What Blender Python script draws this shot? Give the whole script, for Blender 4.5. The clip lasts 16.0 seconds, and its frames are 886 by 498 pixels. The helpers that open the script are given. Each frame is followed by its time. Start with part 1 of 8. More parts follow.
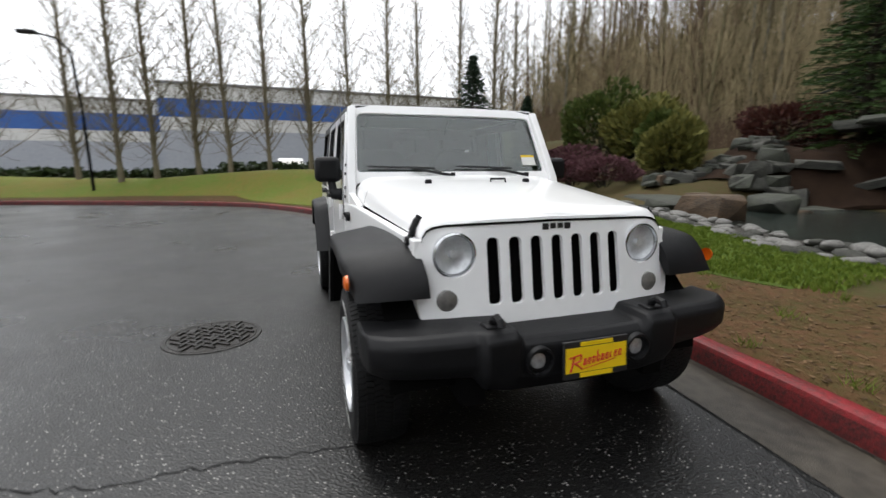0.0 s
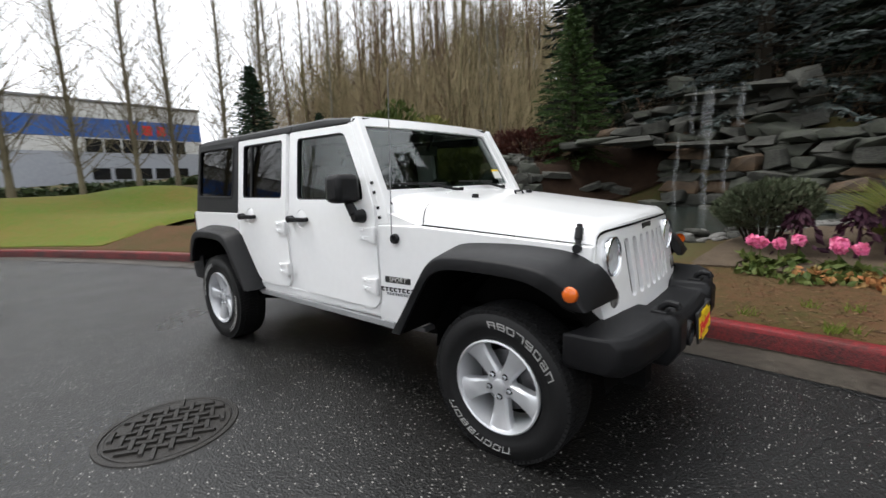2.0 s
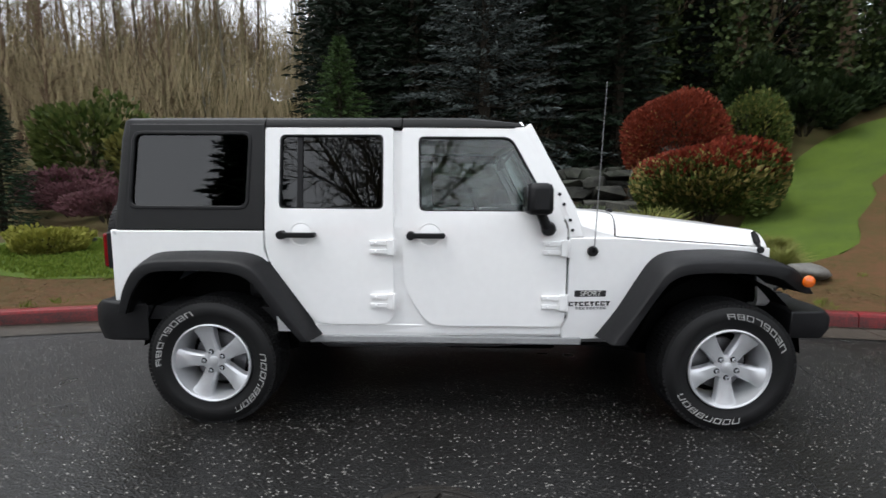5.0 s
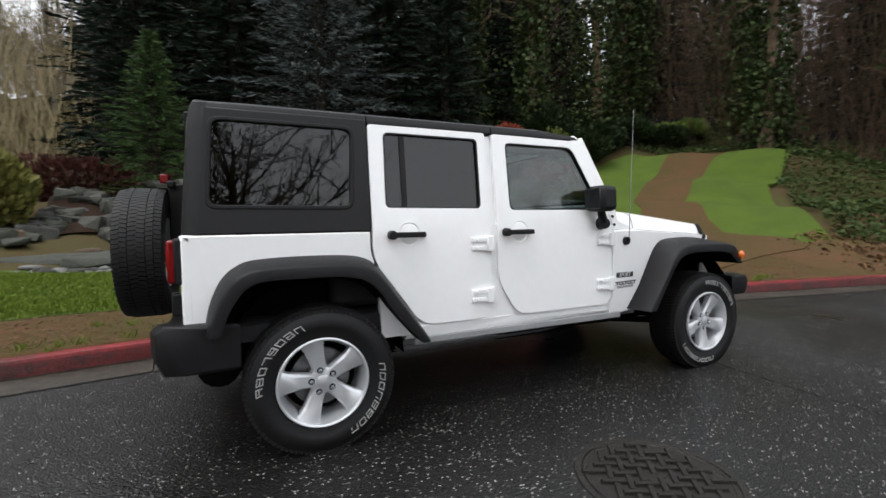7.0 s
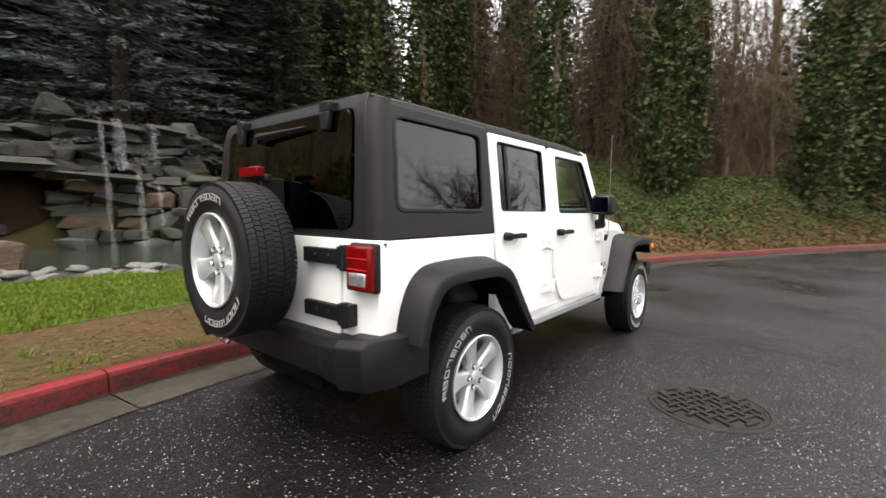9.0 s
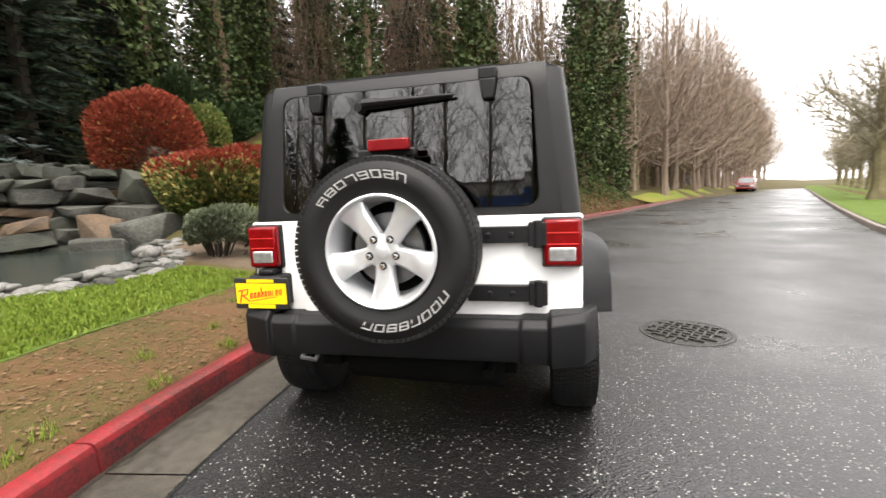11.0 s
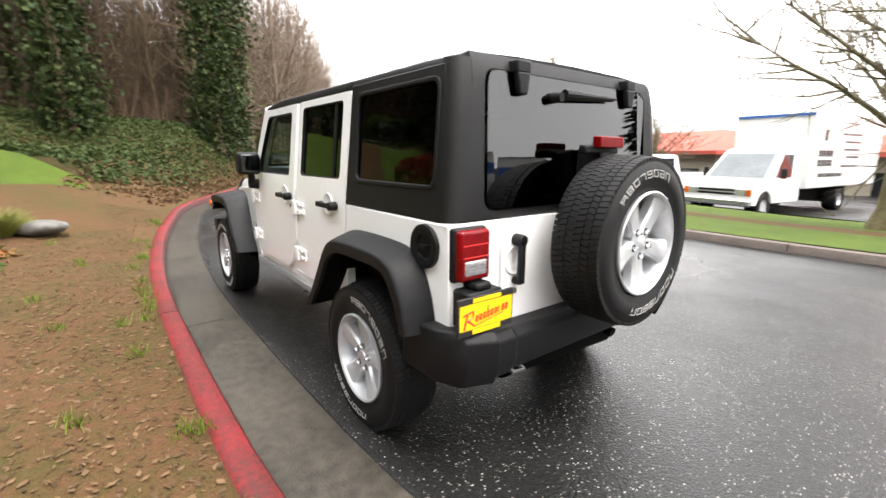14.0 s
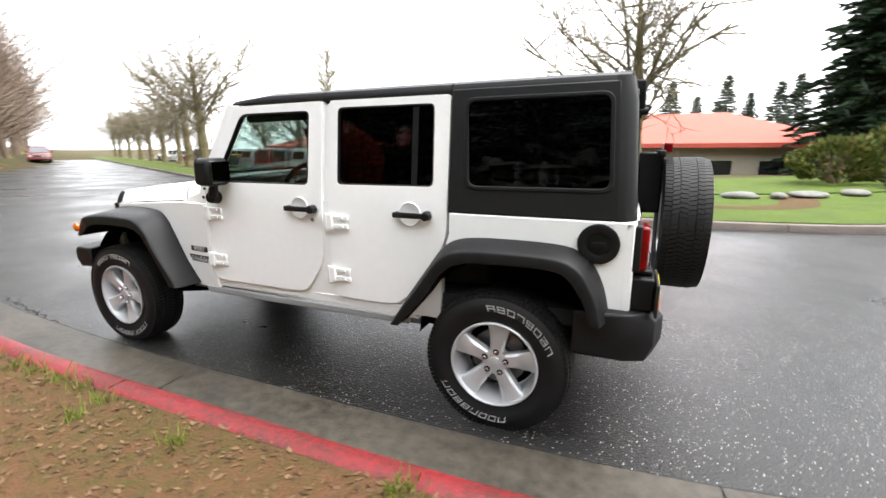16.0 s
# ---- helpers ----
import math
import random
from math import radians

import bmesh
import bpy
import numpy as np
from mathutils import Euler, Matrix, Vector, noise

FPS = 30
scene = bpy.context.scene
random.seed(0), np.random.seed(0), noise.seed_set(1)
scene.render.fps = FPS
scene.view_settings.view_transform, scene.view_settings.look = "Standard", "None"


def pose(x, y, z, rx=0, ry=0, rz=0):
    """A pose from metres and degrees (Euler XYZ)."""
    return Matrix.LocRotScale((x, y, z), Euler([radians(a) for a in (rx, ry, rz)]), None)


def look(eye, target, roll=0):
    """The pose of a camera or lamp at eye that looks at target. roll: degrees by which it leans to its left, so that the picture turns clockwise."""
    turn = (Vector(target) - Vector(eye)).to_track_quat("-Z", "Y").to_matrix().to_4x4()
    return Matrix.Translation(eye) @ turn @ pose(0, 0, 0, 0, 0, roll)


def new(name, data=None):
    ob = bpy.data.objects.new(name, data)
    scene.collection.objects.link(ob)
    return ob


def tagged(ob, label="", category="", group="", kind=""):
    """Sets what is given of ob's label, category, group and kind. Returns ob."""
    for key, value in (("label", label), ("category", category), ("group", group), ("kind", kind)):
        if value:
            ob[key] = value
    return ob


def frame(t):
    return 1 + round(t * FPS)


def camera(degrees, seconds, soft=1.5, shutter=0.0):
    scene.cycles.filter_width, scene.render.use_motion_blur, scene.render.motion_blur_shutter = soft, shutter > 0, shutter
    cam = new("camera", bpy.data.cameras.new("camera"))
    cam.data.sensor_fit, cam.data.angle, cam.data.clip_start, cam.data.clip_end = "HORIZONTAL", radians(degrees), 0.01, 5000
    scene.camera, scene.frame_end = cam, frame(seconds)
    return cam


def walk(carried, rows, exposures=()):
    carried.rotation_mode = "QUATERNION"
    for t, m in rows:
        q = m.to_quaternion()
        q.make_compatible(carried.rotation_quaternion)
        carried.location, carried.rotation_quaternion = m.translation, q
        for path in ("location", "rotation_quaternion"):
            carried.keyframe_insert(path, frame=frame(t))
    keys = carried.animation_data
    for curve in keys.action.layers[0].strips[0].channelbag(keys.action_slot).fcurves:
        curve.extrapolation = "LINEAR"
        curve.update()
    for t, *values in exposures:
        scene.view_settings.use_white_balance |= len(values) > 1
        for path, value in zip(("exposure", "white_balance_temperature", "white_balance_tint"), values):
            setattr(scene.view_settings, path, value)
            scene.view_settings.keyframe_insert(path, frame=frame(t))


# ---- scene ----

import functools
cam = camera(90.5, 16.0, shutter=0.5)
PATH = [
    (0.0, pose(3.527, -1.082, 1.308, 79.48, 0.13, 71.84)),
    (0.5, pose(3.409, -1.534, 1.320, 80.50, 1.63, 63.68)),
    (1.0, pose(3.193, -1.920, 1.325, 81.02, 1.38, 55.47)),
    (1.5, pose(2.892, -2.266, 1.331, 80.84, 2.49, 46.57)),
    (2.0, pose(2.530, -2.519, 1.328, 81.05, 1.99, 39.97)),
    (2.5, pose(2.147, -2.755, 1.341, 81.51, 2.16, 32.15)),
    (3.0, pose(1.721, -2.945, 1.342, 82.19, 1.64, 26.81)),
    (3.5, pose(1.283, -3.078, 1.333, 82.38, 1.21, 20.48)),
    (4.0, pose(0.825, -3.218, 1.298, 82.72, 0.87, 13.83)),
    (4.5, pose(0.369, -3.259, 1.296, 83.68, 0.20, 7.80)),
    (5.0, pose(-0.090, -3.287, 1.293, 83.55, -0.24, 1.31)),
    (5.2, pose(-0.272, -3.293, 1.292, 84.07, 0.06, -0.34)),
    (7.3, pose(-2.076, -3.036, 1.154, 86.40, 1.58, -28.51)),
    (7.5, pose(-2.259, -2.966, 1.161, 86.02, 2.10, -30.91)),
    (8.0, pose(-2.666, -2.725, 1.212, 85.65, 0.68, -36.31)),
    (8.5, pose(-3.033, -2.481, 1.241, 85.07, -0.06, -43.81)),
    (9.0, pose(-3.344, -2.181, 1.241, 85.01, -0.28, -50.75)),
    (9.4, pose(-3.553, -1.892, 1.230, 84.46, -0.04, -56.65)),
    (9.5, pose(-3.607, -1.823, 1.228, 84.22, -0.14, -57.79)),
    (9.7, pose(-3.715, -1.664, 1.230, 83.69, 0.40, -61.01)),
    (11.8, pose(-4.046, 0.057, 1.206, 82.46, 0.36, -88.33)),
    (12.0, pose(-4.026, 0.238, 1.207, 82.09, -0.53, -91.78)),
    (12.5, pose(-3.964, 0.648, 1.212, 80.73, -1.27, -100.39)),
    (13.0, pose(-3.814, 1.098, 1.277, 79.15, 0.07, -111.03)),
    (13.5, look((-3.61, 1.502, 1.356), (-1.921, 0.51, 0.97), -0.3)),
    (14.0, look((-3.36, 1.833, 1.375), (-1.817, 0.632, 0.953), 0.3)),
    (14.5, look((-3.059, 2.12, 1.391), (-1.692, 0.723, 0.966), -0.3)),
    (15.0, look((-2.745, 2.393, 1.405), (-1.606, 0.803, 0.985), 0.8)),
    (15.5, look((-2.392, 2.632, 1.415), (-1.439, 0.932, 0.965), 1.5)),
    (16.0, look((-2.02, 2.882, 1.438), (-1.267, 1.085, 0.987), -0.3)),
]
EXPOSURES = [(0.0, 0.98, 6500, 9), (3.0, 1.12, 6400, 9), (5.0, 1.05, 6300, 9), (7.5, 1.05, 6500, 9), (8.5, 1.5, 6800, 9), (9.5, 2.05, 7000, 10), (12.0, 2.4, 7000, 11), (13.5, 2.4, 6900, 11), (16.0, 2.4, 6600, 10)]
walk(cam, PATH, EXPOSURES)

# ---- world, sun, exposure ----
world = bpy.data.worlds.new("overcast_sky")
scene.world = world
world.use_nodes = True
wn, wl = world.node_tree.nodes, world.node_tree.links
sky = wn.new("ShaderNodeTexSky")
sky.sky_type, sky.sun_disc = "NISHITA", False
sky.sun_elevation, sky.sun_rotation = radians(65), radians(250)
sky.dust_density, sky.air_density = 4.0, 1.0
grey = wn.new("ShaderNodeHueSaturation")
grey.inputs["Saturation"].default_value = 0.12
even = wn.new("ShaderNodeMix")
even.data_type = "RGBA"
even.inputs["Factor"].default_value = 0.75
even.inputs["B"].default_value = (8.0, 8.2, 8.6, 1)
wl.new(sky.outputs["Color"], grey.inputs["Color"])
wl.new(grey.outputs["Color"], even.inputs["A"])
wl.new(even.outputs["Result"], wn["Background"].inputs["Color"])
wn["Background"].inputs["Strength"].default_value = 0.115
sun = new("sun", bpy.data.lights.new("sun", "SUN"))
sun.data.energy, sun.data.angle, sun.data.color = 0.8, radians(25), (1.0, 0.97, 0.93)
sun.matrix_world = look((-12, -4, 30), (0, 0, 0))

# ---- helpers of this scene ----


def material(name, colour, rough=0.6, metal=0.0, spots=0.0, scale=8.0, bump=0.0, bump_scale=60.0, second=None, coat=0.0, spec=0.5, fine=0.0):
    """A surface with variation at two scales: broad stains and a fine grain."""
    m = bpy.data.materials.new(name)
    m.use_nodes = True
    n, l = m.node_tree.nodes, m.node_tree.links
    b = n["Principled BSDF"]
    b.inputs["Base Color"].default_value = (*colour, 1)
    b.inputs["Roughness"].default_value, b.inputs["Metallic"].default_value = rough, metal
    b.inputs["Specular IOR Level"].default_value = spec
    b.inputs["Coat Weight"].default_value, b.inputs["Coat Roughness"].default_value = coat, 0.04
    co = n.new("ShaderNodeTexCoord")
    if spots or second:
        big, small = n.new("ShaderNodeTexNoise"), n.new("ShaderNodeTexNoise")
        big.inputs["Scale"].default_value, big.inputs["Detail"].default_value = scale, 5
        small.inputs["Scale"].default_value, small.inputs["Detail"].default_value = scale * 14, 3
        add, ramp, mix = n.new("ShaderNodeMath"), n.new("ShaderNodeMapRange"), n.new("ShaderNodeMix")
        add.operation, mix.data_type = "ADD", "RGBA"
        l.new(co.outputs["Object"], big.inputs["Vector"]), l.new(co.outputs["Object"], small.inputs["Vector"])
        l.new(big.outputs["Fac"], add.inputs[0]), l.new(small.outputs["Fac"], add.inputs[1])
        l.new(add.outputs[0], ramp.inputs["Value"])
        ramp.inputs["From Min"].default_value, ramp.inputs["From Max"].default_value = 0.75, 1.25
        l.new(ramp.outputs["Result"], mix.inputs["Factor"])
        other = second or tuple(c * (1 - spots) for c in colour)
        mix.inputs["A"].default_value, mix.inputs["B"].default_value = (*colour, 1), (*other, 1)
        l.new(mix.outputs["Result"], b.inputs["Base Color"])
    if bump:
        nt, bp = n.new("ShaderNodeTexNoise"), n.new("ShaderNodeBump")
        nt.inputs["Scale"].default_value, nt.inputs["Detail"].default_value = bump_scale, 4
        bp.inputs["Strength"].default_value, bp.inputs["Distance"].default_value = bump, 0.02
        l.new(co.outputs["Object"], nt.inputs["Vector"]), l.new(nt.outputs["Fac"], bp.inputs["Height"]), l.new(bp.outputs["Normal"], b.inputs["Normal"])
    return m


def glass(name, tint, f0=0.035, gloss=0.015):
    """A tinted pane: it lets tinted light through and mirrors more towards a grazing view."""
    m = bpy.data.materials.new(name)
    m.use_nodes = True
    n, l = m.node_tree.nodes, m.node_tree.links
    n.remove(n["Principled BSDF"])
    clear, shine, mix, face = n.new("ShaderNodeBsdfTransparent"), n.new("ShaderNodeBsdfGlossy"), n.new("ShaderNodeMixShader"), n.new("ShaderNodeLayerWeight")
    power, scale = n.new("ShaderNodeMath"), n.new("ShaderNodeMath")
    power.operation, scale.operation = "POWER", "MULTIPLY_ADD"
    power.inputs[1].default_value, scale.inputs[1].default_value, scale.inputs[2].default_value = 5.0, 1 - f0, f0
    clear.inputs["Color"].default_value = (*tint, 1)
    shine.inputs["Roughness"].default_value = gloss
    l.new(face.outputs["Facing"], power.inputs[0]), l.new(power.outputs[0], scale.inputs[0])
    l.new(scale.outputs[0], mix.inputs[0]), l.new(clear.outputs[0], mix.inputs[1]), l.new(shine.outputs[0], mix.inputs[2])
    l.new(mix.outputs[0], n["Material Output"].inputs["Surface"])
    return m


def leafy(name, colour, other, rough=0.55, through_light=0.25):
    """Leaves: each clump takes its own shade between two greens."""
    m = bpy.data.materials.new(name)
    m.use_nodes = True
    n, l = m.node_tree.nodes, m.node_tree.links
    b = n["Principled BSDF"]
    geo, mix = n.new("ShaderNodeNewGeometry"), n.new("ShaderNodeMix")
    mix.data_type = "RGBA"
    mix.inputs["A"].default_value, mix.inputs["B"].default_value = (*colour, 1), (*other, 1)
    l.new(geo.outputs["Random Per Island"], mix.inputs["Factor"])
    l.new(mix.outputs["Result"], b.inputs["Base Color"])
    b.inputs["Roughness"].default_value = rough
    b.inputs["Specular IOR Level"].default_value = 0.12
    return m


def mesh_of(bm, name, smooth=40):
    me = bpy.data.meshes.new(name)
    bm.normal_update()
    bm.to_mesh(me)
    bm.free()
    if smooth:
        me.polygons.foreach_set("use_smooth", [True] * len(me.polygons))
        me.set_sharp_from_angle(angle=radians(smooth))
    return me


def part(name, bm, mat, parent=None, label="", bevel=0.0, smooth=40):
    """One mesh object under a thing or a part."""
    ob = new(name, mesh_of(bm, name, smooth))
    for mm in mat if isinstance(mat, (list, tuple)) else (mat,):
        ob.data.materials.append(mm)
    if parent is not None:
        ob.parent = parent
    if label:
        ob["label"] = label
    if bevel:
        mod = ob.modifiers.new("edge", "BEVEL")
        mod.width, mod.segments, mod.limit_method, mod.angle_limit = bevel, 2, "ANGLE", radians(35)
    return ob


def thing(name, label, category, group="", at=None, kind=""):
    ob = new(name)
    if at is not None:
        ob.matrix_world = at
    return tagged(ob, label, category, group, kind)


def box(bm, x0, x1, y0, y1, z0, z1, taper=0.0):
    c = [(x, y, z) for z in (z0, z1) for y in (y0, y1) for x in (x0, x1)]
    mx, my = (x0 + x1) / 2, (y0 + y1) / 2
    v = [bm.verts.new((x + (mx - x) * (taper if z == z1 else 0), y + (my - y) * (taper if z == z1 else 0), z)) for x, y, z in c]
    for f in ((0, 2, 3, 1), (4, 5, 7, 6), (0, 1, 5, 4), (2, 6, 7, 3), (0, 4, 6, 2), (1, 3, 7, 5)):
        bm.faces.new([v[i] for i in f])
    return v


def fillet(pts, r, steps=4):
    """A closed outline with its corners rounded; r is one radius or one per corner."""
    out, n = [], len(pts)
    for i, p in enumerate(pts):
        a, b, c = Vector(pts[i - 1]), Vector(p), Vector(pts[(i + 1) % n])
        rr = r[i] if isinstance(r, (list, tuple)) else r
        u, w = (a - b), (c - b)
        rr = min(rr, u.length * 0.48, w.length * 0.48)
        if rr <= 0:
            out.append(tuple(b))
            continue
        s, e = b + u.normalized() * rr, b + w.normalized() * rr
        for k in range(steps + 1):
            t = k / steps
            out.append(tuple(s * (1 - t) ** 2 + b * 2 * t * (1 - t) + e * t * t))
    return out


def prism(outline, depth0, depth1, holes=(), put=None, cuts=()):
    """A plate: the outline (u, v) with holes, from depth0 to depth1; put(u, v, d) gives the place."""
    put = put or (lambda u, v, d: (u, d, v))
    bm = bmesh.new()
    edges = []
    for loop in (outline, *holes):
        vs = [bm.verts.new((u, v, 0)) for u, v in loop]
        edges += [bm.edges.new((vs[i - 1], vs[i])) for i in range(len(vs))]
    bmesh.ops.triangle_fill(bm, use_beauty=True, use_dissolve=False, edges=edges, normal=(0, 0, 1))
    for axis, value in cuts:
        normal = (1, 0, 0) if axis == "u" else (0, 1, 0)
        bmesh.ops.bisect_plane(bm, geom=bm.verts[:] + bm.edges[:] + bm.faces[:], plane_co=tuple(c * value for c in normal), plane_no=normal)
    flat = bm.faces[:]
    made = bmesh.ops.extrude_face_region(bm, geom=flat)
    top = {v for v in made["geom"] if isinstance(v, bmesh.types.BMVert)}
    for v in bm.verts:
        v.co = put(v.co.x, v.co.y, depth1 if v in top else depth0)
    bmesh.ops.recalc_face_normals(bm, faces=bm.faces[:])
    return bm


def sheet(rows):
    """A skin over rows of points."""
    bm = bmesh.new()
    vs = [[bm.verts.new(p) for p in row] for row in rows]
    for a, b in zip(vs, vs[1:]):
        for i in range(len(a) - 1):
            bm.faces.new((a[i], a[i + 1], b[i + 1], b[i]))
    return bm


def loft(rings, caps=True, closed=True):
    """A skin over closed rings, with end caps."""
    bm = bmesh.new()
    vs = [[bm.verts.new(p) for p in ring] for ring in rings]
    n = len(vs[0])
    for a, b in zip(vs, vs[1:]):
        for i in range(n if closed else n - 1):
            bm.faces.new((a[i], a[(i + 1) % n], b[(i + 1) % n], b[i]))
    if caps:
        bm.faces.new(vs[0][::-1]), bm.faces.new(vs[-1])
    bmesh.ops.recalc_face_normals(bm, faces=bm.faces[:])
    return bm


def lathe(profile, n=48, axis="y", bm=None, centre=(0, 0, 0)):
    """A turned shape: profile of (radius, along)."""
    bm = bm or bmesh.new()
    rings = []
    for r, d in profile:
        ring = []
        for i in range(n):
            a = 2 * math.pi * i / n
            c, s = r * math.cos(a), r * math.sin(a)
            p = {"y": (c, d, s), "z": (c, s, d), "x": (d, c, s)}[axis]
            ring.append(bm.verts.new(Vector(p) + Vector(centre)))
        rings.append(ring)
    made = []
    for a, b in zip(rings, rings[1:]):
        for i in range(n):
            made.append(bm.faces.new((a[i], a[(i + 1) % n], b[(i + 1) % n], b[i])))
    return bm


def tube(bm, a, b, r0, r1=None, n=6):
    """A tapered rod from a to b, added to bm."""
    a, b = Vector(a), Vector(b)
    r1 = r0 if r1 is None else r1
    d = (b - a).normalized()
    u = d.orthogonal().normalized()
    w = d.cross(u)
    rings = [[bm.verts.new(p + (u * math.cos(2 * math.pi * i / n) + w * math.sin(2 * math.pi * i / n)) * r) for i in range(n)] for p, r in ((a, r0), (b, r1))]
    for i in range(n):
        bm.faces.new((rings[0][i], rings[0][(i + 1) % n], rings[1][(i + 1) % n], rings[1][i]))
    bm.faces.new(rings[0][::-1]), bm.faces.new(rings[1])


def pipe(points, r, n=8, cap=True):
    """A round bar along a bent line."""
    pts = [Vector(p) for p in points]
    rings = []
    side = (pts[1] - pts[0]).orthogonal().normalized()
    for i, p in enumerate(pts):
        d = (pts[min(i + 1, len(pts) - 1)] - pts[max(i - 1, 0)]).normalized()
        side = (side - d * side.dot(d)).normalized()
        w = d.cross(side)
        rr = r[i] if isinstance(r, (list, tuple)) else r
        rings.append([p + (side * math.cos(2 * math.pi * k / n) + w * math.sin(2 * math.pi * k / n)) * rr for k in range(n)])
    return loft(rings, cap)


def along(pts, step):
    """Points at even steps on a smooth line through pts, with the left normal."""
    P = [Vector((*p[:2], p[2] if len(p) > 2 else 0)) for p in pts]
    P = [2 * P[0] - P[1]] + P + [2 * P[-1] - P[-2]]
    fine = []
    for i in range(1, len(P) - 2):
        k = max(2, int((P[i + 1] - P[i]).length / step))
        for j in range(k):
            t = j / k
            fine.append(0.5 * ((2 * P[i]) + (P[i + 1] - P[i - 1]) * t + (2 * P[i - 1] - 5 * P[i] + 4 * P[i + 1] - P[i + 2]) * t * t + (3 * P[i] - P[i - 1] - 3 * P[i + 1] + P[i + 2]) * t ** 3))
    fine.append(P[-2])
    out = []
    for i, p in enumerate(fine):
        d = fine[min(i + 1, len(fine) - 1)] - fine[max(i - 1, 0)]
        d.z = 0
        d.normalize()
        out.append((p, Vector((-d.y, d.x, 0))))
    return out

# ---- materials ----
WHITE_PAINT = material("white_car_paint", (0.88, 0.88, 0.88), 0.28, coat=0.6, bump=0.004, bump_scale=5, spots=0.03, scale=1.5)
BLACK_PLASTIC = material("grained_black_plastic", (0.008, 0.008, 0.009), 0.5, spec=0.24, spots=0.25, scale=3, bump=0.15, bump_scale=400)
HARDTOP = material("matt_black_hardtop", (0.007, 0.007, 0.0075), 0.5, spec=0.32, spots=0.25, scale=2, bump=0.12, bump_scale=500)
RUBBER = material("tyre_rubber", (0.007, 0.007, 0.0075), 0.6, spec=0.3, spots=0.3, scale=6, bump=0.1, bump_scale=200)
DARK = material("dark_underbody", (0.003, 0.003, 0.003), 0.8, spec=0.1, spots=0.4, scale=5)
ALLOY = material("silver_alloy", (0.62, 0.63, 0.65), 0.32, metal=0.55, spots=0.05, scale=6)
CHROME = material("chrome", (0.75, 0.76, 0.78), 0.12, metal=1.0, spots=0.06, scale=9)
STEEL = material("bare_steel", (0.25, 0.25, 0.26), 0.4, metal=0.8, spots=0.3, scale=10)
TEXT_WHITE = material("raised_white_rubber", (0.42, 0.42, 0.41), 0.6, spots=0.2, scale=30)
RED_LENS = material("red_lens", (0.19, 0.002, 0.004), 0.22, spec=0.25, coat=0.04, spots=0.45, scale=26)
CLEAR_LENS = material("clear_lens", (0.62, 0.62, 0.63), 0.2, metal=0.5, spots=0.45, scale=45)
AMBER_LENS = material("amber_lens", (0.75, 0.14, 0.01), 0.15, coat=0.5, spots=0.15, scale=20)
YELLOW = material("yellow_plate", (0.85, 0.58, 0.01), 0.4, spots=0.06, scale=10)
RED_INK = material("red_ink", (0.6, 0.02, 0.02), 0.5, spots=0.1, scale=20)
BLACK_INK = material("black_ink", (0.015, 0.015, 0.015), 0.5, spots=0.1, scale=20)
CLOTH = material("black_seat_cloth", (0.02, 0.02, 0.022), 0.9, spots=0.3, scale=12, bump=0.2, bump_scale=300)
PAPER = material("paper_sticker", (0.75, 0.75, 0.72), 0.6, spots=0.1, scale=30)
TINTED = glass("privacy_glass", (0.12, 0.125, 0.13), 0.058)
CLEAR_GLASS = glass("clear_tinted_glass", (0.74, 0.8, 0.78), 0.065)
HEADLIGHT_BOWL = material("headlight_reflector", (0.82, 0.83, 0.84), 0.25, metal=0.25, spots=0.25, scale=60, coat=0.4)
MIRROR = material("dark_mirror", (0.1, 0.102, 0.105), 0.05, metal=1.0, spots=0.05, scale=4)
WINDSCREEN = glass("laminated_windscreen", (0.72, 0.78, 0.76), 0.09)

# ---- ground, road, kerbs ----
KERB = [(-18.5, -20), (-17.3, -14), (-16.1, -9.8), (-14.4, -5.6), (-12.8, -2.95), (-10.8, -1.45), (-8.8, -0.5), (-6.8, 0.3), (-4.8, 0.88), (-3.5, 1.2), (-2, 1.41), (0, 1.44), (1.5, 1.41), (3, 1.3),
        (4.6, 1.1), (6.2, 0.82), (8.3, 0.38), (10.0, -0.25), (11.8, -1.12), (13.8, -2.05), (18.3, -4.4), (21.6, -5.8), (40, -14.6), (81, -34.7), (170, -79)]
FAR_KERB = [(-9.5, -20), (-9.2, -14), (-8.7, -10.3), (-7.8, -8.0), (-6, -6.55), (-3.5, -6.05), (0, -5.98), (2.8, -6.5), (6.4, -7.5), (10, -9.0), (22.5, -14.9), (40, -23.4), (81, -43.3), (170, -88)]

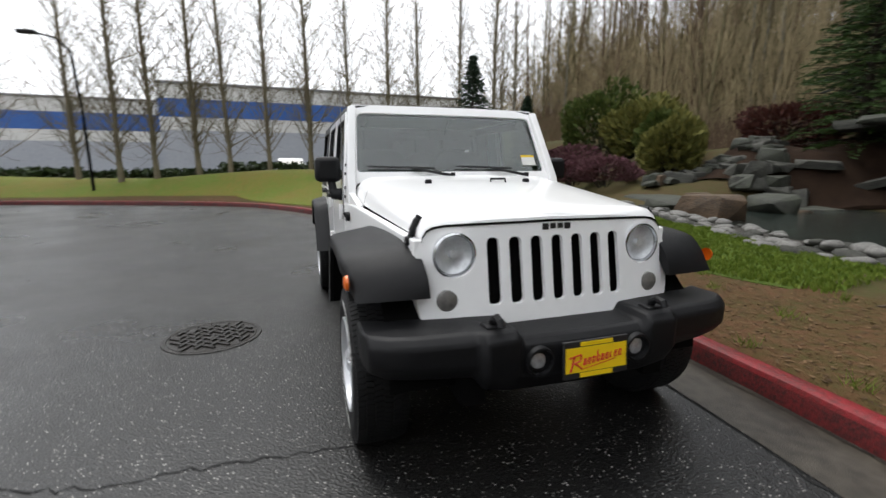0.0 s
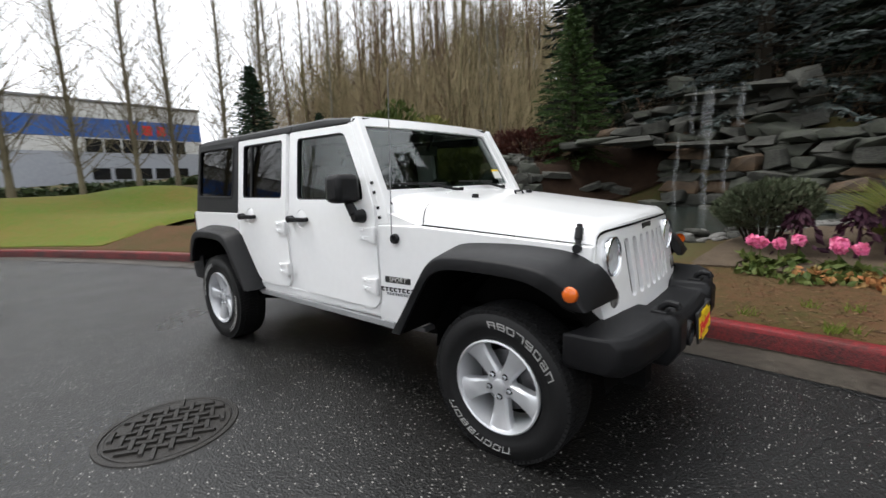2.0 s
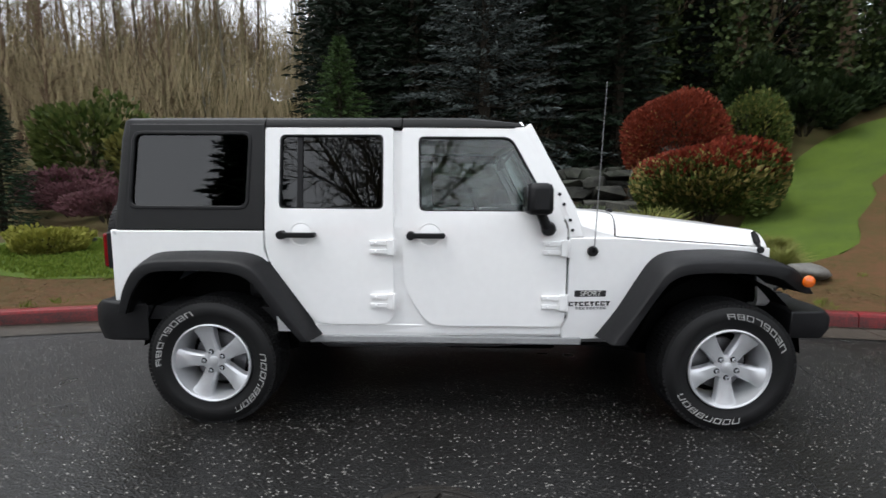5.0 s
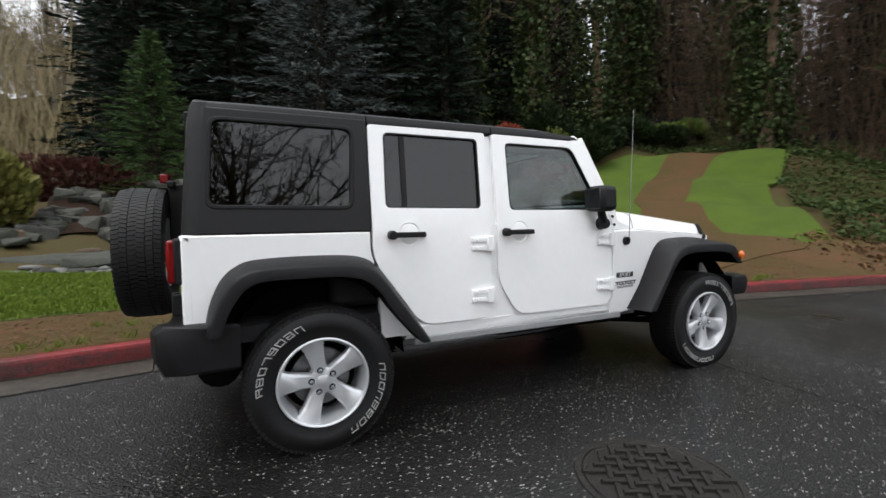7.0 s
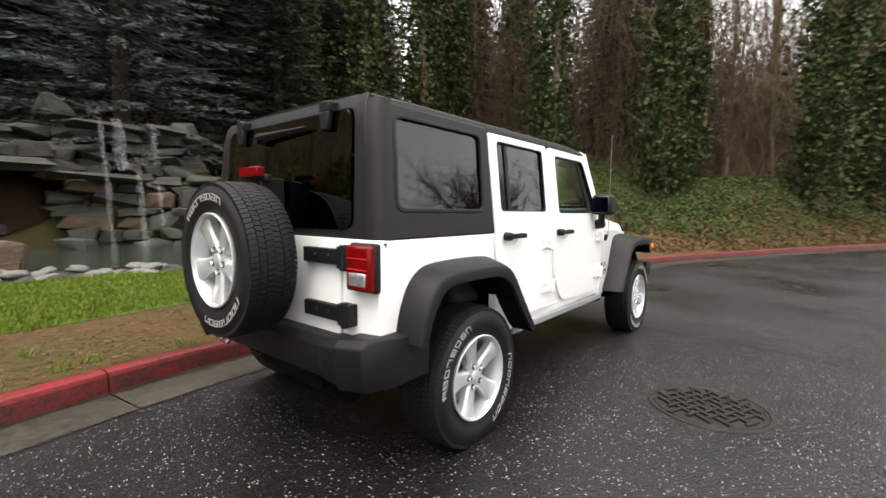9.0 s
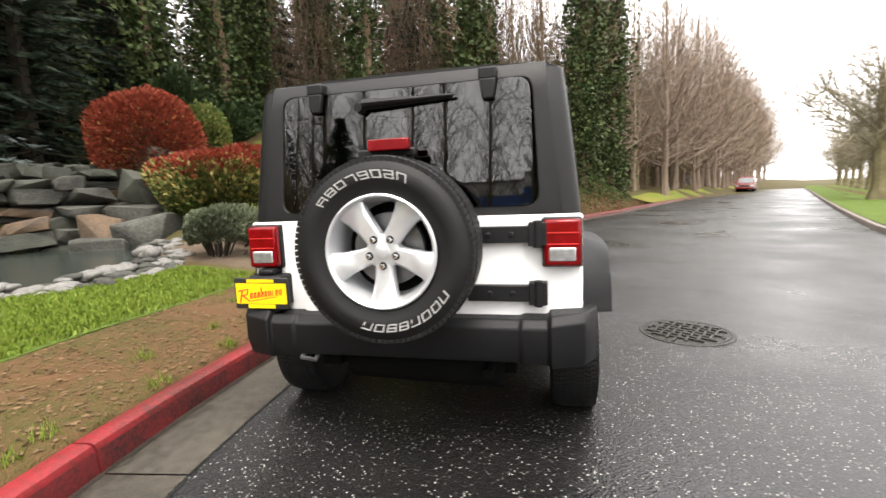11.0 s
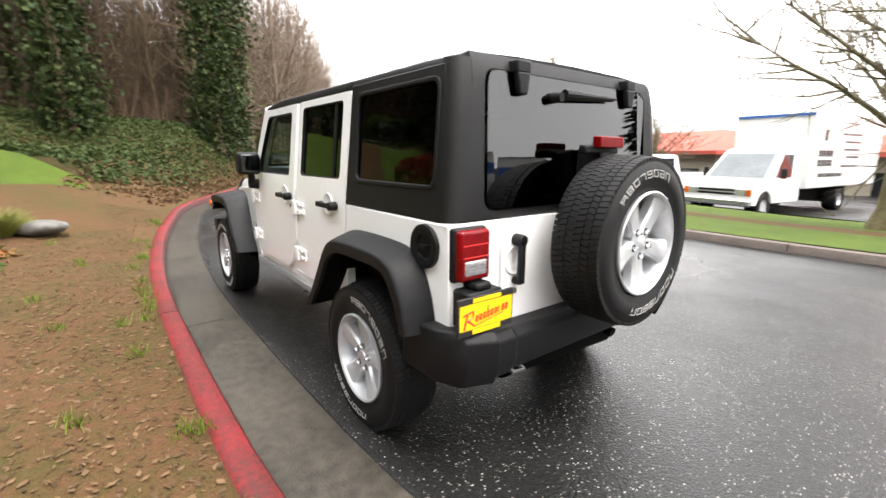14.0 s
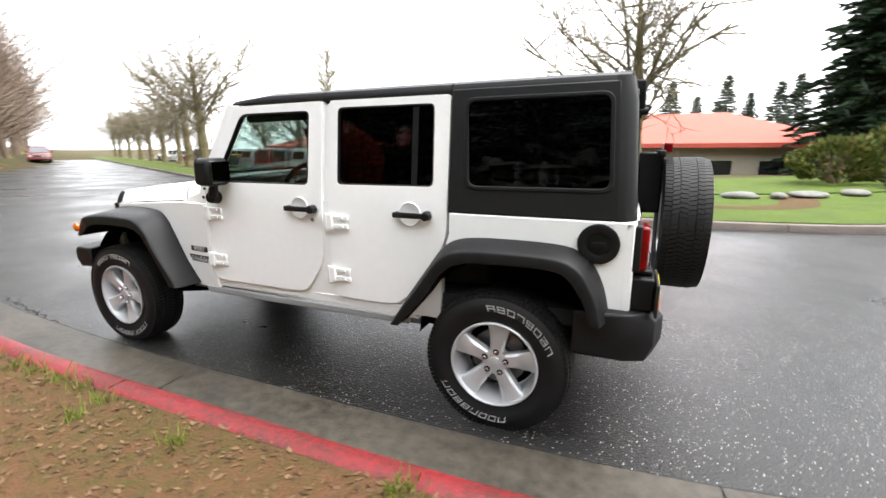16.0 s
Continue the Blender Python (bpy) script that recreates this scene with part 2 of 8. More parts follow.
HEIGHTS = [(-3, 3.3, 0.2), (0, 3.3, 0.2), (3, 3.5, 0.25), (-6.5, 5.4, 0.38), (-4, 5.6, 0.38), (-1.5, 4.8, 0.36), (-0.6, 4.4, 0.34), (0.6, 4.2, 0.34), (2.2, 5.4, 0.4), (3.2, 6.0, 0.5), (-1.5, 6.8, -0.1), (0.3, 6.2, -0.1), (-2.8, 8.2, -0.1), (-3.2, 10.2, -0.1), (0, 10, -0.1), (1, 8.4, -0.2), (-2, 9, -0.1), (3, 8.6, -0.1), (-2.2, 11.0, -0.1), (0, 11.0, -0.1), (2, 10.2, -0.1), (3.6, 9.4, -0.1), (-1.5, 12.6, 2.3), (0.6, 12.4, 2.4), (3.2, 11.4, 2.0), (-2, 13.5, 2.6), (2, 13.5, 3.0), (5, 11, 1.8), (5, 7, 0.75),
           (7, 9.5, 1.9), (0, 18, 5), (0, 30, 9), (10, 14, 4.2), (12.4, 7.2, 2.5), (17.5, 10.3, 4.1), (15, 12.5, 4.6), (9, 3.5, 0.7), (14, 3, 1.1), (20, 4, 2.4), (30, 5, 4), (15, 25, 9), (40, 20, 9), (60, 6, 3),
           (-6, 9, 0.7), (-10, 5, 0.45), (-13, 2, 0.6), (-18, 0, 1.2), (-18, 4, 1.5)]
HEIGHTS += [(-2.0, 11.9, 0.4), (-1.3, 12.0, 0.4), (-2.8, 12.0, 0.6), (-5.5, 10.9, 2.0), (-7.2, 10.8, 1.9), (-4.2, 11.4, 1.7), (-5.7, 9.4, 1.15), (-3.6, 13.0, 2.4), (-6.6, 9.2, 1.1), (17, 7.8, 3.85), (18.9, 7, 3.5), (14.3, 5.7, 2.25), (14.4, 9.3, 3.75), (21, 9, 4.5), (19, 12, 5.7), (17, 14, 6.2), (23, 8, 4.4), (14, 17, 6.4), (22, 5, 3.0), (26, 8, 4.6), (12, 4.2, 1.4), (10.5, 5.8, 1.6), (28, -4, 0.7), (36, -7, 0.8), (50, -13, 0.8), (70, -22, 0.8), (90, -32, 0.8), (46, -6, 1.2), (70, -12, 1.5), (-20, 34, 11), (0, 40, 13), (20, 40, 12), (-45, 40, 10),
            (-8, 14, 2.0), (-15, 12, 2.6), (-25, 20, 5.5), (-24, -2, 1.2), (-21, -8, 0.8), (-35, -10, 0.6), (-40, 10, 2), (-10, 32, 9)]


def near_line(line, x, y):
    """Distance to a line of points and the side: positive on its left."""
    best = (1e9, 1)
    for (ax, ay), (bx, by) in zip(line, line[1:]):
        ux, uy = bx - ax, by - ay
        t = max(0, min(1, ((x - ax) * ux + (y - ay) * uy) / (ux * ux + uy * uy)))
        dx, dy = x - ax - t * ux, y - ay - t * uy
        d = math.hypot(dx, dy)
        if d < best[0]:
            best = (d, 1 if ux * dy - uy * dx > 0 else -1)
    return best


def height(x, y):
    """The lie of the land: level with the kerb tops beside the road, a wooded hill behind the rocks."""
    d, side = near_line(KERB, x, y)
    if side > 0:
        wsum, total = 1e-9, 0.0
        for hx, hy, hz in HEIGHTS:
            w = 1 / (((x - hx) ** 2 + (y - hy) ** 2) + 0.4) ** 1.7
            wsum, total = wsum + w, total + w * hz
        land = total / wsum
        k = min(1, d / 3.0)
        k = k * k * (3 - 2 * k)
        far = max(0.0, math.hypot(x, y) - 60)
        return 0.15 * (1 - k) + land * k + (min(far * 0.05, 6) if x < 20 else 0)
    d2, side2 = near_line(FAR_KERB, x, y)
    if side2 < 0:
        k = min(1, d2 / 5)
        f = max(0.0, min(1.0, (d2 - 4.5) / 5))
        return 0.13 - 0.15 * k - 0.5 * f * f * (3 - 2 * f) - min(1.6, max(0, d2 - 12) * 0.03)
    return -0.04


@functools.lru_cache(None)
def node(i, j):
    return height(i * 0.5, j * 0.5)


@functools.lru_cache(None)
def gap(i, j):
    return near_line(KERB, i * 0.5, j * 0.5)


def land(x, y):
    """The land's height between the corners of a half-metre grid."""
    i, j = math.floor(x * 2), math.floor(y * 2)
    u, v = x * 2 - i, y * 2 - j
    return (node(i, j) * (1 - u) + node(i + 1, j) * u) * (1 - v) + (node(i, j + 1) * (1 - u) + node(i + 1, j + 1) * u) * v


def bed(x, y):
    """The ground sheet itself: it dips under the road, the kerbs and the strips beside them."""
    d, side = near_line(KERB, x, y)
    d2, side2 = near_line(FAR_KERB, x, y)
    dip = max(0.0, 1 - (d if side > 0 else 9) / 1.6, 1 - (d2 if side2 < 0 else 9) / 1.6)
    garden = 0.13 if (4.5 < x < 19.5 and 1.7 < y < 10.9) or (-22.5 < x < -9.3 and -19 < y < 4.9 and side > 0) else 0.0
    if ((x + 0.2) / 3.7) ** 2 + ((y - 8.4) / 3.55) ** 2 < 1:
        return -0.15
    return height(x, y) - max(garden, 0.35 * min(1, dip * 2))


def axis_steps(lo, hi, step, reach):
    a = list(np.arange(lo, hi + 1e-6, step))
    s, v = step, hi
    while v < reach:
        s *= 1.35
        v += s
        a.append(v)
    s, v = step, lo
    while v > -reach:
        s *= 1.35
        v -= s
        a.insert(0, v)
    return a


GRASS_GROUND = material("rough_grass_and_leaf_litter", (0.05, 0.052, 0.016), 0.9, spec=0.15, second=(0.065, 0.042, 0.02), scale=0.7, bump=0.8, bump_scale=25)


def asphalt_material():
    """Wet asphalt: pale stone chips, broad damp patches, rough grain."""
    m = bpy.data.materials.new("wet_asphalt")
    m.use_nodes = True
    n, l = m.node_tree.nodes, m.node_tree.links
    b = n["Principled BSDF"]
    co = n.new("ShaderNodeTexCoord")
    chips, broad, grain = n.new("ShaderNodeTexVoronoi"), n.new("ShaderNodeTexNoise"), n.new("ShaderNodeTexNoise")
    chips.inputs["Scale"].default_value = 84
    broad.inputs["Scale"].default_value, broad.inputs["Detail"].default_value = 0.55, 6
    grain.inputs["Scale"].default_value, grain.inputs["Detail"].default_value = 45, 4
    for t in (chips, broad, grain):
        l.new(co.outputs["Object"], t.inputs["Vector"])
    split = n.new("ShaderNodeSeparateColor")
    l.new(chips.outputs["Color"], split.inputs[0])
    pick, inner, both = n.new("ShaderNodeMapRange"), n.new("ShaderNodeMapRange"), n.new("ShaderNodeMath")
    pick.inputs["From Min"].default_value, pick.inputs["From Max"].default_value = 0.85, 0.99
    inner.inputs["From Min"].default_value, inner.inputs["From Max"].default_value = 0.5, 0.2
    both.operation = "MULTIPLY"
    l.new(split.outputs["Red"], pick.inputs["Value"]), l.new(chips.outputs["Distance"], inner.inputs["Value"])
    l.new(pick.outputs["Result"], both.inputs[0]), l.new(inner.outputs["Result"], both.inputs[1])
    base, chip = n.new("ShaderNodeMix"), n.new("ShaderNodeMix")
    base.data_type = chip.data_type = "RGBA"
    base.inputs["A"].default_value, base.inputs["B"].default_value = (0.0035, 0.0034, 0.0033, 1), (0.012, 0.0117, 0.0113, 1)
    chip.inputs["B"].default_value = (0.38, 0.37, 0.345, 1)
    l.new(grain.outputs["Fac"], base.inputs["Factor"])
    l.new(base.outputs["Result"], chip.inputs["A"]), l.new(both.outputs[0], chip.inputs["Factor"])
    l.new(chip.outputs["Result"], b.inputs["Base Color"])
    damp = n.new("ShaderNodeMapRange")
    damp.inputs["From Min"].default_value, damp.inputs["From Max"].default_value = 0.35, 0.65
    damp.inputs["To Min"].default_value, damp.inputs["To Max"].default_value = 0.26, 0.5
    l.new(broad.outputs["Fac"], damp.inputs["Value"]), l.new(damp.outputs["Result"], b.inputs["Roughness"])
    b.inputs["Specular IOR Level"].default_value = 0.42
    bp = n.new("ShaderNodeBump")
    bp.inputs["Strength"].default_value, bp.inputs["Distance"].default_value = 0.3, 0.01
    l.new(chips.outputs["Distance"], bp.inputs["Height"]), l.new(bp.outputs["Normal"], b.inputs["Normal"])
    return m


ASPHALT = asphalt_material()
CONCRETE = material("damp_concrete", (0.062, 0.054, 0.042), 0.45, spec=0.33, second=(0.02, 0.017, 0.013), scale=1.1, bump=0.2, bump_scale=120)
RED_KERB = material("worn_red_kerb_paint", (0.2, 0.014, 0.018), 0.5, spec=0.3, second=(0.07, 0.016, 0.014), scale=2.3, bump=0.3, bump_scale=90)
# darker, blotched red for the kerb's upright road face
KERB_FACE = material("darker_kerb_face", (0.12, 0.013, 0.014), 0.5, spec=0.3, second=(0.018, 0.011, 0.01), scale=3.5, bump=0.3, bump_scale=90)
BARE_KERB = material("grey_concrete_kerb", (0.16, 0.13, 0.11), 0.7, second=(0.10, 0.08, 0.07), scale=3, bump=0.3, bump_scale=90)
BARK = material("damp_bark_mulch", (0.1, 0.05, 0.025), 0.9, spec=0.15, second=(0.058, 0.048, 0.015), scale=0.9, bump=0.9, bump_scale=70)
LAWN = material("mown_lawn", (0.078, 0.118, 0.013), 0.9, spec=0.2, second=(0.05, 0.08, 0.012), scale=1.2, bump=0.9, bump_scale=110)

gx, gy = axis_steps(-22, 24, 0.6, 2500), axis_steps(-16, 22, 0.6, 2500)
ground = part("ground", sheet([[(x, y, bed(x, y)) for x in gx] for y in gy]), GRASS_GROUND)
tagged(ground, "damp rough grass and leaf litter rising to a wooded hill", "ground", kind="structure")

kerb_line, far_line = along(KERB, 0.5), along(FAR_KERB, 0.5)


def nearest_far(p):
    return min((q for q, _ in far_line), key=lambda q: (q - p).length_squared)


rows = []
for p, nrm in kerb_line:
    q = nearest_far(p)
    a = p - nrm * 0.3
    rows.append([(a.x + (q.x - a.x) * k / 12, a.y + (q.y - a.y) * k / 12, 0.0) for k in range(13)])
road = tagged(part("road", sheet(rows), ASPHALT), "wet dark asphalt road with pale stone chips", "road", kind="structure")


def strip(line, offsets, z=None, lift=0.0):
    """A band along a line, between sideways offsets; z(offset) or the ground's height plus lift."""
    return sheet([[(p + n * o).to_tuple()[:2] + ((z(o) if z else height(*(p + n * o).to_tuple()[:2]) + lift),) for o in offsets] for p, n in line])


near_part = [(p, n) for p, n in kerb_line if -17.9 < p.x < 70]


def kerb_profile(line, width, high):
    prof = [(0.0, -0.05), (0.012, high - 0.035), (0.026, high - 0.009), (0.05, high), (width - 0.025, high), (width, high - 0.02), (width, -0.05)]
    rows = [[(p + n * o).to_tuple()[:2] + (h + (0.004 * noise.noise(p * 0.9) if h > 0.05 else 0),) for o, h in prof] for p, n in line]
    bm = sheet(rows)
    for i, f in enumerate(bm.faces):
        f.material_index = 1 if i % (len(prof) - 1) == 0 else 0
    for end in (bm.verts[:len(prof)], bm.verts[-len(prof):]):
        bm.faces.new(list(end))
    return bm


def cast_pieces(parent, name, line, length, make, mat, bevel=0.0):
    """The line cut into pieces of a length, with a narrow open joint between them."""
    start, run = 0, 0.0
    for i in range(1, len(line)):
        run += (line[i][0] - line[i - 1][0]).length
        if run >= length or i == len(line) - 1:
            piece = list(line[start:i + 1])
            a, b = piece[0], piece[-1]
            piece[0] = (a[0] + (piece[1][0] - a[0]).normalized() * 0.006, a[1])
            piece[-1] = (b[0] + (piece[-2][0] - b[0]).normalized() * 0.006, b[1])
            part(name, make(piece), mat, parent, bevel=bevel)
            start, run = i, 0.0


kerb = thing("kerb", "worn red-painted concrete kerb cast in lengths", "kerb", kind="structure", at=pose(0, 0, 0))
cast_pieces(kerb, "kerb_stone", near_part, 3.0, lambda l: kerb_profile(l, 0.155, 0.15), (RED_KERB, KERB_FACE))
gutter = thing("gutter", "damp concrete gutter strip beside the red kerb", "gutter", kind="structure", at=pose(0, 0, 0))
cast_pieces(gutter, "gutter_slab", near_part, 3.0, lambda l: strip(l, (-0.42, -0.2, 0.004), lambda o: 0.008 - 0.012 * (o + 0.42)), CONCRETE)
far_kerb = thing("kerb", "brownish bare concrete kerb across the road", "kerb", kind="structure", at=pose(0, 0, 0))
cast_pieces(far_kerb, "kerb_stone", [(p, -n) for p, n in far_line if p.x < 70], 3.0, lambda l: kerb_profile(l, 0.15, 0.13), (BARE_KERB, BARE_KERB))
mulch_line = [(p, n) for p, n in kerb_line if p.x < 11]
mulch_rows = []
for p, n in mulch_line:
    row = []
    for o in (0.12, 0.15, 0.18, 0.3, 0.5, 0.8, 1.1, 1.4, 1.7, 1.85):
        q = p + n * o
        row.append((q.x, q.y, height(q.x, q.y) + (-0.05 if o < 0.14 else -0.012 if o < 0.17 else 0.012) + (0.012 * noise.noise(Vector((q.x * 5, q.y * 5, 0))) if o > 0.2 else 0)))
    mulch_rows.append(row)
tagged(part("mulch_bed", sheet(mulch_rows), BARK), "brown bark mulch strip behind the kerb", "mulch", kind="structure")
verge_line = [(p, -n) for p, n in far_line if p.x < 90]
tagged(part("verge", strip(verge_line, (0.14, 0.6, 1.2, 1.8, 2.4), lift=0.015), LAWN), "bright green grass verge across the road", "lawn", kind="structure")
tagged(part("worn_path", strip(verge_line, (2.3, 2.7, 3.1), lift=0.018), BARK), "worn brown earth path along the verge", "path", kind="structure")
tagged(part("verge", strip(verge_line, (3.0, 3.6, 4.2, 4.8, 5.3), lift=0.015), LAWN), "bright green grass verge beside the parking lot", "lawn", kind="structure")
tagged(part("parking_lot", strip(verge_line, (5.3, 7, 9, 12, 16, 24), lift=0.03), bpy.data.materials["wet_asphalt"]), "wet grey asphalt parking lot", "parking lot", kind="structure")

# ---- the parked off-road vehicle ----
car = thing("off_road_vehicle", "white four-door off-road vehicle with matt black hardtop beside kerb", "car", at=pose(0, 0, -0.046))


def side_y(x, z):
    """Half width of the body at a place of its side: the glass leans in, the nose tapers."""
    y = 0.80 - max(0.0, x - 0.56) * 0.125
    return y - max(0.0, z - 1.17) * 0.115 - max(0.0, 0.62 - z) * 0.15


def on_side(s):
    return lambda u, v, d: (u, s * (side_y(u, v) - d), v)


QUARTER = [(-2.072, 0.60), (-2.06, 1.155), (-1.18, 1.155), (-1.18, 1.05), (-1.155, 0.965), (-0.93, 0.635), (-0.895, 0.57), (-0.92, 0.57), (-1.08, 0.80), (-1.185, 0.945), (-1.28, 0.99), (-1.62, 1.0), (-1.79, 0.985), (-1.87, 0.93), (-1.93, 0.82), (-1.955, 0.62)]
REAR_DOOR = fillet([(-1.167, 1.743), (-0.433, 1.743), (-0.428, 0.612), (-0.885, 0.612), (-1.146, 0.975), (-1.167, 1.06)], [0.02, 0.02, 0.1, 0.09, 0.08, 0.06], 6)
REAR_HOLE = fillet([(-1.088, 1.284), (-0.488, 1.281), (-0.488, 1.704), (-1.082, 1.704)], 0.032)
FRONT_DOOR = fillet([(-0.382, 1.743), (0.297, 1.737), (0.553, 1.19), (0.562, 0.608), (-0.23, 0.608), (-0.376, 0.84)], [0.02, 0.03, 0.06, 0.1, 0.09, 0.09], 6)
FRONT_HOLE = fillet([(-0.282, 1.272), (0.44, 1.272), (0.425, 1.36), (0.238, 1.692), (-0.29, 1.694)], [0.035, 0.02, 0.05, 0.05, 0.035])
FENDER = [(0.572, 1.126), (0.572, 0.66), (0.545, 0.61), (0.545, 0.53), (0.785, 0.53), (0.91, 0.72), (1.03, 0.90), (1.10, 0.975), (1.2, 1.005), (1.6, 1.0), (1.73, 0.965), (1.80, 0.93), (1.80, 1.059), (1.3, 1.094), (0.86, 1.124)]

for s in (-1, 1):
    put = on_side(s)
    part("quarter_panel", prism(QUARTER, 0.0, 0.05, put=put), WHITE_PAINT, car, bevel=0.006)
    part("front_fender", prism(FENDER, 0.0, 0.04, put=put, cuts=[("u", 1.0), ("u", 1.4)]), WHITE_PAINT, car, bevel=0.006)
    part("inner_body_side", prism([(-1.12, 0.56), (-1.15, 1.18), (0.56, 1.18), (0.56, 0.56)], 0.012, 0.06, put=put), WHITE_PAINT, car)
    part("centre_pillar", prism([(-0.5, 1.17), (-0.31, 1.17), (-0.31, 1.73), (-0.5, 1.73)], 0.03, 0.06, put=put), WHITE_PAINT, car)
    part("sill", prism([(-0.99, 0.535), (0.85, 0.535), (0.85, 0.612), (-0.9, 0.612)], 0.004, 0.08, put=put), WHITE_PAINT, car, bevel=0.008)
    part("rocker_guard", prism([(-1.0, 0.50), (0.86, 0.50), (0.86, 0.532), (-0.99, 0.532)], 0.012, 0.1, put=put), STEEL, car, "dull grey rocker edge", bevel=0.005)
    for name, line, hole, hx in (("rear_door", REAR_DOOR, REAR_HOLE, -0.43), ("front_door", FRONT_DOOR, FRONT_HOLE, 0.552)):
        door = part(name, prism(line, 0.0, 0.045, [hole], put, cuts=[("v", 1.17)]), WHITE_PAINT, car, bevel=0.005)
        big = [(u + (0.012 if u > sum(p[0] for p in hole) / len(hole) else -0.012), v + (0.012 if v > 1.45 else -0.012)) for u, v in hole]
        part("window_seal", prism(big, 0.002, 0.03, [[(u * 0.97 + 0.03 * sum(p[0] for p in hole) / len(hole), v * 0.965 + 0.035 * 1.483) for u, v in hole]], put), BLACK_PLASTIC, door)
        part("window_pane", prism(hole, 0.018, 0.022, put=put), TINTED if name == "rear_door" else CLEAR_GLASS, door, smooth=0)
        if name == "rear_door":
            part("glass_divider", prism([(-0.985, 1.28), (-0.955, 1.28), (-0.955, 1.69), (-0.985, 1.69)], 0.01, 0.03, put=put), BLACK_PLASTIC, door)
        x0 = -1.063 if name == "rear_door" else -0.327
        y = s * side_y(x0, 1.13)
        part("handle_dish", lathe([(0.001, 0.0), (0.055, 0.001), (0.062, 0.006), (0.066, 0.0)], 28, centre=(x0 + 0.105, y + s * 0.002, 1.137)), WHITE_PAINT, door)
        hb = bmesh.new()
        tube(hb, (x0, y + s * 0.002, 1.135), (x0, y + s * 0.052, 1.135), 0.026, 0.024, 16)
        tube(hb, (x0 + 0.18, y + s * 0.0, 1.135), (x0 + 0.18, y + s * 0.046, 1.135), 0.016, 0.014, 12)
        box(hb, x0 - 0.002, x0 + 0.19, min(y + s * 0.03, y + s * 0.05), max(y + s * 0.03, y + s * 0.05), 1.12, 1.15)
        part("handle", hb, BLACK_PLASTIC, door, "black grab handle", bevel=0.006)
        if name == "front_door":
            part("lock", lathe([(0.001, 0.004), (0.011, 0.004), (0.013, 0.0)], 14, centre=(x0 + 0.02, y, 1.07)), STEEL, door)
        for z in (1.067, 0.754):
            hbm = bmesh.new()
            yy = s * side_y(hx, z)
            for u0, u1, dz0, dz1, out in ((-0.132, -0.012, 0.012, 0.038, 0.016), (-0.132, -0.012, -0.038, -0.012, 0.016), (-0.125, -0.03, -0.012, 0.012, 0.008), (-0.034, 0.004, -0.044, 0.044, 0.03)):
                lo, hi = sorted((yy - s * 0.002, yy + s * out))
                box(hbm, hx + u0, hx + u1, lo, hi, z + dz0, z + dz1)
            tube(hbm, (hx + 0.004, yy + s * 0.02, z - 0.05), (hx + 0.004, yy + s * 0.02, z + 0.05), 0.013, 0.013, 10)
            for dz in (-0.025, 0.025):
                tube(hbm, (hx - 0.1, yy, z + dz), (hx - 0.1, yy + s * 0.023, z + dz), 0.009, 0.007, 8)
            part("hinge", hbm, WHITE_PAINT, door, bevel=0.004)

# cowl, hood, grille
def hood_ring(x, lift=0.0):
    w = 0.737 - (x - 0.56) * 0.098
    edge = 1.13 - max(0, x - 0.855) * 0.069
    top = 1.305 - max(0, x - 0.56) * 0.115 - max(0, x - 1.77) ** 2 * 6.0
    prof = [(-1.0, 0.0), (-0.992, 0.3), (-0.965, 0.62), (-0.92, 0.82), (-0.84, 0.93), (-0.6, 0.985), (-0.3, 1.0), (0, 1.01)]
    prof += [(-u, v) for u, v in prof[-2::-1]]
    bulge = 0.012 if 0.9 < x < 1.75 else 0.004
    return [(x, u * w, edge + (top - edge) * v + lift + bulge * max(0, 1 - abs(u) / 0.5)) for u, v in prof]


def on_grille(u, v, d):
    return (1.913 - 0.075 * (v - 0.7) / 0.42 - 0.05 * (u / 0.62) ** 2 - d, u, v)


hood = part("hood", sheet([hood_ring(x) for x in (0.86, 0.95, 1.1, 1.3, 1.5, 1.65, 1.72, 1.76)] + [[(on_grille(y, z, 0)[0] - 0.012, y, z) for _, y, z in hood_ring(1.81)]] + [[(on_grille(y, z, 0)[0] + 0.003, y * 1.0, z - 0.012) for _, y, z in hood_ring(1.83)]]), WHITE_PAINT, car)
part("cowl", sheet([hood_ring(x, -0.002) for x in (0.5, 0.6, 0.7, 0.8, 0.852)]), WHITE_PAINT, car)
part("hood_gap", sheet([hood_ring(x, -0.012) for x in (0.83, 0.88)]), DARK, car)
for y in (-0.33, 0.33):
    hb = bmesh.new()
    box(hb, 0.93, 0.965, y - 0.022, y + 0.022, 1.25, 1.284, 0.2)
    part("hood_bumper", hb, BLACK_PLASTIC, hood, bevel=0.006)
part("footman_loop", pipe([(1.0, 0.06, 1.255), (0.995, 0.06, 1.284), (0.99, 0.16, 1.284), (1.0, 0.16, 1.255)], 0.007), BLACK_PLASTIC, hood)
nb = bmesh.new()
box(nb, 0.68, 0.7, -0.3, 0.34, 1.272, 1.29)
part("cowl_vent", nb, WHITE_PAINT, car)
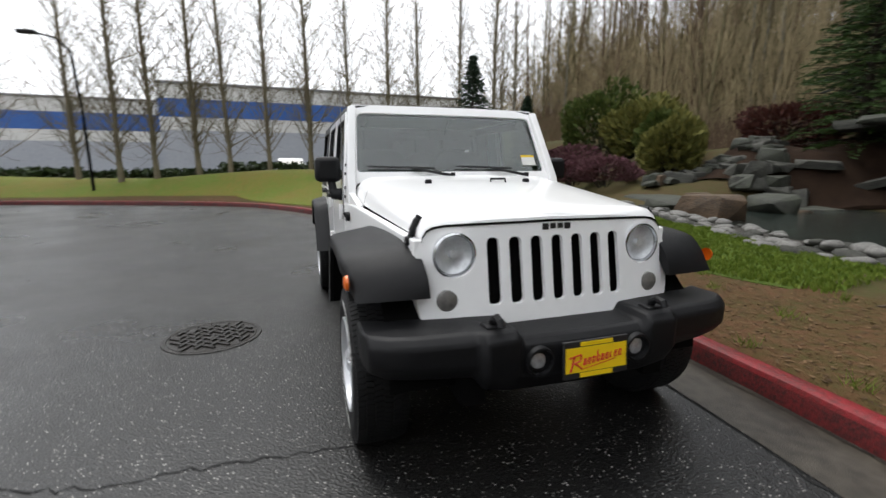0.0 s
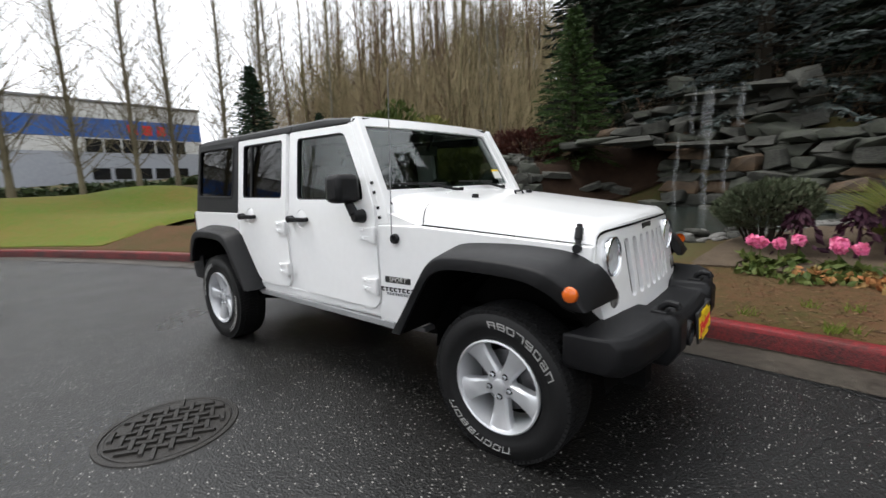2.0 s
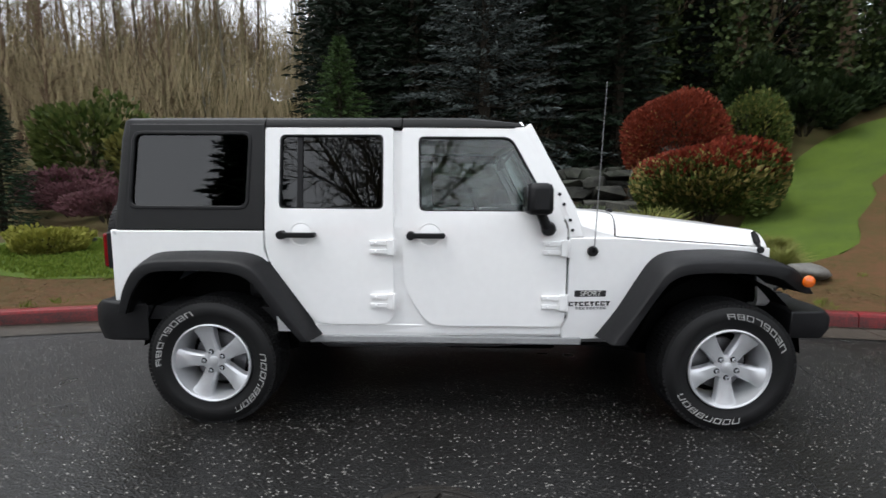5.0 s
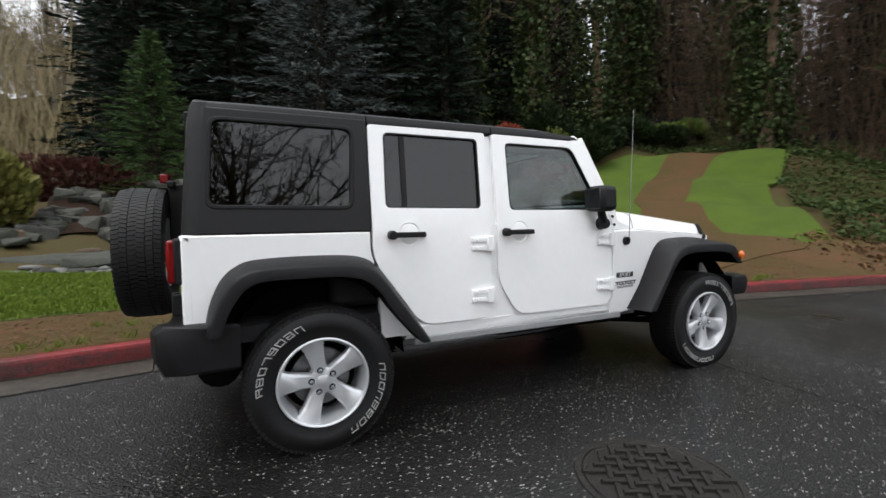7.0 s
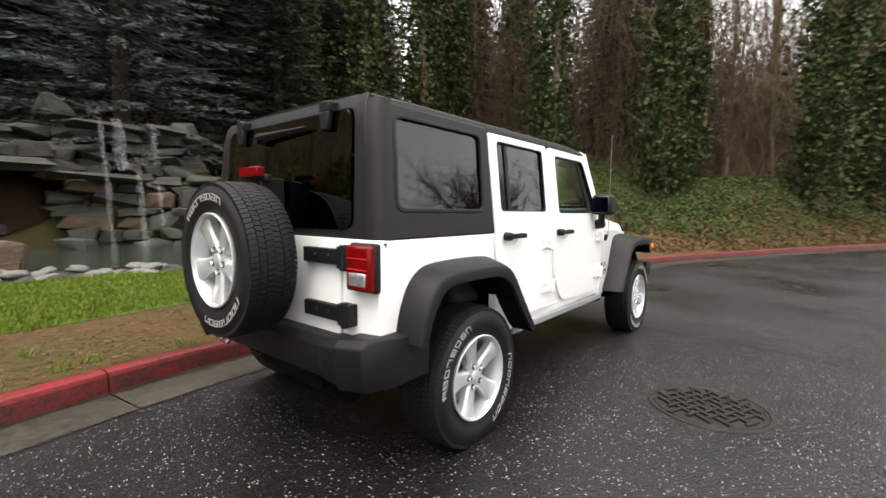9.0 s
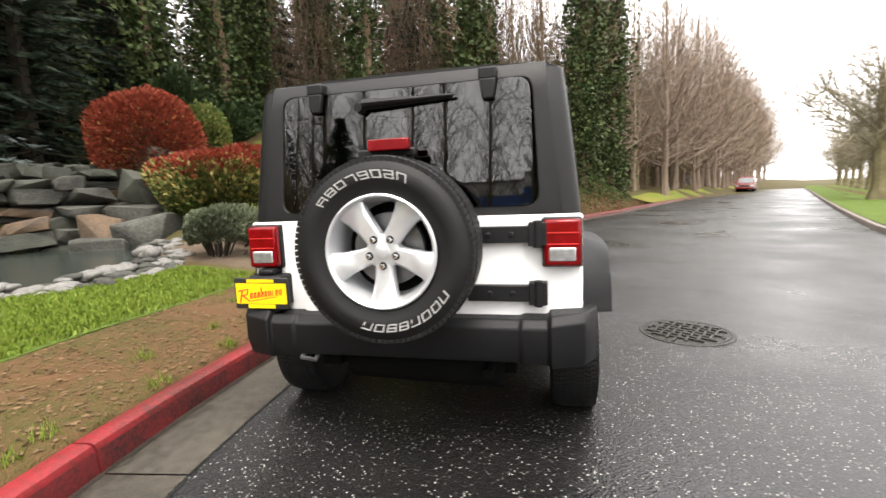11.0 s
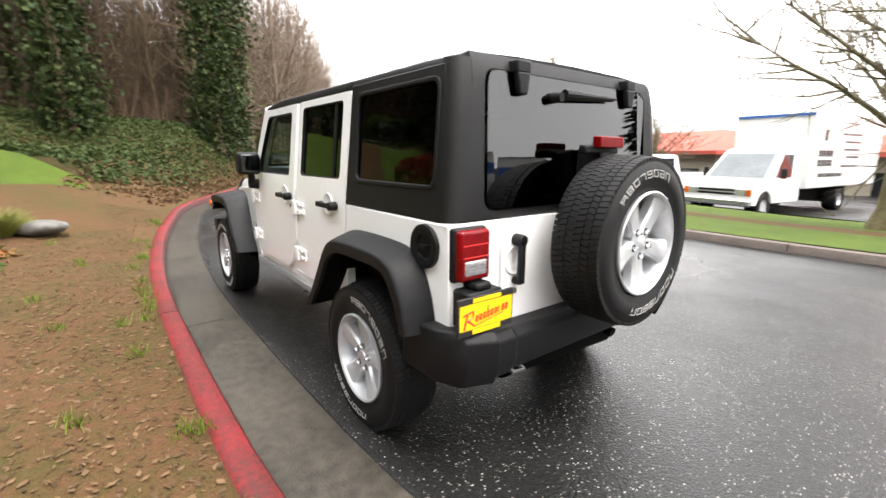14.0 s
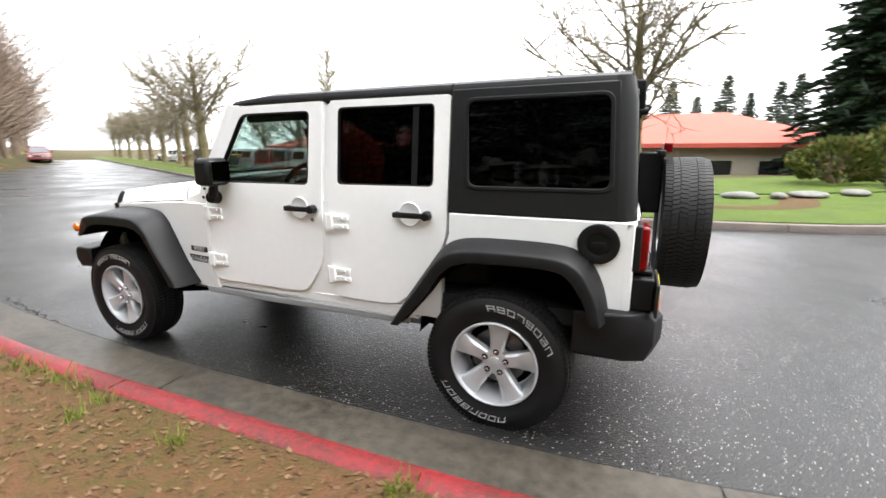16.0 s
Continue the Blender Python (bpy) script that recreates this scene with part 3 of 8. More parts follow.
for s in (-1, 1):
    lb = bmesh.new()
    y = 0.632 * s
    tube(lb, (1.735, y * 1.0, 1.047), (1.735, y * 1.05, 1.05), 0.024, 0.021, 12)
    tube(lb, (1.735, y * 1.03, 1.05), (1.73, y * 0.985, 1.1), 0.012, 0.015, 10)
    tube(lb, (1.73, y * 1.0, 1.085), (1.725, y * 0.957, 1.137), 0.018, 0.019, 12)
    tube(lb, (1.725, y * 0.965, 1.132), (1.722, y * 0.945, 1.152), 0.012, 0.015, 10)
    part("hood_latch", lb, BLACK_PLASTIC, car, "black rubber hood latch", bevel=0.003)


GRILLE = fillet([(-0.635, 0.69), (-0.655, 0.95), (-0.6, 1.10), (-0.36, 1.135), (0, 1.142), (0.36, 1.135), (0.6, 1.10), (0.655, 0.95), (0.635, 0.69), (0.3, 0.675), (-0.3, 0.675)], [0.09, 0.08, 0.08, 0.05, 0.05, 0.05, 0.08, 0.08, 0.09, 0.05, 0.05])
slots = [fillet([(c - 0.03, 0.775), (c + 0.03, 0.775), (c + 0.028, 1.06), (c - 0.028, 1.06)], 0.027) for c in (-0.306, -0.204, -0.102, 0.0, 0.102, 0.204, 0.306)]
disc = lambda cy, cz, r, n=28: [(cy + r * math.cos(2 * math.pi * i / n), cz + r * math.sin(2 * math.pi * i / n)) for i in range(n)]
lamps_holes = [disc(s * 0.478, 0.993, 0.094) for s in (-1, 1)] + [disc(s * 0.518, 0.806, 0.045, 20) for s in (-1, 1)]
grille_rim = [(u * 0.955, 0.9 + (v - 0.9) * 0.93) for u, v in GRILLE]
grille = part("grille", prism(GRILLE, 0.0, 0.022, slots + lamps_holes, on_grille, cuts=[("u", c) for c in (-0.4, -0.2, 0, 0.2, 0.4)]), WHITE_PAINT, car, "white seven-slot grille", bevel=0.007)
part("grille_surround", prism(GRILLE, 0.018, 0.095, [grille_rim], on_grille, cuts=[("u", c) for c in (-0.4, -0.2, 0, 0.2, 0.4)]), WHITE_PAINT, grille, smooth=60)
# no gap is cut here: a dark strip on the grille stands for its shade
gap_strip = [[(on_grille(y, z - dz, 0)[0] + 0.0045, y, z - dz) for _, y, z in hood_ring(1.83)] for dz in (0.0125, 0.023)]
part("hood_gap_shade", sheet(gap_strip), DARK, grille, "dark strip standing in for the shaded gap under the hood edge")
part("grille_backing", prism(fillet([(-0.6, 0.72), (0.6, 0.72), (0.57, 1.08), (-0.57, 1.08)], 0.05), 0.066, 0.11, put=on_grille, cuts=[("u", c) for c in (-0.3, 0, 0.3)]), DARK, grille)
for s in (-1, 1):
    hx = on_grille(s * 0.478, 0.993, 0)[0] + 0.004
    part("headlight_ring", lathe([(0.094, -0.03), (0.096, 0.006), (0.088, 0.01), (0.084, 0.0), (0.082, -0.03)], 36, "x", centre=(hx, s * 0.478, 0.993)), CHROME, grille)
    part("headlight_bowl", lathe([(0.082, -0.004), (0.066, -0.017), (0.045, -0.026), (0.02, -0.03), (0.018, -0.03), (0.016, -0.008), (0.001, -0.006)], 36, "x", centre=(hx, s * 0.478, 0.993)), HEADLIGHT_BOWL, grille, "round clear headlight")
    part("headlight_glass", lathe([(0.084, 0.0), (0.06, 0.012), (0.03, 0.018), (0.001, 0.02)], 36, "x", centre=(hx, s * 0.478, 0.993)), glass("lamp_glass", (0.95, 0.96, 0.97)), grille)
    tx = on_grille(s * 0.518, 0.806, 0)[0]
    part("turn_signal", lathe([(0.046, -0.02), (0.045, 0.004), (0.036, 0.01), (0.001, 0.014)], 24, "x", centre=(tx, s * 0.518, 0.806)), material("smoked_lens", (0.2, 0.19, 0.18), 0.2, coat=0.5, spots=0.4, scale=40), grille, "smoky round turn signal")
for i, w in enumerate((0.03, 0.026, 0.026, 0.03)):
    bb = bmesh.new()
    y = -0.055 + i * 0.037
    x = on_grille(y, 1.098, 0)[0]
    box(bb, x - 0.002, x + 0.006, y - w / 2, y + w / 2, 1.088 - (0.004 if i in (0, 3) else 0), 1.112)
    part("badge", bb, BLACK_INK, grille, bevel=0.002)

# windshield
def on_screen(u, v, d):
    f = v / 0.575
    return (0.618 - 0.272 * f - 0.045 * (u / 0.7) ** 2 - d * 0.88, u * (1 - 0.0 * f), 1.268 + 0.507 * f - d * 0.47)


screen_line = fillet([(-0.785, -0.03), (0.785, -0.03), (0.724, 0.588), (-0.724, 0.588)], [0.02, 0.02, 0.05, 0.05])
screen_hole = fillet([(-0.70, 0.066), (0.70, 0.066), (0.664, 0.522), (-0.664, 0.522)], [0.03, 0.03, 0.045, 0.045])
cutu = [("u", c) for c in (-0.5, -0.25, 0, 0.25, 0.5)]
screen = part("windshield_frame", prism(screen_line, 0.0, 0.05, [screen_hole], on_screen, cuts=cutu), WHITE_PAINT, car, bevel=0.008)
part("windshield_pane", prism(screen_hole, 0.012, 0.016, put=on_screen, cuts=cutu), WINDSCREEN, screen, smooth=0)
inner = [(u * 0.955, 0.30 + (v - 0.30) * 0.92) for u, v in screen_hole]
part("windshield_band", prism(screen_hole, 0.017, 0.02, [inner], on_screen, cuts=cutu), BLACK_PLASTIC, screen)
stk = bmesh.new()
part("sticker", prism([(0.53, 0.12), (0.65, 0.12), (0.645, 0.185), (0.53, 0.185)], 0.006, 0.009, put=on_screen), PAPER, screen, "white and yellow paper sticker")
part("sticker_band", prism([(0.53, 0.187), (0.645, 0.187), (0.643, 0.203), (0.53, 0.203)], 0.006, 0.009, put=on_screen), YELLOW, screen)
for y0, y1 in ((-0.06, -0.63), (0.52, -0.02)):
    wb = bmesh.new()
    a, b = Vector(on_screen(y0, 0.02, -0.03)), Vector(on_screen(y0 + (y1 - y0) * 0.55, 0.088, -0.022))
    tube(wb, a, b, 0.011, 0.008, 8)
    tube(wb, on_screen(y0 + (y1 - y0) * 0.2, 0.085, -0.012), on_screen(y1, 0.1, -0.012), 0.008, 0.006, 6)
    tube(wb, a - Vector((0, 0, 0.03)), a + Vector((0, 0, 0.02)), 0.016, 0.016, 10)
    part("wiper", wb, BLACK_PLASTIC, screen, bevel=0.0)
for s in (-1, 1):
    for x, z in ((0.512, 1.371), (0.537, 1.314), (0.573, 1.225), (0.587, 1.168)):
        bb = bmesh.new()
        lathe([(0.001, 0.012), (0.009, 0.012), (0.011, 0.0)], 10, centre=(x, 0, z), bm=bb)
        for v in bb.verts:
            v.co.y = s * (side_y(x, z) - 0.012 + v.co.y)
        part("bolt", bb, BLACK_PLASTIC, screen)
    # side of the windshield frame, down to the cowl
    part("screen_post", prism([(0.566, 1.128), (0.66, 1.128), (0.612, 1.285), (0.348, 1.772), (0.306, 1.742), (0.562, 1.2)], 0.006, 0.06, put=on_side(s)), WHITE_PAINT, screen, bevel=0.006)
    part("cowl_side", prism([(0.575, 1.105), (0.85, 1.105), (0.85, 1.128), (0.62, 1.2), (0.575, 1.2)], 0.016, 0.05, put=on_side(s)), WHITE_PAINT, screen)

# hardtop
def roof_ring(x, low=1.747):
    k = 1.0 if x > -1.8 else 1 - (-1.8 - x) * 0.14
    drop = 0.0 if x < 0.0 else x * 0.1
    half = [(0.726 * k, low), (0.727 * k, 1.764 - drop * 0.4), (0.715 * k, 1.79 - drop * 0.7), (0.67 * k, 1.808 - drop), (0.4 * k, 1.821 - drop), (0.0, 1.826 - drop)]
    return [(x, y, z) for y, z in half] + [(x, -y, z) for y, z in half[-2::-1]]


hardtop = part("hardtop_roof", loft([roof_ring(x) for x in (0.312, 0.2, 0.0, -0.38)]), HARDTOP, car, "matt black hardtop")
part("hardtop_roof_panel", loft([roof_ring(x) for x in (-0.386, -0.8, -1.166)]), HARDTOP, hardtop)
part("hardtop_rear_roof", loft([roof_ring(x) for x in (-1.172, -1.5, -1.8, -1.95, -2.0)]), HARDTOP, hardtop)
for s in (-1, 1):
    glass_line = fillet([(-1.952, 1.292), (-1.275, 1.29), (-1.255, 1.709), (-1.928, 1.711)], 0.045)
    side = part("hardtop_side", prism([(-2.0, 1.158), (-1.174, 1.158), (-1.174, 1.765), (-1.96, 1.765)], 0.0, 0.05, [glass_line], on_side(s)), HARDTOP, hardtop, bevel=0.006)
    part("quarter_glass", prism(glass_line, 0.012, 0.016, put=on_side(s)), TINTED, side, smooth=0)
    ring = fillet([(-1.966, 1.278), (-1.262, 1.276), (-1.242, 1.722), (-1.94, 1.724)], 0.055)
    part("glass_surround", prism(ring, -0.005, 0.012, [fillet([(-1.946, 1.298), (-1.281, 1.296), (-1.261, 1.703), (-1.922, 1.705)], 0.042)], on_side(s)), BLACK_PLASTIC, side, bevel=0.004)
    rows = []
    for k in range(7):
        z = 1.158 + (1.785 - 1.158) * k / 6
        lean = (z - 1.17) * 0.07 + max(0, z - 1.7) ** 2 * 2
        a, b, r = Vector((-1.99 + lean * 0.9, side_y(-2, z))), Vector((-2.072 + lean, side_y(-2, z) - 0.085)), None
        c = Vector((-2.072 + lean, side_y(-2, z)))
        rows.append([((a * (1 - t) ** 2 + c * 2 * t * (1 - t) + b * t * t).x, s * (a * (1 - t) ** 2 + c * 2 * t * (1 - t) + b * t * t).y, z) for t in (0, 0.2, 0.4, 0.6, 0.8, 1)])
    part("hardtop_corner", sheet(rows), HARDTOP, hardtop)


def on_back(u, v, d):
    return (-2.072 + max(0, v - 1.17) * 0.07 + max(0, v - 1.7) ** 2 * 2 + d, u, v)


BACK_HOLE = fillet([(-0.618, 1.198), (0.618, 1.198), (0.592, 1.75), (-0.592, 1.75)], 0.06)
back = part("hardtop_back", prism([(-0.72, 1.158), (0.72, 1.158), (0.655, 1.812), (-0.655, 1.812)], 0.0, 0.05, [BACK_HOLE], on_back, cuts=[("v", 1.6), ("v", 1.7), ("v", 1.77)]), HARDTOP, hardtop, bevel=0.01)
rear_glass = part("rear_glass", prism([(u * 0.985, v) for u, v in BACK_HOLE], -0.004, 0.003, put=on_back), glass("rear_privacy_glass", (0.1, 0.105, 0.11), 0.075), back, smooth=0)
for s in (-1, 1):
    gb = bmesh.new()
    x0, y = on_back(0, 1.7, 0)[0], s * 0.408
    box(gb, x0 - 0.03, x0 + 0.03, y - 0.041, y + 0.041, 1.745, 1.797)
    loops = [[(x0 - 0.032 - e, y + a * w, z) for a in (-1, 1) for e in ((0, -0.03) if a < 0 else (-0.03, 0))] for z, w, e in ((1.662, 0.025, 0.0), (1.75, 0.038, 0.0))]
    vs = [[gb.verts.new(p) for p in l] for l in loops]
    for i in range(4):
        gb.faces.new((vs[0][i], vs[0][(i + 1) % 4], vs[1][(i + 1) % 4], vs[1][i]))
    gb.faces.new(vs[0][::-1]), gb.faces.new(vs[1])
    part("glass_hinge", gb, BLACK_PLASTIC, back, bevel=0.008)
wb = bmesh.new()
xw = on_back(0, 1.66, 0)[0]
tube(wb, (xw + 0.01, 0.186, 1.668), (xw - 0.05, 0.186, 1.668), 0.024, 0.02, 14)
tube(wb, (xw - 0.045, 0.165, 1.683), (xw - 0.03, -0.265, 1.692), 0.02, 0.006, 8)
tube(wb, (xw - 0.03, 0.15, 1.668), (xw - 0.022, -0.25, 1.686), 0.012, 0.006, 8)
part("rear_wiper", wb, BLACK_PLASTIC, back)

# rear body, tailgate, lamps
rear = part("rear_panel", prism([(-0.80, 0.60), (0.80, 0.60), (0.80, 1.157), (-0.80, 1.157)], 0.0, 0.05, put=lambda u, v, d: (-2.074 + d, u, v)), WHITE_PAINT, car, bevel=0.012)
gate = part("tailgate", prism(fillet([(-0.548, 0.71), (0.53, 0.71), (0.53, 1.157), (-0.548, 1.157)], 0.02), 0.0, 0.05, put=lambda u, v, d: (-2.09 + d, u, v)), WHITE_PAINT, car, "white side-hinged tailgate", bevel=0.008)
for z in (1.075, 0.815):
    hb = bmesh.new()
    box(hb, -2.13, -2.075, -0.65, -0.57, z - 0.05, z + 0.05)
    box(hb, -2.122, -2.088, -0.575, -0.30, z - 0.036, z + 0.036)
    tube(hb, (-2.118, -0.61, z - 0.058), (-2.118, -0.61, z + 0.058), 0.02, 0.02, 12)
    for u in (-0.5, -0.4):
        tube(hb, (-2.12, u, z), (-2.13, u, z), 0.014, 0.012, 10)
    part("gate_hinge", hb, BLACK_PLASTIC, gate, bevel=0.008)
hb = bmesh.new()
tube(hb, (-2.085, 0.449, 1.065), (-2.14, 0.449, 1.065), 0.028, 0.026, 16)
box(hb, -2.14, -2.115, 0.433, 0.465, 0.875, 1.065)
tube(hb, (-2.085, 0.449, 0.885), (-2.13, 0.449, 0.885), 0.018, 0.016, 12)
part("gate_handle", hb, BLACK_PLASTIC, gate, "black upright tailgate handle", bevel=0.006)
part("handle_dish", lathe([(0.001, 0.001), (0.05, 0.0), (0.062, -0.005), (0.068, 0.0)], 30, "x", centre=(-2.091, 0.449, 0.975)), WHITE_PAINT, gate)
part("gate_lock", lathe([(0.001, -0.005), (0.013, -0.005), (0.015, 0.0)], 14, "x", centre=(-2.091, 0.449, 0.837)), STEEL, gate)
for s in (-1, 1):
    lo, hi = sorted((s * 0.635, s * 0.79))
    lb = bmesh.new()
    box(lb, -2.1, -2.05, lo - 0.007, hi + 0.007, 0.928, 1.144)
    lamp = part("tail_lamp_housing", lb, BLACK_PLASTIC, car, bevel=0.01)
    lb = bmesh.new()
    box(lb, -2.13, -2.08, lo, hi, 0.935, 1.137)
    lens = part("tail_lamp", lb, RED_LENS, lamp, "red and clear square tail lamp", bevel=0.014)
    for z0, z1 in ((1.03, 1.034), (1.078, 1.082)):
        rb = bmesh.new()
        box(rb, -2.1325, -2.12, lo + 0.014, hi - 0.014, z0, z1)
        part("lens_rib", rb, RED_INK, lens)
    lb = bmesh.new()
    box(lb, -2.134, -2.11, lo + 0.022, hi - 0.022, 0.958, 1.018)
    rev = part("reverse_lamp", lb, CLEAR_LENS, lamp, bevel=0.006)
    for z in (0.975, 0.988, 1.001):
        rb = bmesh.new()
        box(rb, -2.1365, -2.13, lo + 0.03, hi - 0.03, z - 0.002, z + 0.002)
        part("lens_rib", rb, STEEL, lamp)
bb = bmesh.new()
box(bb, -2.235, -2.19, -0.09, 0.092, 1.452, 1.502)
part("brake_lamp", bb, RED_LENS, car, "red high brake lamp", bevel=0.006)
bb = bmesh.new()
box(bb, -2.2, -2.16, -0.11, 0.15, 1.425, 1.465)
box(bb, -2.2, -2.07, -0.07, 0.03, 1.1, 1.45)
part("spare_carrier", bb, BLACK_PLASTIC, car, bevel=0.01)
fb = lathe([(0.001, 0.004), (0.05, 0.004), (0.052, 0.012), (0.078, 0.02), (0.092, 0.016), (0.094, -0.01)], 40, centre=(-1.918, 0, 1.05))
for v in fb.verts:
    v.co.y = side_y(-1.918, 1.05) + v.co.y
box(fb, -1.945, -1.89, 0.80, 0.826, 1.038, 1.058)
part("fuel_cap", fb, BLACK_PLASTIC, car, "round black fuel cap")

# plates
def plate(name, y, z, w, h, at_x, facing, parent, tilt=0):
    p = bmesh.new()
    box(p, -0.006, 0.006, -w / 2, w / 2, -h / 2, h / 2)
    frame_ob = part(name, p, BLACK_INK, parent, "black plate frame with yellow dealer plate", bevel=0.003)
    frame_ob.matrix_basis = pose(at_x, y, z, 0, tilt, 0 if facing > 0 else 180)
    for nm, mat, x, y0, y1, z0, z1 in (("yellow_field", YELLOW, 0.008, -0.47, 0.47, -0.33, 0.33), ("yellow_band", YELLOW, 0.009, -0.25, 0.25, 0.36, 0.46), ("yellow_band", YELLOW, 0.009, -0.25, 0.25, -0.47, -0.35)):
        q = bmesh.new()
        box(q, 0.004, x, y0 * w, y1 * w, z0 * h, z1 * h)
        part(nm, q, mat, frame_ob)
    q = bmesh.new()
    stem = lambda u0, v0, u1, v1, t: tube(q, (0.0085, u0 * w, v0 * h), (0.0085, u1 * w, v1 * h), t * h, t * h * 0.8, 5)
    stem(-0.40, -0.2, -0.34, 0.2, 0.028), stem(-0.42, 0.17, -0.24, 0.2, 0.025), stem(-0.24, 0.2, -0.25, 0.04, 0.025), stem(-0.25, 0.04, -0.36, -0.0, 0.022), stem(-0.33, 0.0, -0.22, -0.2, 0.028)
    u = -0.2
    for k in range(9):
        wid = 0.064
        tall = 0.2 if k == 3 else 0.06
        stem(u, -0.1, u + 0.012, tall, 0.022)
        if k != 6:
            stem(u + 0.012, 0.055, u + wid * 0.62, 0.05, 0.018), stem(u + wid * 0.62, 0.055, u + wid * 0.5, -0.1, 0.02)
            stem(u, -0.1, u + wid * 0.55, -0.105, 0.016)
        u += wid + 0.004
    stem(-0.2, -0.2, 0.3, -0.16, 0.012)
    for v in q.verts:
        v.co.z += v.co.y * 0.12
    part("red_script_shape", q, RED_INK, frame_ob)


plate("rear_plate", 0.702, 0.818, 0.292, 0.152, -2.18, -1, car)
rb = bmesh.new()
box(rb, -2.17, -2.05, 0.6, 0.78, 0.745, 0.9)
box(rb, -2.16, -2.05, 0.65, 0.73, 0.9, 0.93)
part("plate_bracket", rb, BLACK_PLASTIC, car, bevel=0.01)
plate("front_plate", 0.022, 0.6, 0.305, 0.155, 2.135, 1, car, -4)

# bumpers
def bumper(rings, name, label):
    return part(name, loft(rings), BLACK_PLASTIC, car, label, bevel=0.012)


def section(y, x0, x1, z0, z1, tuck=0.03, sgn=1):
    return [(x0, y, z0), (x1 - sgn * tuck, y, z0), (x1, y, z0 + (z1 - z0) * 0.35), (x1, y, z1 - 0.035), (x1 - sgn * 0.035, y, z1), (x0, y, z1)]


half = [(0.885, 1.77, 1.93, 0.61, 0.735, 0.03), (0.868, 1.78, 2.0, 0.58, 0.735, 0.04), (0.80, 1.8, 2.045, 0.56, 0.735, 0.05), (0.70, 1.82, 2.07, 0.555, 0.735, 0.05), (0.47, 1.86, 2.09, 0.54, 0.735, 0.05), (0.44, 1.88, 2.125, 0.50, 0.74, 0.05), (0.31, 1.9, 2.125, 0.47, 0.74, 0.06), (0.285, 1.9, 2.105, 0.455, 0.70, 0.07), (0.0, 1.9, 2.115, 0.45, 0.70, 0.07)]
rings = [section(*h) for h in half] + [section(-h[0], *h[1:]) for h in half[-2::-1]]
front_bumper = bumper(rings, "front_bumper", "black plastic front bumper")
for s in (-1, 1):
    part("fog_lamp", lathe([(0.046, 0.0), (0.045, 0.012), (0.03, 0.018), (0.001, 0.02)], 24, "x", centre=(2.09, 0.012 + s * 0.232, 0.605)), CLEAR_LENS, front_bumper, "round clear fog lamp")
    part("fog_ring", lathe([(0.064, -0.01), (0.06, 0.022), (0.052, 0.024), (0.046, -0.012)], 24, "x", centre=(2.105, 0.012 + s * 0.232, 0.605)), BLACK_PLASTIC, front_bumper)
    y = s * 0.385
    part("tow_hook", pipe([(2.02, y, 0.72), (2.03, y, 0.765), (2.06, y, 0.785), (2.095, y, 0.78), (2.105, y, 0.76)], 0.017), BLACK_PLASTIC, front_bumper)
    hb = bmesh.new()
    box(hb, 1.99, 2.06, y - 0.04, y + 0.04, 0.735, 0.75)
    part("hook_plate", hb, BLACK_PLASTIC, front_bumper, bevel=0.006)
half = [(0.868, -1.83, -2.0, 0.53, 0.735, 0.03), (0.855, -1.85, -2.10, 0.52, 0.745, 0.03), (0.80, -1.95, -2.185, 0.51, 0.745, 0.03), (0.66, -2.0, -2.228, 0.505, 0.735, 0.03), (0.65, -2.0, -2.205, 0.51, 0.715, 0.03), (0.54, -2.0, -2.205, 0.51, 0.715, 0.03), (0.53, -2.0, -2.195, 0.515, 0.71, 0.03), (0.0, -2.0, -2.195, 0.515, 0.71, 0.03)]
rings = [section(*h, sgn=-1) for h in half] + [section(-h[0], *h[1:], sgn=-1) for h in half[-2::-1]]
rear_bumper = bumper(rings, "rear_bumper", "black plastic rear bumper")
part("tow_loop", pipe([(-2.1, 0.52, 0.53), (-2.17, 0.52, 0.5), (-2.17, 0.45, 0.49), (-2.1, 0.45, 0.53)], 0.012), STEEL, rear_bumper)
part("tailpipe", pipe([(-1.6, -0.35, 0.47), (-2.0, -0.38, 0.45), (-2.1, -0.38, 0.43)], 0.028), DARK, car, "dark tailpipe")

# sill rails
for s in (-1, 1):
    rb = bmesh.new()
    lo, hi = sorted((s * (side_y(0, 0.53) - 0.05), s * (side_y(0, 0.53) + 0.004)))
    box(rb, -0.93, 0.66, lo, hi, 0.497, 0.542)
    part("sill_rail", rb, material("grey_sill", (0.28, 0.285, 0.29), 0.5, spots=0.15, scale=4), car, "grey painted sill rail", bevel=0.008)

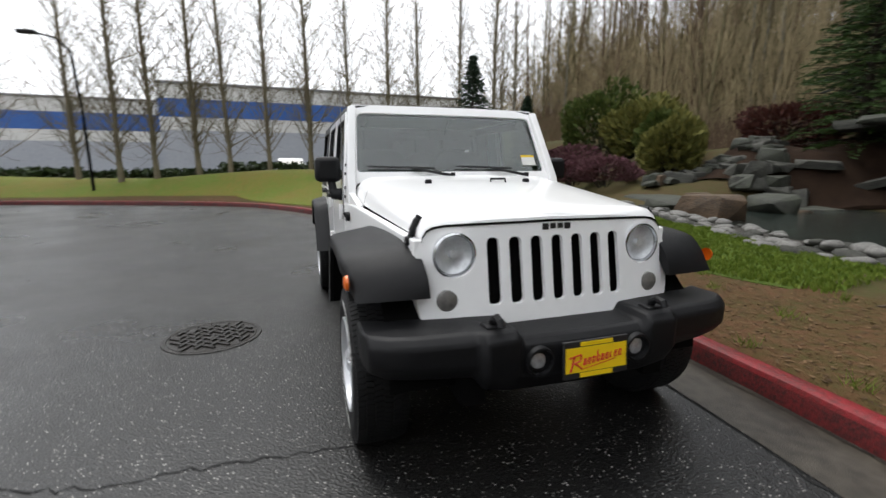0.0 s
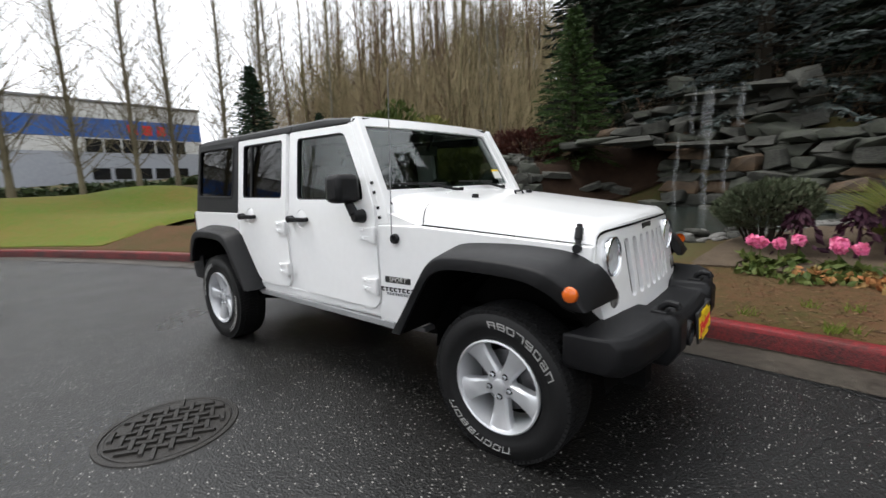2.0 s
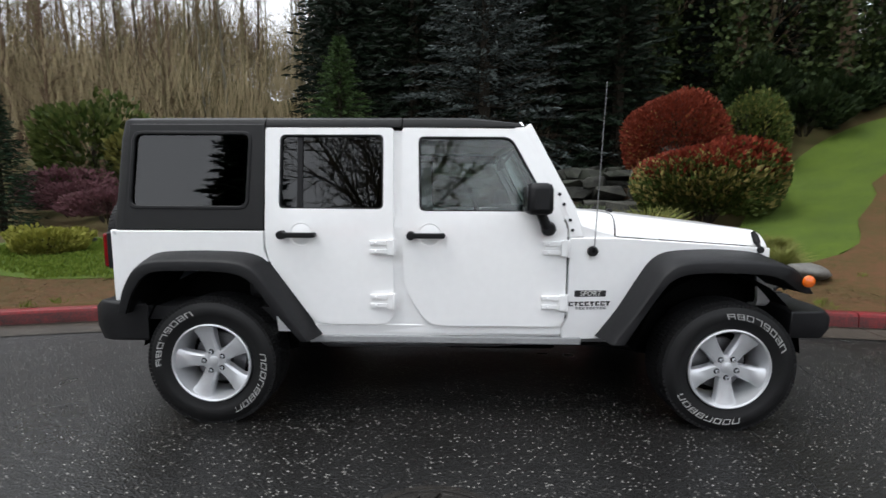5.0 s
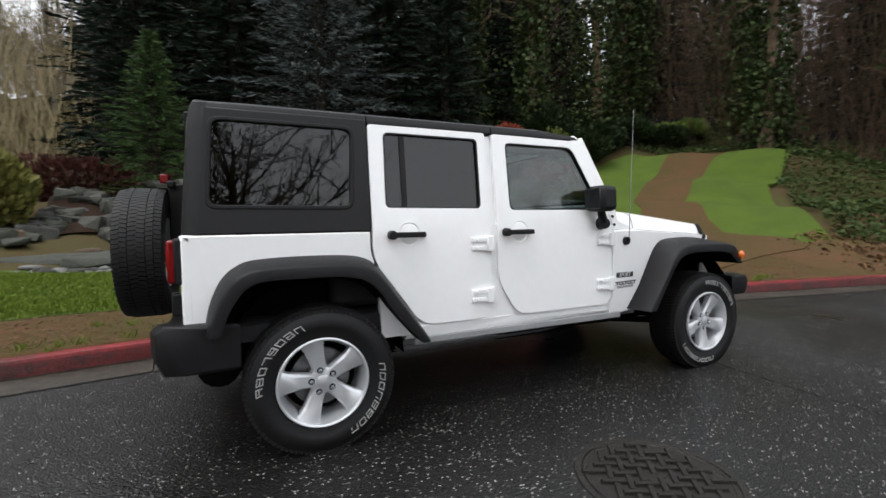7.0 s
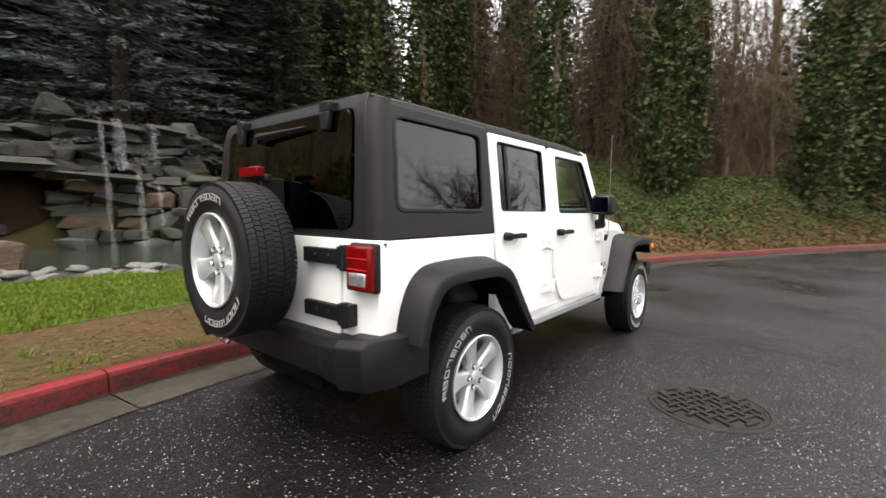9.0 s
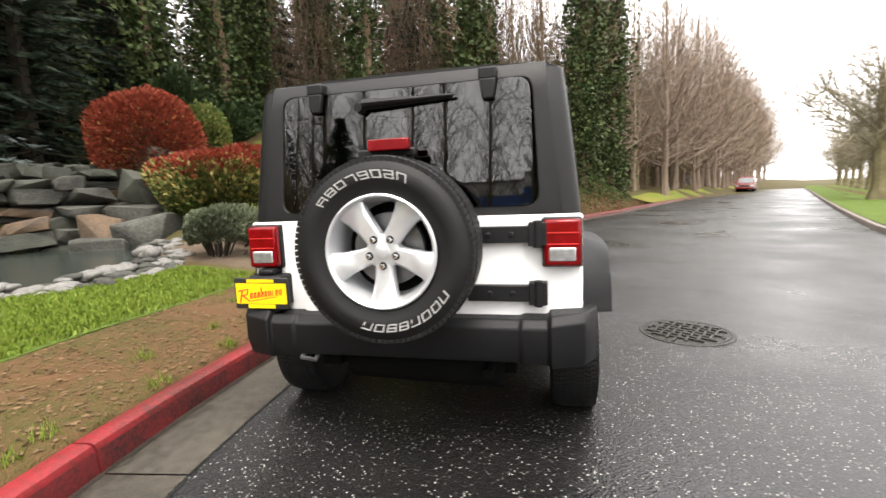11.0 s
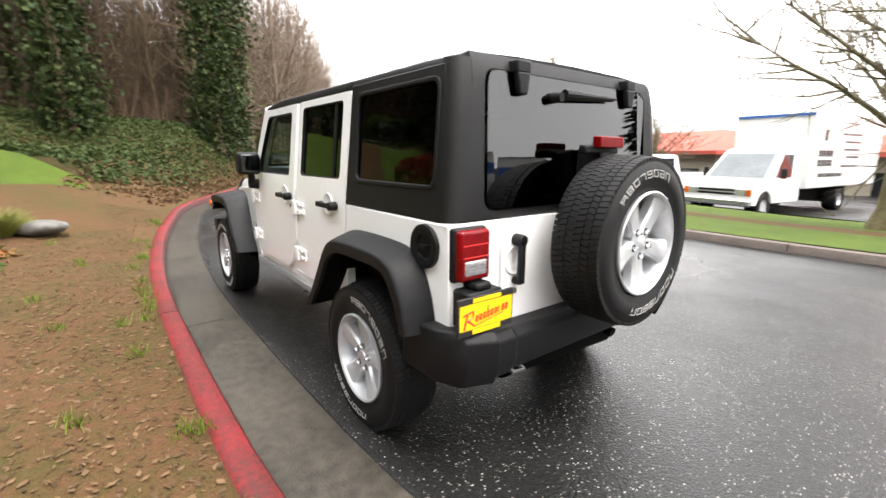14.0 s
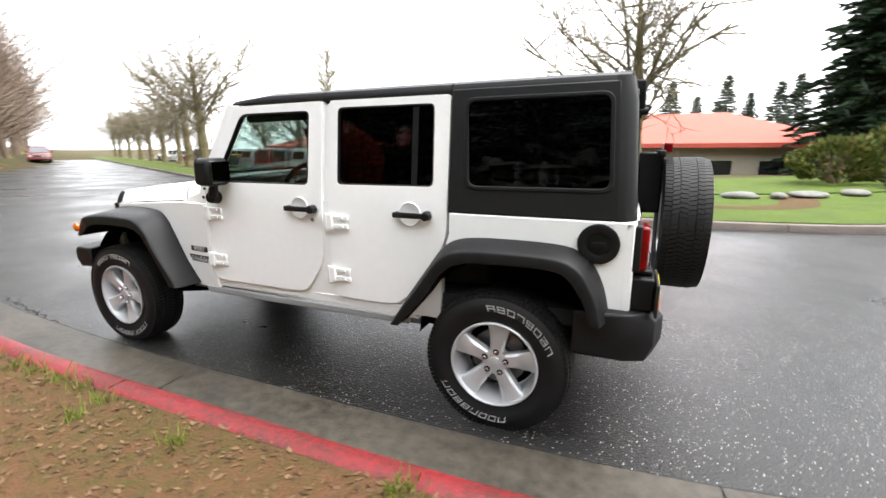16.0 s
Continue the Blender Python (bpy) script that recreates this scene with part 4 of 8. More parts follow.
# wheel-arch flares
FLARES = {"rear": ([(-1.99, 0.70), (-1.965, 0.82), (-1.932, 0.905), (-1.895, 0.962), (-1.845, 1.003), (-1.77, 1.03), (-1.575, 1.04), (-1.33, 1.036), (-1.215, 1.014), (-1.15, 0.968), (-1.07, 0.866), (-0.855, 0.55)],
                   [(-1.915, 0.695), (-1.88, 0.795), (-1.845, 0.855), (-1.808, 0.9), (-1.765, 0.928), (-1.69, 0.94), (-1.54, 0.941), (-1.36, 0.937), (-1.25, 0.912), (-1.17, 0.846), (-1.09, 0.73), (-0.935, 0.548)]),
          "front": ([(0.745, 0.55), (0.862, 0.705), (0.985, 0.9), (1.05, 0.988), (1.12, 1.034), (1.216, 1.05), (1.40, 1.055), (1.58, 1.048), (1.72, 1.03), (1.80, 0.992), (1.855, 0.945), (1.89, 0.888), (1.903, 0.838)],
                    [(0.855, 0.548), (0.982, 0.757), (1.065, 0.88), (1.105, 0.914), (1.16, 0.938), (1.25, 0.95), (1.42, 0.951), (1.57, 0.945), (1.655, 0.93), (1.71, 0.903), (1.755, 0.872), (1.79, 0.848), (1.835, 0.836)])}
for s in (-1, 1):
    for key, (outer, inner_line) in FLARES.items():
        def dense(line):
            pts = []
            for i in range(len(line) - 1):
                p0, p1, p2, p3 = (Vector(line[max(0, min(len(line) - 1, i + k))]) for k in (-1, 0, 1, 2))
                for j in range(3):
                    t = j / 3
                    pts.append(0.5 * (2 * p1 + (p2 - p0) * t + (2 * p0 - 5 * p1 + 4 * p2 - p3) * t * t + (3 * p1 - p0 - 3 * p2 + p3) * t ** 3))
            return pts + [Vector(line[-1])]
        rings = []
        for a, b in zip(dense(outer), dense(inner_line)):
            yb = side_y(a.x, 1.0) - 0.03
            lip = 0.938 if key == "rear" else 0.938 - max(0, a.x - 1.75) * 0.25
            prof = [(0.0, yb), (0.0, yb + 0.034), (0.2, yb + 0.034 + (lip - yb - 0.034) * 0.55), (0.34, lip - 0.02), (0.42, lip - 0.006), (0.5, lip), (1.0, lip - 0.004), (1.0, lip - 0.026), (0.8, lip - 0.05), (0.4, yb)]
            rings.append([((a * (1 - f) + b * f).x, s * y, (a * (1 - f) + b * f).y) for f, y in prof])
        liner = [[(b.x, s * y, b.y) for b in dense(inner_line)] for y in (0.915, 0.75, 0.5)]
        part("flare_liner", sheet(liner), DARK, car)
        fl = part(key + "_flare", loft(rings), BLACK_PLASTIC, car, "black plastic wheel-arch flare", smooth=50)
        if key == "front":
            mb = lathe([(0.001, 0.014), (0.02, 0.012), (0.03, 0.006), (0.033, -0.005)], 20, centre=(1.822, 0, 0.908))
            for v in mb.verts:
                v.co.y = s * (0.922 + v.co.y)
            part("side_marker", mb, AMBER_LENS, fl, "amber side marker lamp")
    for x in (-1.462, 1.453):
        wb = bmesh.new()
        a0 = [(x + 0.47 * math.cos(k * math.pi / 10), 0.46 + 0.47 * math.sin(k * math.pi / 10)) for k in range(11)]
        rows = [[(u, s * y, v) for u, v in a0] for y in (0.50, 0.78)]
        bmx = sheet(rows)
        bmx.faces.new([v for v in bmx.verts][:11])
        part("wheel_well", bmx, DARK, car)

# wheels
SPARE = pose(-2.315, -0.012, 1.045, 0, 0, 90)


def tyre_text(r0, r1, a0, a1, count, d):
    """Raised strokes that stand in for the moulded brand lettering, one mesh a letter."""
    letters = []
    pick = random.Random(count + int(a0 * 10))
    for i in range(count):
        bm = bmesh.new()
        lo, hi = a0 + (a1 - a0) * i / count, a0 + (a1 - a0) * (i + 0.76) / count
        w, rm, lean = (hi - lo) * 0.13, (r0 + r1) / 2, (hi - lo) * 0.12
        strokes = [(lo, lo + w, r0, r1), (hi - w, hi, r0 if pick.random() < 0.6 else rm, r1 if pick.random() < 0.8 else rm)]
        strokes += [(lo, hi, r, r + 0.0042) for r, keep in ((r0, 0.55), (rm - 0.002, 0.45), (r1 - 0.0042, 1.1)) if pick.random() < keep]
        for q0, q1, ra, rb in strokes:
            vs = [[bm.verts.new((r * math.cos(a + lean * (r - rm) / (r1 - rm)), dd, r * math.sin(a + lean * (r - rm) / (r1 - rm)))) for a in (q0, q1) for r in (ra, rb)] for dd in (d - 0.004, d + 0.002)]
            bm.faces.new([vs[1][k] for k in (0, 1, 3, 2)])
            for k, m in ((0, 1), (1, 3), (3, 2), (2, 0)):
                bm.faces.new((vs[0][k], vs[0][m], vs[1][m], vs[1][k]))
        bmesh.ops.recalc_face_normals(bm, faces=bm.faces[:])
        letters.append(mesh_of(bm, "raised_letter"))
        letters[-1].materials.append(TEXT_WHITE)
    return letters


tyre_bm = lathe([(0.232, -0.1), (0.255, -0.118), (0.31, -0.129), (0.35, -0.127), (0.378, -0.119), (0.392, -0.104), (0.397, -0.06), (0.398, 0), (0.397, 0.06), (0.392, 0.104), (0.378, 0.119), (0.352, 0.126), (0.348, 0.129), (0.30, 0.129), (0.296, 0.126), (0.262, 0.121), (0.25, 0.115), (0.242, 0.1)], 72)
tread_bm = bmesh.new()
for i in range(92):
    for j, (d, w) in enumerate(((-0.1, 0.024), (-0.062, 0.022), (-0.02, 0.026), (0.02, 0.026), (0.062, 0.022), (0.1, 0.024))):
        a = 2 * math.pi * (i + 0.33 * (j % 3) + (0.2 if d > 0 else 0)) / 92
        c0, c1 = a - 0.0285, a + 0.0285
        skew = 0.008 if j % 2 else -0.008
        r0, r1 = (0.385, 0.4035) if abs(d) > 0.08 else (0.39, 0.4075)
        vs = []
        for r in (r0, r1):
            for dd in (d - w / 1.25, d + w / 1.25):
                for ang in (c0, c1):
                    aa = ang + skew * (1 if dd > d else -1)
                    rr = r - (0.006 if abs(dd) > 0.108 else 0)
                    vs.append(tread_bm.verts.new((rr * math.cos(aa), dd, rr * math.sin(aa))))
        for f in ((4, 5, 7, 6), (0, 1, 5, 4), (2, 6, 7, 3), (0, 4, 6, 2), (1, 3, 7, 5)):
            tread_bm.faces.new([vs[k] for k in f])
bmesh.ops.recalc_face_normals(tread_bm, faces=tread_bm.faces[:])
rim_bm = lathe([(0.243, 0.106), (0.245, 0.118), (0.238, 0.122), (0.230, 0.116), (0.226, 0.095), (0.212, 0.06), (0.206, -0.06), (0.22, -0.1)], 64)
spoke_bm = bmesh.new()
for k in range(5):
    a = 2 * math.pi * k / 5
    er, et = Vector((math.cos(a), 0, math.sin(a))), Vector((-math.sin(a), 0, math.cos(a)))
    prof = [(0.03, 0.036, 0.084, 0.03), (0.07, 0.039, 0.086, 0.025), (0.12, 0.042, 0.09, 0.03), (0.18, 0.052, 0.098, 0.03), (0.215, 0.064, 0.102, 0.035), (0.232, 0.074, 0.104, 0.05)]
    rings = []
    for r, w, d, deep in prof:
        rings.append([spoke_bm.verts.new(er * r + et * t + Vector((0, dd, 0))) for t, dd in ((-w, d - deep - 0.02), (-w, d - 0.012), (-w * 0.72, d), (w * 0.72, d), (w, d - 0.012), (w, d - deep - 0.02))])
    for p, q in zip(rings, rings[1:]):
        for i in range(6):
            spoke_bm.faces.new((p[i], p[(i + 1) % 6], q[(i + 1) % 6], q[i]))
lathe([(0.001, 0.086), (0.055, 0.086), (0.074, 0.08), (0.078, 0.04)], 40, bm=spoke_bm)
bmesh.ops.recalc_face_normals(spoke_bm, faces=spoke_bm.faces[:])
cap_bm = lathe([(0.001, 0.098), (0.022, 0.097), (0.03, 0.093), (0.033, 0.084)], 32)
nut_bm = lathe([(0.001, 0.104), (0.008, 0.104), (0.0105, 0.1), (0.0115, 0.082)], 6)
# dark disc laid on the hub face, drawn for the shade of a nut recess
nut_shade_bm = lathe([(0.0165, 0.0868), (0.0115, 0.088), (0.001, 0.0875)], 14)
disc_bm = lathe([(0.001, 0.02), (0.08, 0.02), (0.08, 0.005), (0.16, 0.005), (0.162, -0.02), (0.001, -0.02)], 40)
dark_bm = lathe([(0.001, -0.045), (0.205, -0.045)], 32)
for b_ in (tyre_bm, tread_bm, rim_bm, spoke_bm, disc_bm, dark_bm):
    for v in b_.verts:
        k_ = 0.928 if b_ in (tyre_bm, tread_bm) else 0.935
        v.co.x, v.co.z, v.co.y = v.co.x * k_, v.co.z * k_, v.co.y * (0.93 if b_ in (tyre_bm, tread_bm) else 1.0)
WM = {n: mesh_of(b, n) for n, b in (("wheel", tyre_bm), ("tread", tread_bm), ("rim", rim_bm), ("spokes", spoke_bm), ("centre_cap", cap_bm), ("lug_nut", nut_bm), ("nut_shade_disc", nut_shade_bm), ("brake_disc", disc_bm), ("drum_backing", dark_bm))}
LETTERS = tyre_text(0.288, 0.319, radians(152), radians(74), 8, 0.12) + tyre_text(0.288, 0.319, radians(-111), radians(-33), 8, 0.12)
for n, mm in (("wheel", RUBBER), ("tread", RUBBER), ("rim", ALLOY), ("spokes", ALLOY), ("centre_cap", ALLOY), ("lug_nut", CHROME), ("nut_shade_disc", DARK), ("brake_disc", STEEL), ("drum_backing", DARK)):
    WM[n].materials.append(mm)


def wheel(m, spin, text_spin, label):
    hub = new("wheel", WM["wheel"])
    hub.parent = car
    hub["label"] = label
    hub.matrix_basis = m
    for n, turn in (("tread", 0), ("rim", spin), ("spokes", spin), ("centre_cap", 0), ("brake_disc", 0), ("drum_backing", 0)):
        ob = new(n, WM[n])
        ob.parent = hub
        ob.matrix_basis = pose(0, 0, 0, 0, -turn, 0)
    for me in LETTERS:
        ob = new("raised_letter", me)
        ob.parent = hub
        ob.matrix_basis = pose(0, 0, 0, 0, -text_spin, 0)
    for k in range(5):
        for n in ("lug_nut", "nut_shade_disc"):
            a = radians(spin + 72 * k)
            ob = new(n, WM[n])
            ob.parent = hub
            ob.matrix_basis = pose(0.058 * math.cos(a), 0, 0.058 * math.sin(a))
    return hub


WHEEL_LABEL = "black all-terrain tyre with raised white letters on a silver five-spoke rim"
wheel(pose(1.453, -0.786, 0.405, 0, 0, 180), 124, 7, WHEEL_LABEL)
wheel(pose(-1.462, -0.786, 0.405, 0, 0, 180), 148, -80, WHEEL_LABEL)
wheel(pose(1.453, 0.786, 0.405), 40, -30, WHEEL_LABEL)
wheel(pose(-1.462, 0.786, 0.405), 96, 7, WHEEL_LABEL)
wheel(SPARE, 54, -38, "upright spare wheel on the tailgate, black tyre with raised white letters")

# mirrors, antenna, badges
for s in (-1, 1):
    mb = bmesh.new()
    lo, hi = sorted((s * 0.795, s * 0.968))
    box(mb, 0.305, 0.445, lo, hi, 1.258, 1.428, 0.05)
    mir = part("mirror", mb, BLACK_PLASTIC, car, "black door mirror", bevel=0.032)
    mb = bmesh.new()
    box(mb, 0.297, 0.307, lo + 0.018, hi - 0.018, 1.276, 1.41)
    part("mirror_glass", mb, MIRROR, mir, bevel=0.004)
    ab = bmesh.new()
    tube(ab, (0.39, s * 0.862, 1.27), (0.43, s * 0.85, 1.185), 0.026, 0.03, 14)
    tube(ab, (0.437, s * 0.868, 1.178), (0.45, s * 0.797, 1.176), 0.034, 0.043, 18)
    part("mirror_arm", ab, BLACK_PLASTIC, mir, bevel=0.006)
ab = bmesh.new()
tube(ab, (0.705, -0.78, 1.05), (0.705, -0.805, 1.05), 0.03, 0.028, 18)
tube(ab, (0.705, -0.80, 1.05), (0.706, -0.815, 1.075), 0.012, 0.008, 10)
aerial = part("antenna_base", ab, BLACK_PLASTIC, car, bevel=0.004)
ab = bmesh.new()
tube(ab, (0.706, -0.815, 1.07), (0.738, -0.81, 1.975), 0.0035, 0.002, 6)
part("antenna", ab, STEEL, aerial, "thin steel whip antenna")
for s in (-1, 1):
    for n, x0, x1, z0, z1, count, mat in (("model_badge", 0.577, 0.83, 0.732, 0.757, 8, BLACK_INK), ("model_badge", 0.618, 0.804, 0.711, 0.724, 9, STEEL)):
        for i in range(count):
            a, b = x0 + (x1 - x0) * i / count, x0 + (x1 - x0) * (i + 0.78) / count
            y0, y1 = sorted((s * (side_y(a, 0.77) - 0.001), s * (side_y(a, 0.77) + 0.003)))
            bb = bmesh.new()
            if (i + count) % 3 == 0:
                box(bb, a, b, y0, y1, z1 - (z1 - z0) * 0.3, z1)
                box(bb, a + (b - a) * 0.3, a + (b - a) * 0.65, y0, y1, z0, z1 - (z1 - z0) * 0.3)
            else:
                box(bb, a, b, y0, y1, z0, z0 + (z1 - z0) * 0.28)
                box(bb, a, b, y0, y1, z1 - (z1 - z0) * 0.28, z1)
                box(bb, a, a + (b - a) * 0.35, y0, y1, z0 + (z1 - z0) * 0.28, z1 - (z1 - z0) * 0.28)
            part(n, bb, mat, car)
for s in (-1, 1):
    badge_face = prism(fillet([(0.61, 0.786), (0.797, 0.784), (0.797, 0.82), (0.61, 0.823)], 0.006), -0.002, 0.004, put=on_side(s), cuts=[("u", 0.7)])
    badge = part("trim_badge", badge_face, BLACK_INK, car, "black badge with pale raised letters")
    tc = bpy.data.curves.new("letters", "FONT")
    tc.body, tc.size, tc.align_x, tc.align_y, tc.extrude, tc.shear, tc.space_character = "SPORT", 0.04, "CENTER", "CENTER", 0.001, 0.2, 1.1
    probe = bpy.data.objects.new("letters", tc)
    scene.collection.objects.link(probe)
    bpy.context.view_layer.update()
    me = bpy.data.meshes.new_from_object(probe)
    bpy.data.objects.remove(probe)
    me.materials.append(PAPER)
    lt = new("letters", me)
    lt.parent = badge
    slant = math.degrees(math.atan(0.125))
    lt.matrix_basis = pose(0.703, s * (side_y(0.703, 0.803) + 0.0025), 0.8035, 90, 0, slant if s < 0 else 180 - slant)

# underside and cabin
ub = bmesh.new()
box(ub, -1.95, 1.85, -0.6, 0.6, 0.5, 0.66)
box(ub, -0.95, 0.62, -0.72, 0.72, 0.50, 0.56)
for s in (-1, 1):
    box(ub, -2.0, 2.0, s * 0.45 - 0.05, s * 0.45 + 0.05, 0.40, 0.55)
for x in (-1.9, -0.95, -0.1, 0.75, 1.85):
    box(ub, x - 0.06, x + 0.06, -0.45, 0.45, 0.4, 0.5)
part("chassis", ub, DARK, car)
for x in (-1.462, 1.453):
    ub = bmesh.new()
    tube(ub, (x, -0.68, 0.40), (x, 0.68, 0.40), 0.045, 0.045, 12)
    lathe([(0.02, -0.12), (0.1, -0.1), (0.13, 0), (0.1, 0.1), (0.02, 0.12)], 16, "y", bm=ub, centre=(x, -0.1, 0.4))
    part("axle", ub, DARK, car)
ub = bmesh.new()
tube(ub, (-1.9, 0.35, 0.42), (-1.95, -0.45, 0.42), 0.11, 0.11, 16)
part("muffler", ub, DARK, car)
# unseen underbody parts down to the control arms, added to block light below
ub = bmesh.new()
box(ub, -1.0, 0.1, 0.02, 0.4, 0.33, 0.5)
part("tank_guard", ub, DARK, car, bevel=0.04)
ub = bmesh.new()
box(ub, -0.15, 0.62, -0.38, -0.02, 0.32, 0.5)
tube(ub, (0.6, -0.1, 0.42), (1.2, -0.1, 0.44), 0.14, 0.17, 14)
part("gearbox", ub, DARK, car, bevel=0.04)
part("drive_shaft", pipe([(-1.4, -0.08, 0.42), (-0.1, -0.1, 0.45)], 0.035), DARK, car)
part("exhaust_pipe", pipe([(1.2, -0.3, 0.42), (0.2, -0.46, 0.40), (-0.9, -0.5, 0.40), (-1.3, -0.3, 0.52), (-1.9, -0.3, 0.44)], 0.028), STEEL, car)
for s in (-1, 1):
    for x in (-1.462, 1.453):
        part("shock_absorber", pipe([(x - 0.14, s * 0.5, 0.36), (x - 0.1, s * 0.46, 0.85)], [0.028, 0.024]), DARK, car)
        part("control_arm", pipe([(x, s * 0.48, 0.33), (x + (0.75 if x < 0 else -0.75), s * 0.42, 0.42)], 0.026), DARK, car)
cb = bmesh.new()
box(cb, -2.0, 0.85, -0.76, 0.76, 0.62, 0.70)
part("cabin_floor", cb, CLOTH, car)
cb = bmesh.new()
box(cb, 0.35, 0.62, -0.72, 0.72, 0.85, 1.26)
box(cb, 0.28, 0.5, 0.2, 0.55, 1.1, 1.3)
part("dashboard", cb, BLACK_PLASTIC, car, "black dashboard", bevel=0.04)
sw = pipe([(0.0, 0.185 * math.cos(2 * math.pi * k / 28), 0.185 * math.sin(2 * math.pi * k / 28)) for k in range(29)], 0.016)
for a in (0, math.pi, -math.pi / 2):
    tube(sw, (0.03, 0, 0), (0, 0.18 * math.cos(a), 0.18 * math.sin(a)), 0.02, 0.012, 8)
tube(sw, (0.02, 0, 0), (0.28, 0, -0.05), 0.06, 0.03, 14)
steer = part("steering_wheel", sw, BLACK_PLASTIC, car, "black steering wheel")
steer.matrix_basis = pose(0.13, 0.37, 1.2, 0, -22, 0)
SEAT = [(-0.24, 0.0), (0.24, 0.0), (0.25, 0.5), (0.18, 0.62), (-0.18, 0.62), (-0.25, 0.5)]
for x, y, w in ((-0.25, 0.37, 1.0), (-0.25, -0.37, 1.0), (-1.18, 0.35, 1.15), (-1.18, -0.35, 1.15)):
    sb = prism(fillet([(u * w, v) for u, v in SEAT], 0.06), -0.07, 0.07, put=lambda u, v, d: (x - 0.12 - v * 0.22 + d, y + u, 0.88 + v))
    seat = part("seat_back", sb, CLOTH, car, bevel=0.03)
    sb = bmesh.new()
    box(sb, x - 0.18, x + 0.34, y - 0.25 * w, y + 0.25 * w, 0.72, 0.92)
    part("seat_cushion", sb, CLOTH, seat, bevel=0.04)
    sb = bmesh.new()
    box(sb, x - 0.34, x - 0.24, y - 0.13, y + 0.13, 1.52, 1.68)
    tube(sb, (x - 0.27, y - 0.06, 1.4), (x - 0.29, y - 0.06, 1.55), 0.008)
    tube(sb, (x - 0.27, y + 0.06, 1.4), (x - 0.29, y + 0.06, 1.55), 0.008)
    part("headrest", sb, CLOTH, seat, bevel=0.03)
for s in (-1, 1):
    part("roll_bar", pipe([(-0.62, s * 0.66, 0.9), (-0.62, s * 0.66, 1.55), (-0.6, s * 0.62, 1.68), (-0.4, s * 0.62, 1.69), (0.28, s * 0.62, 1.68)], 0.035), CLOTH, car)
    part("roll_bar", pipe([(-1.9, s * 0.62, 0.9), (-1.75, s * 0.62, 1.3), (-1.5, s * 0.62, 1.68), (-0.6, s * 0.62, 1.69)], 0.035), CLOTH, car)
for x in (-0.6, -1.5):
    part("roll_bar", pipe([(x, -0.62, 1.68), (x, 0.62, 1.68)], 0.035), CLOTH, car)
rm = bmesh.new()
box(rm, 0.24, 0.27, -0.12, 0.12, 1.56, 1.63)
tube(rm, (0.27, 0, 1.6), (0.36, 0, 1.7), 0.012)
part("cabin_mirror", rm, BLACK_PLASTIC, car, bevel=0.012)

# ---- makers of plants and stones ----
def raw_mesh(name, verts, faces, mat):
    me = bpy.data.meshes.new(name)
    me.from_pydata(verts, [], faces)
    me.materials.append(mat)
    return me


def rods(name, segs, mat, sides=4):
    """Tapered rods (a, b, r0, r1) joined into one mesh."""
    a = np.array([s[0] for s in segs], float)
    b = np.array([s[1] for s in segs], float)
    r0 = np.array([s[2] for s in segs])[:, None]
    r1 = np.array([s[3] for s in segs])[:, None]
    d = b - a
    d /= np.linalg.norm(d, axis=1)[:, None] + 1e-9
    ref = np.where(np.abs(d[:, 2:3]) > 0.9, [[1.0, 0, 0]], [[0, 0, 1.0]])
    u = np.cross(d, ref)
    u /= np.linalg.norm(u, axis=1)[:, None] + 1e-9
    w = np.cross(d, u)
    rings = [a + r0 * (u * math.cos(2 * math.pi * k / sides) + w * math.sin(2 * math.pi * k / sides)) for k in range(sides)]
    rings += [b + r1 * (u * math.cos(2 * math.pi * k / sides) + w * math.sin(2 * math.pi * k / sides)) for k in range(sides)]
    v = np.stack(rings, 1).reshape(-1, 3)
    f = []
    for i in range(len(segs)):
        o = i * 2 * sides
        f += [(o + k, o + (k + 1) % sides, o + sides + (k + 1) % sides, o + sides + k) for k in range(sides)]
    return raw_mesh(name, v.tolist(), f, mat)


def trunk_mesh(segs, mat, sides=6):
    """One continuous tapered stem through a chain of rods."""
    pts = [np.array(segs[0][0], float)] + [np.array(s[1], float) for s in segs]
    rad = [segs[0][2]] + [s[3] for s in segs]
    v, f = [], []
    for p, r in zip(pts, rad):
        v += [(p[0] + r * math.cos(2 * math.pi * k / sides), p[1] + r * math.sin(2 * math.pi * k / sides), p[2]) for k in range(sides)]
    for i in range(len(pts) - 1):
        f += [(i * sides + k, i * sides + (k + 1) % sides, (i + 1) * sides + (k + 1) % sides, (i + 1) * sides + k) for k in range(sides)]
    return raw_mesh("trunk", v, f, mat)


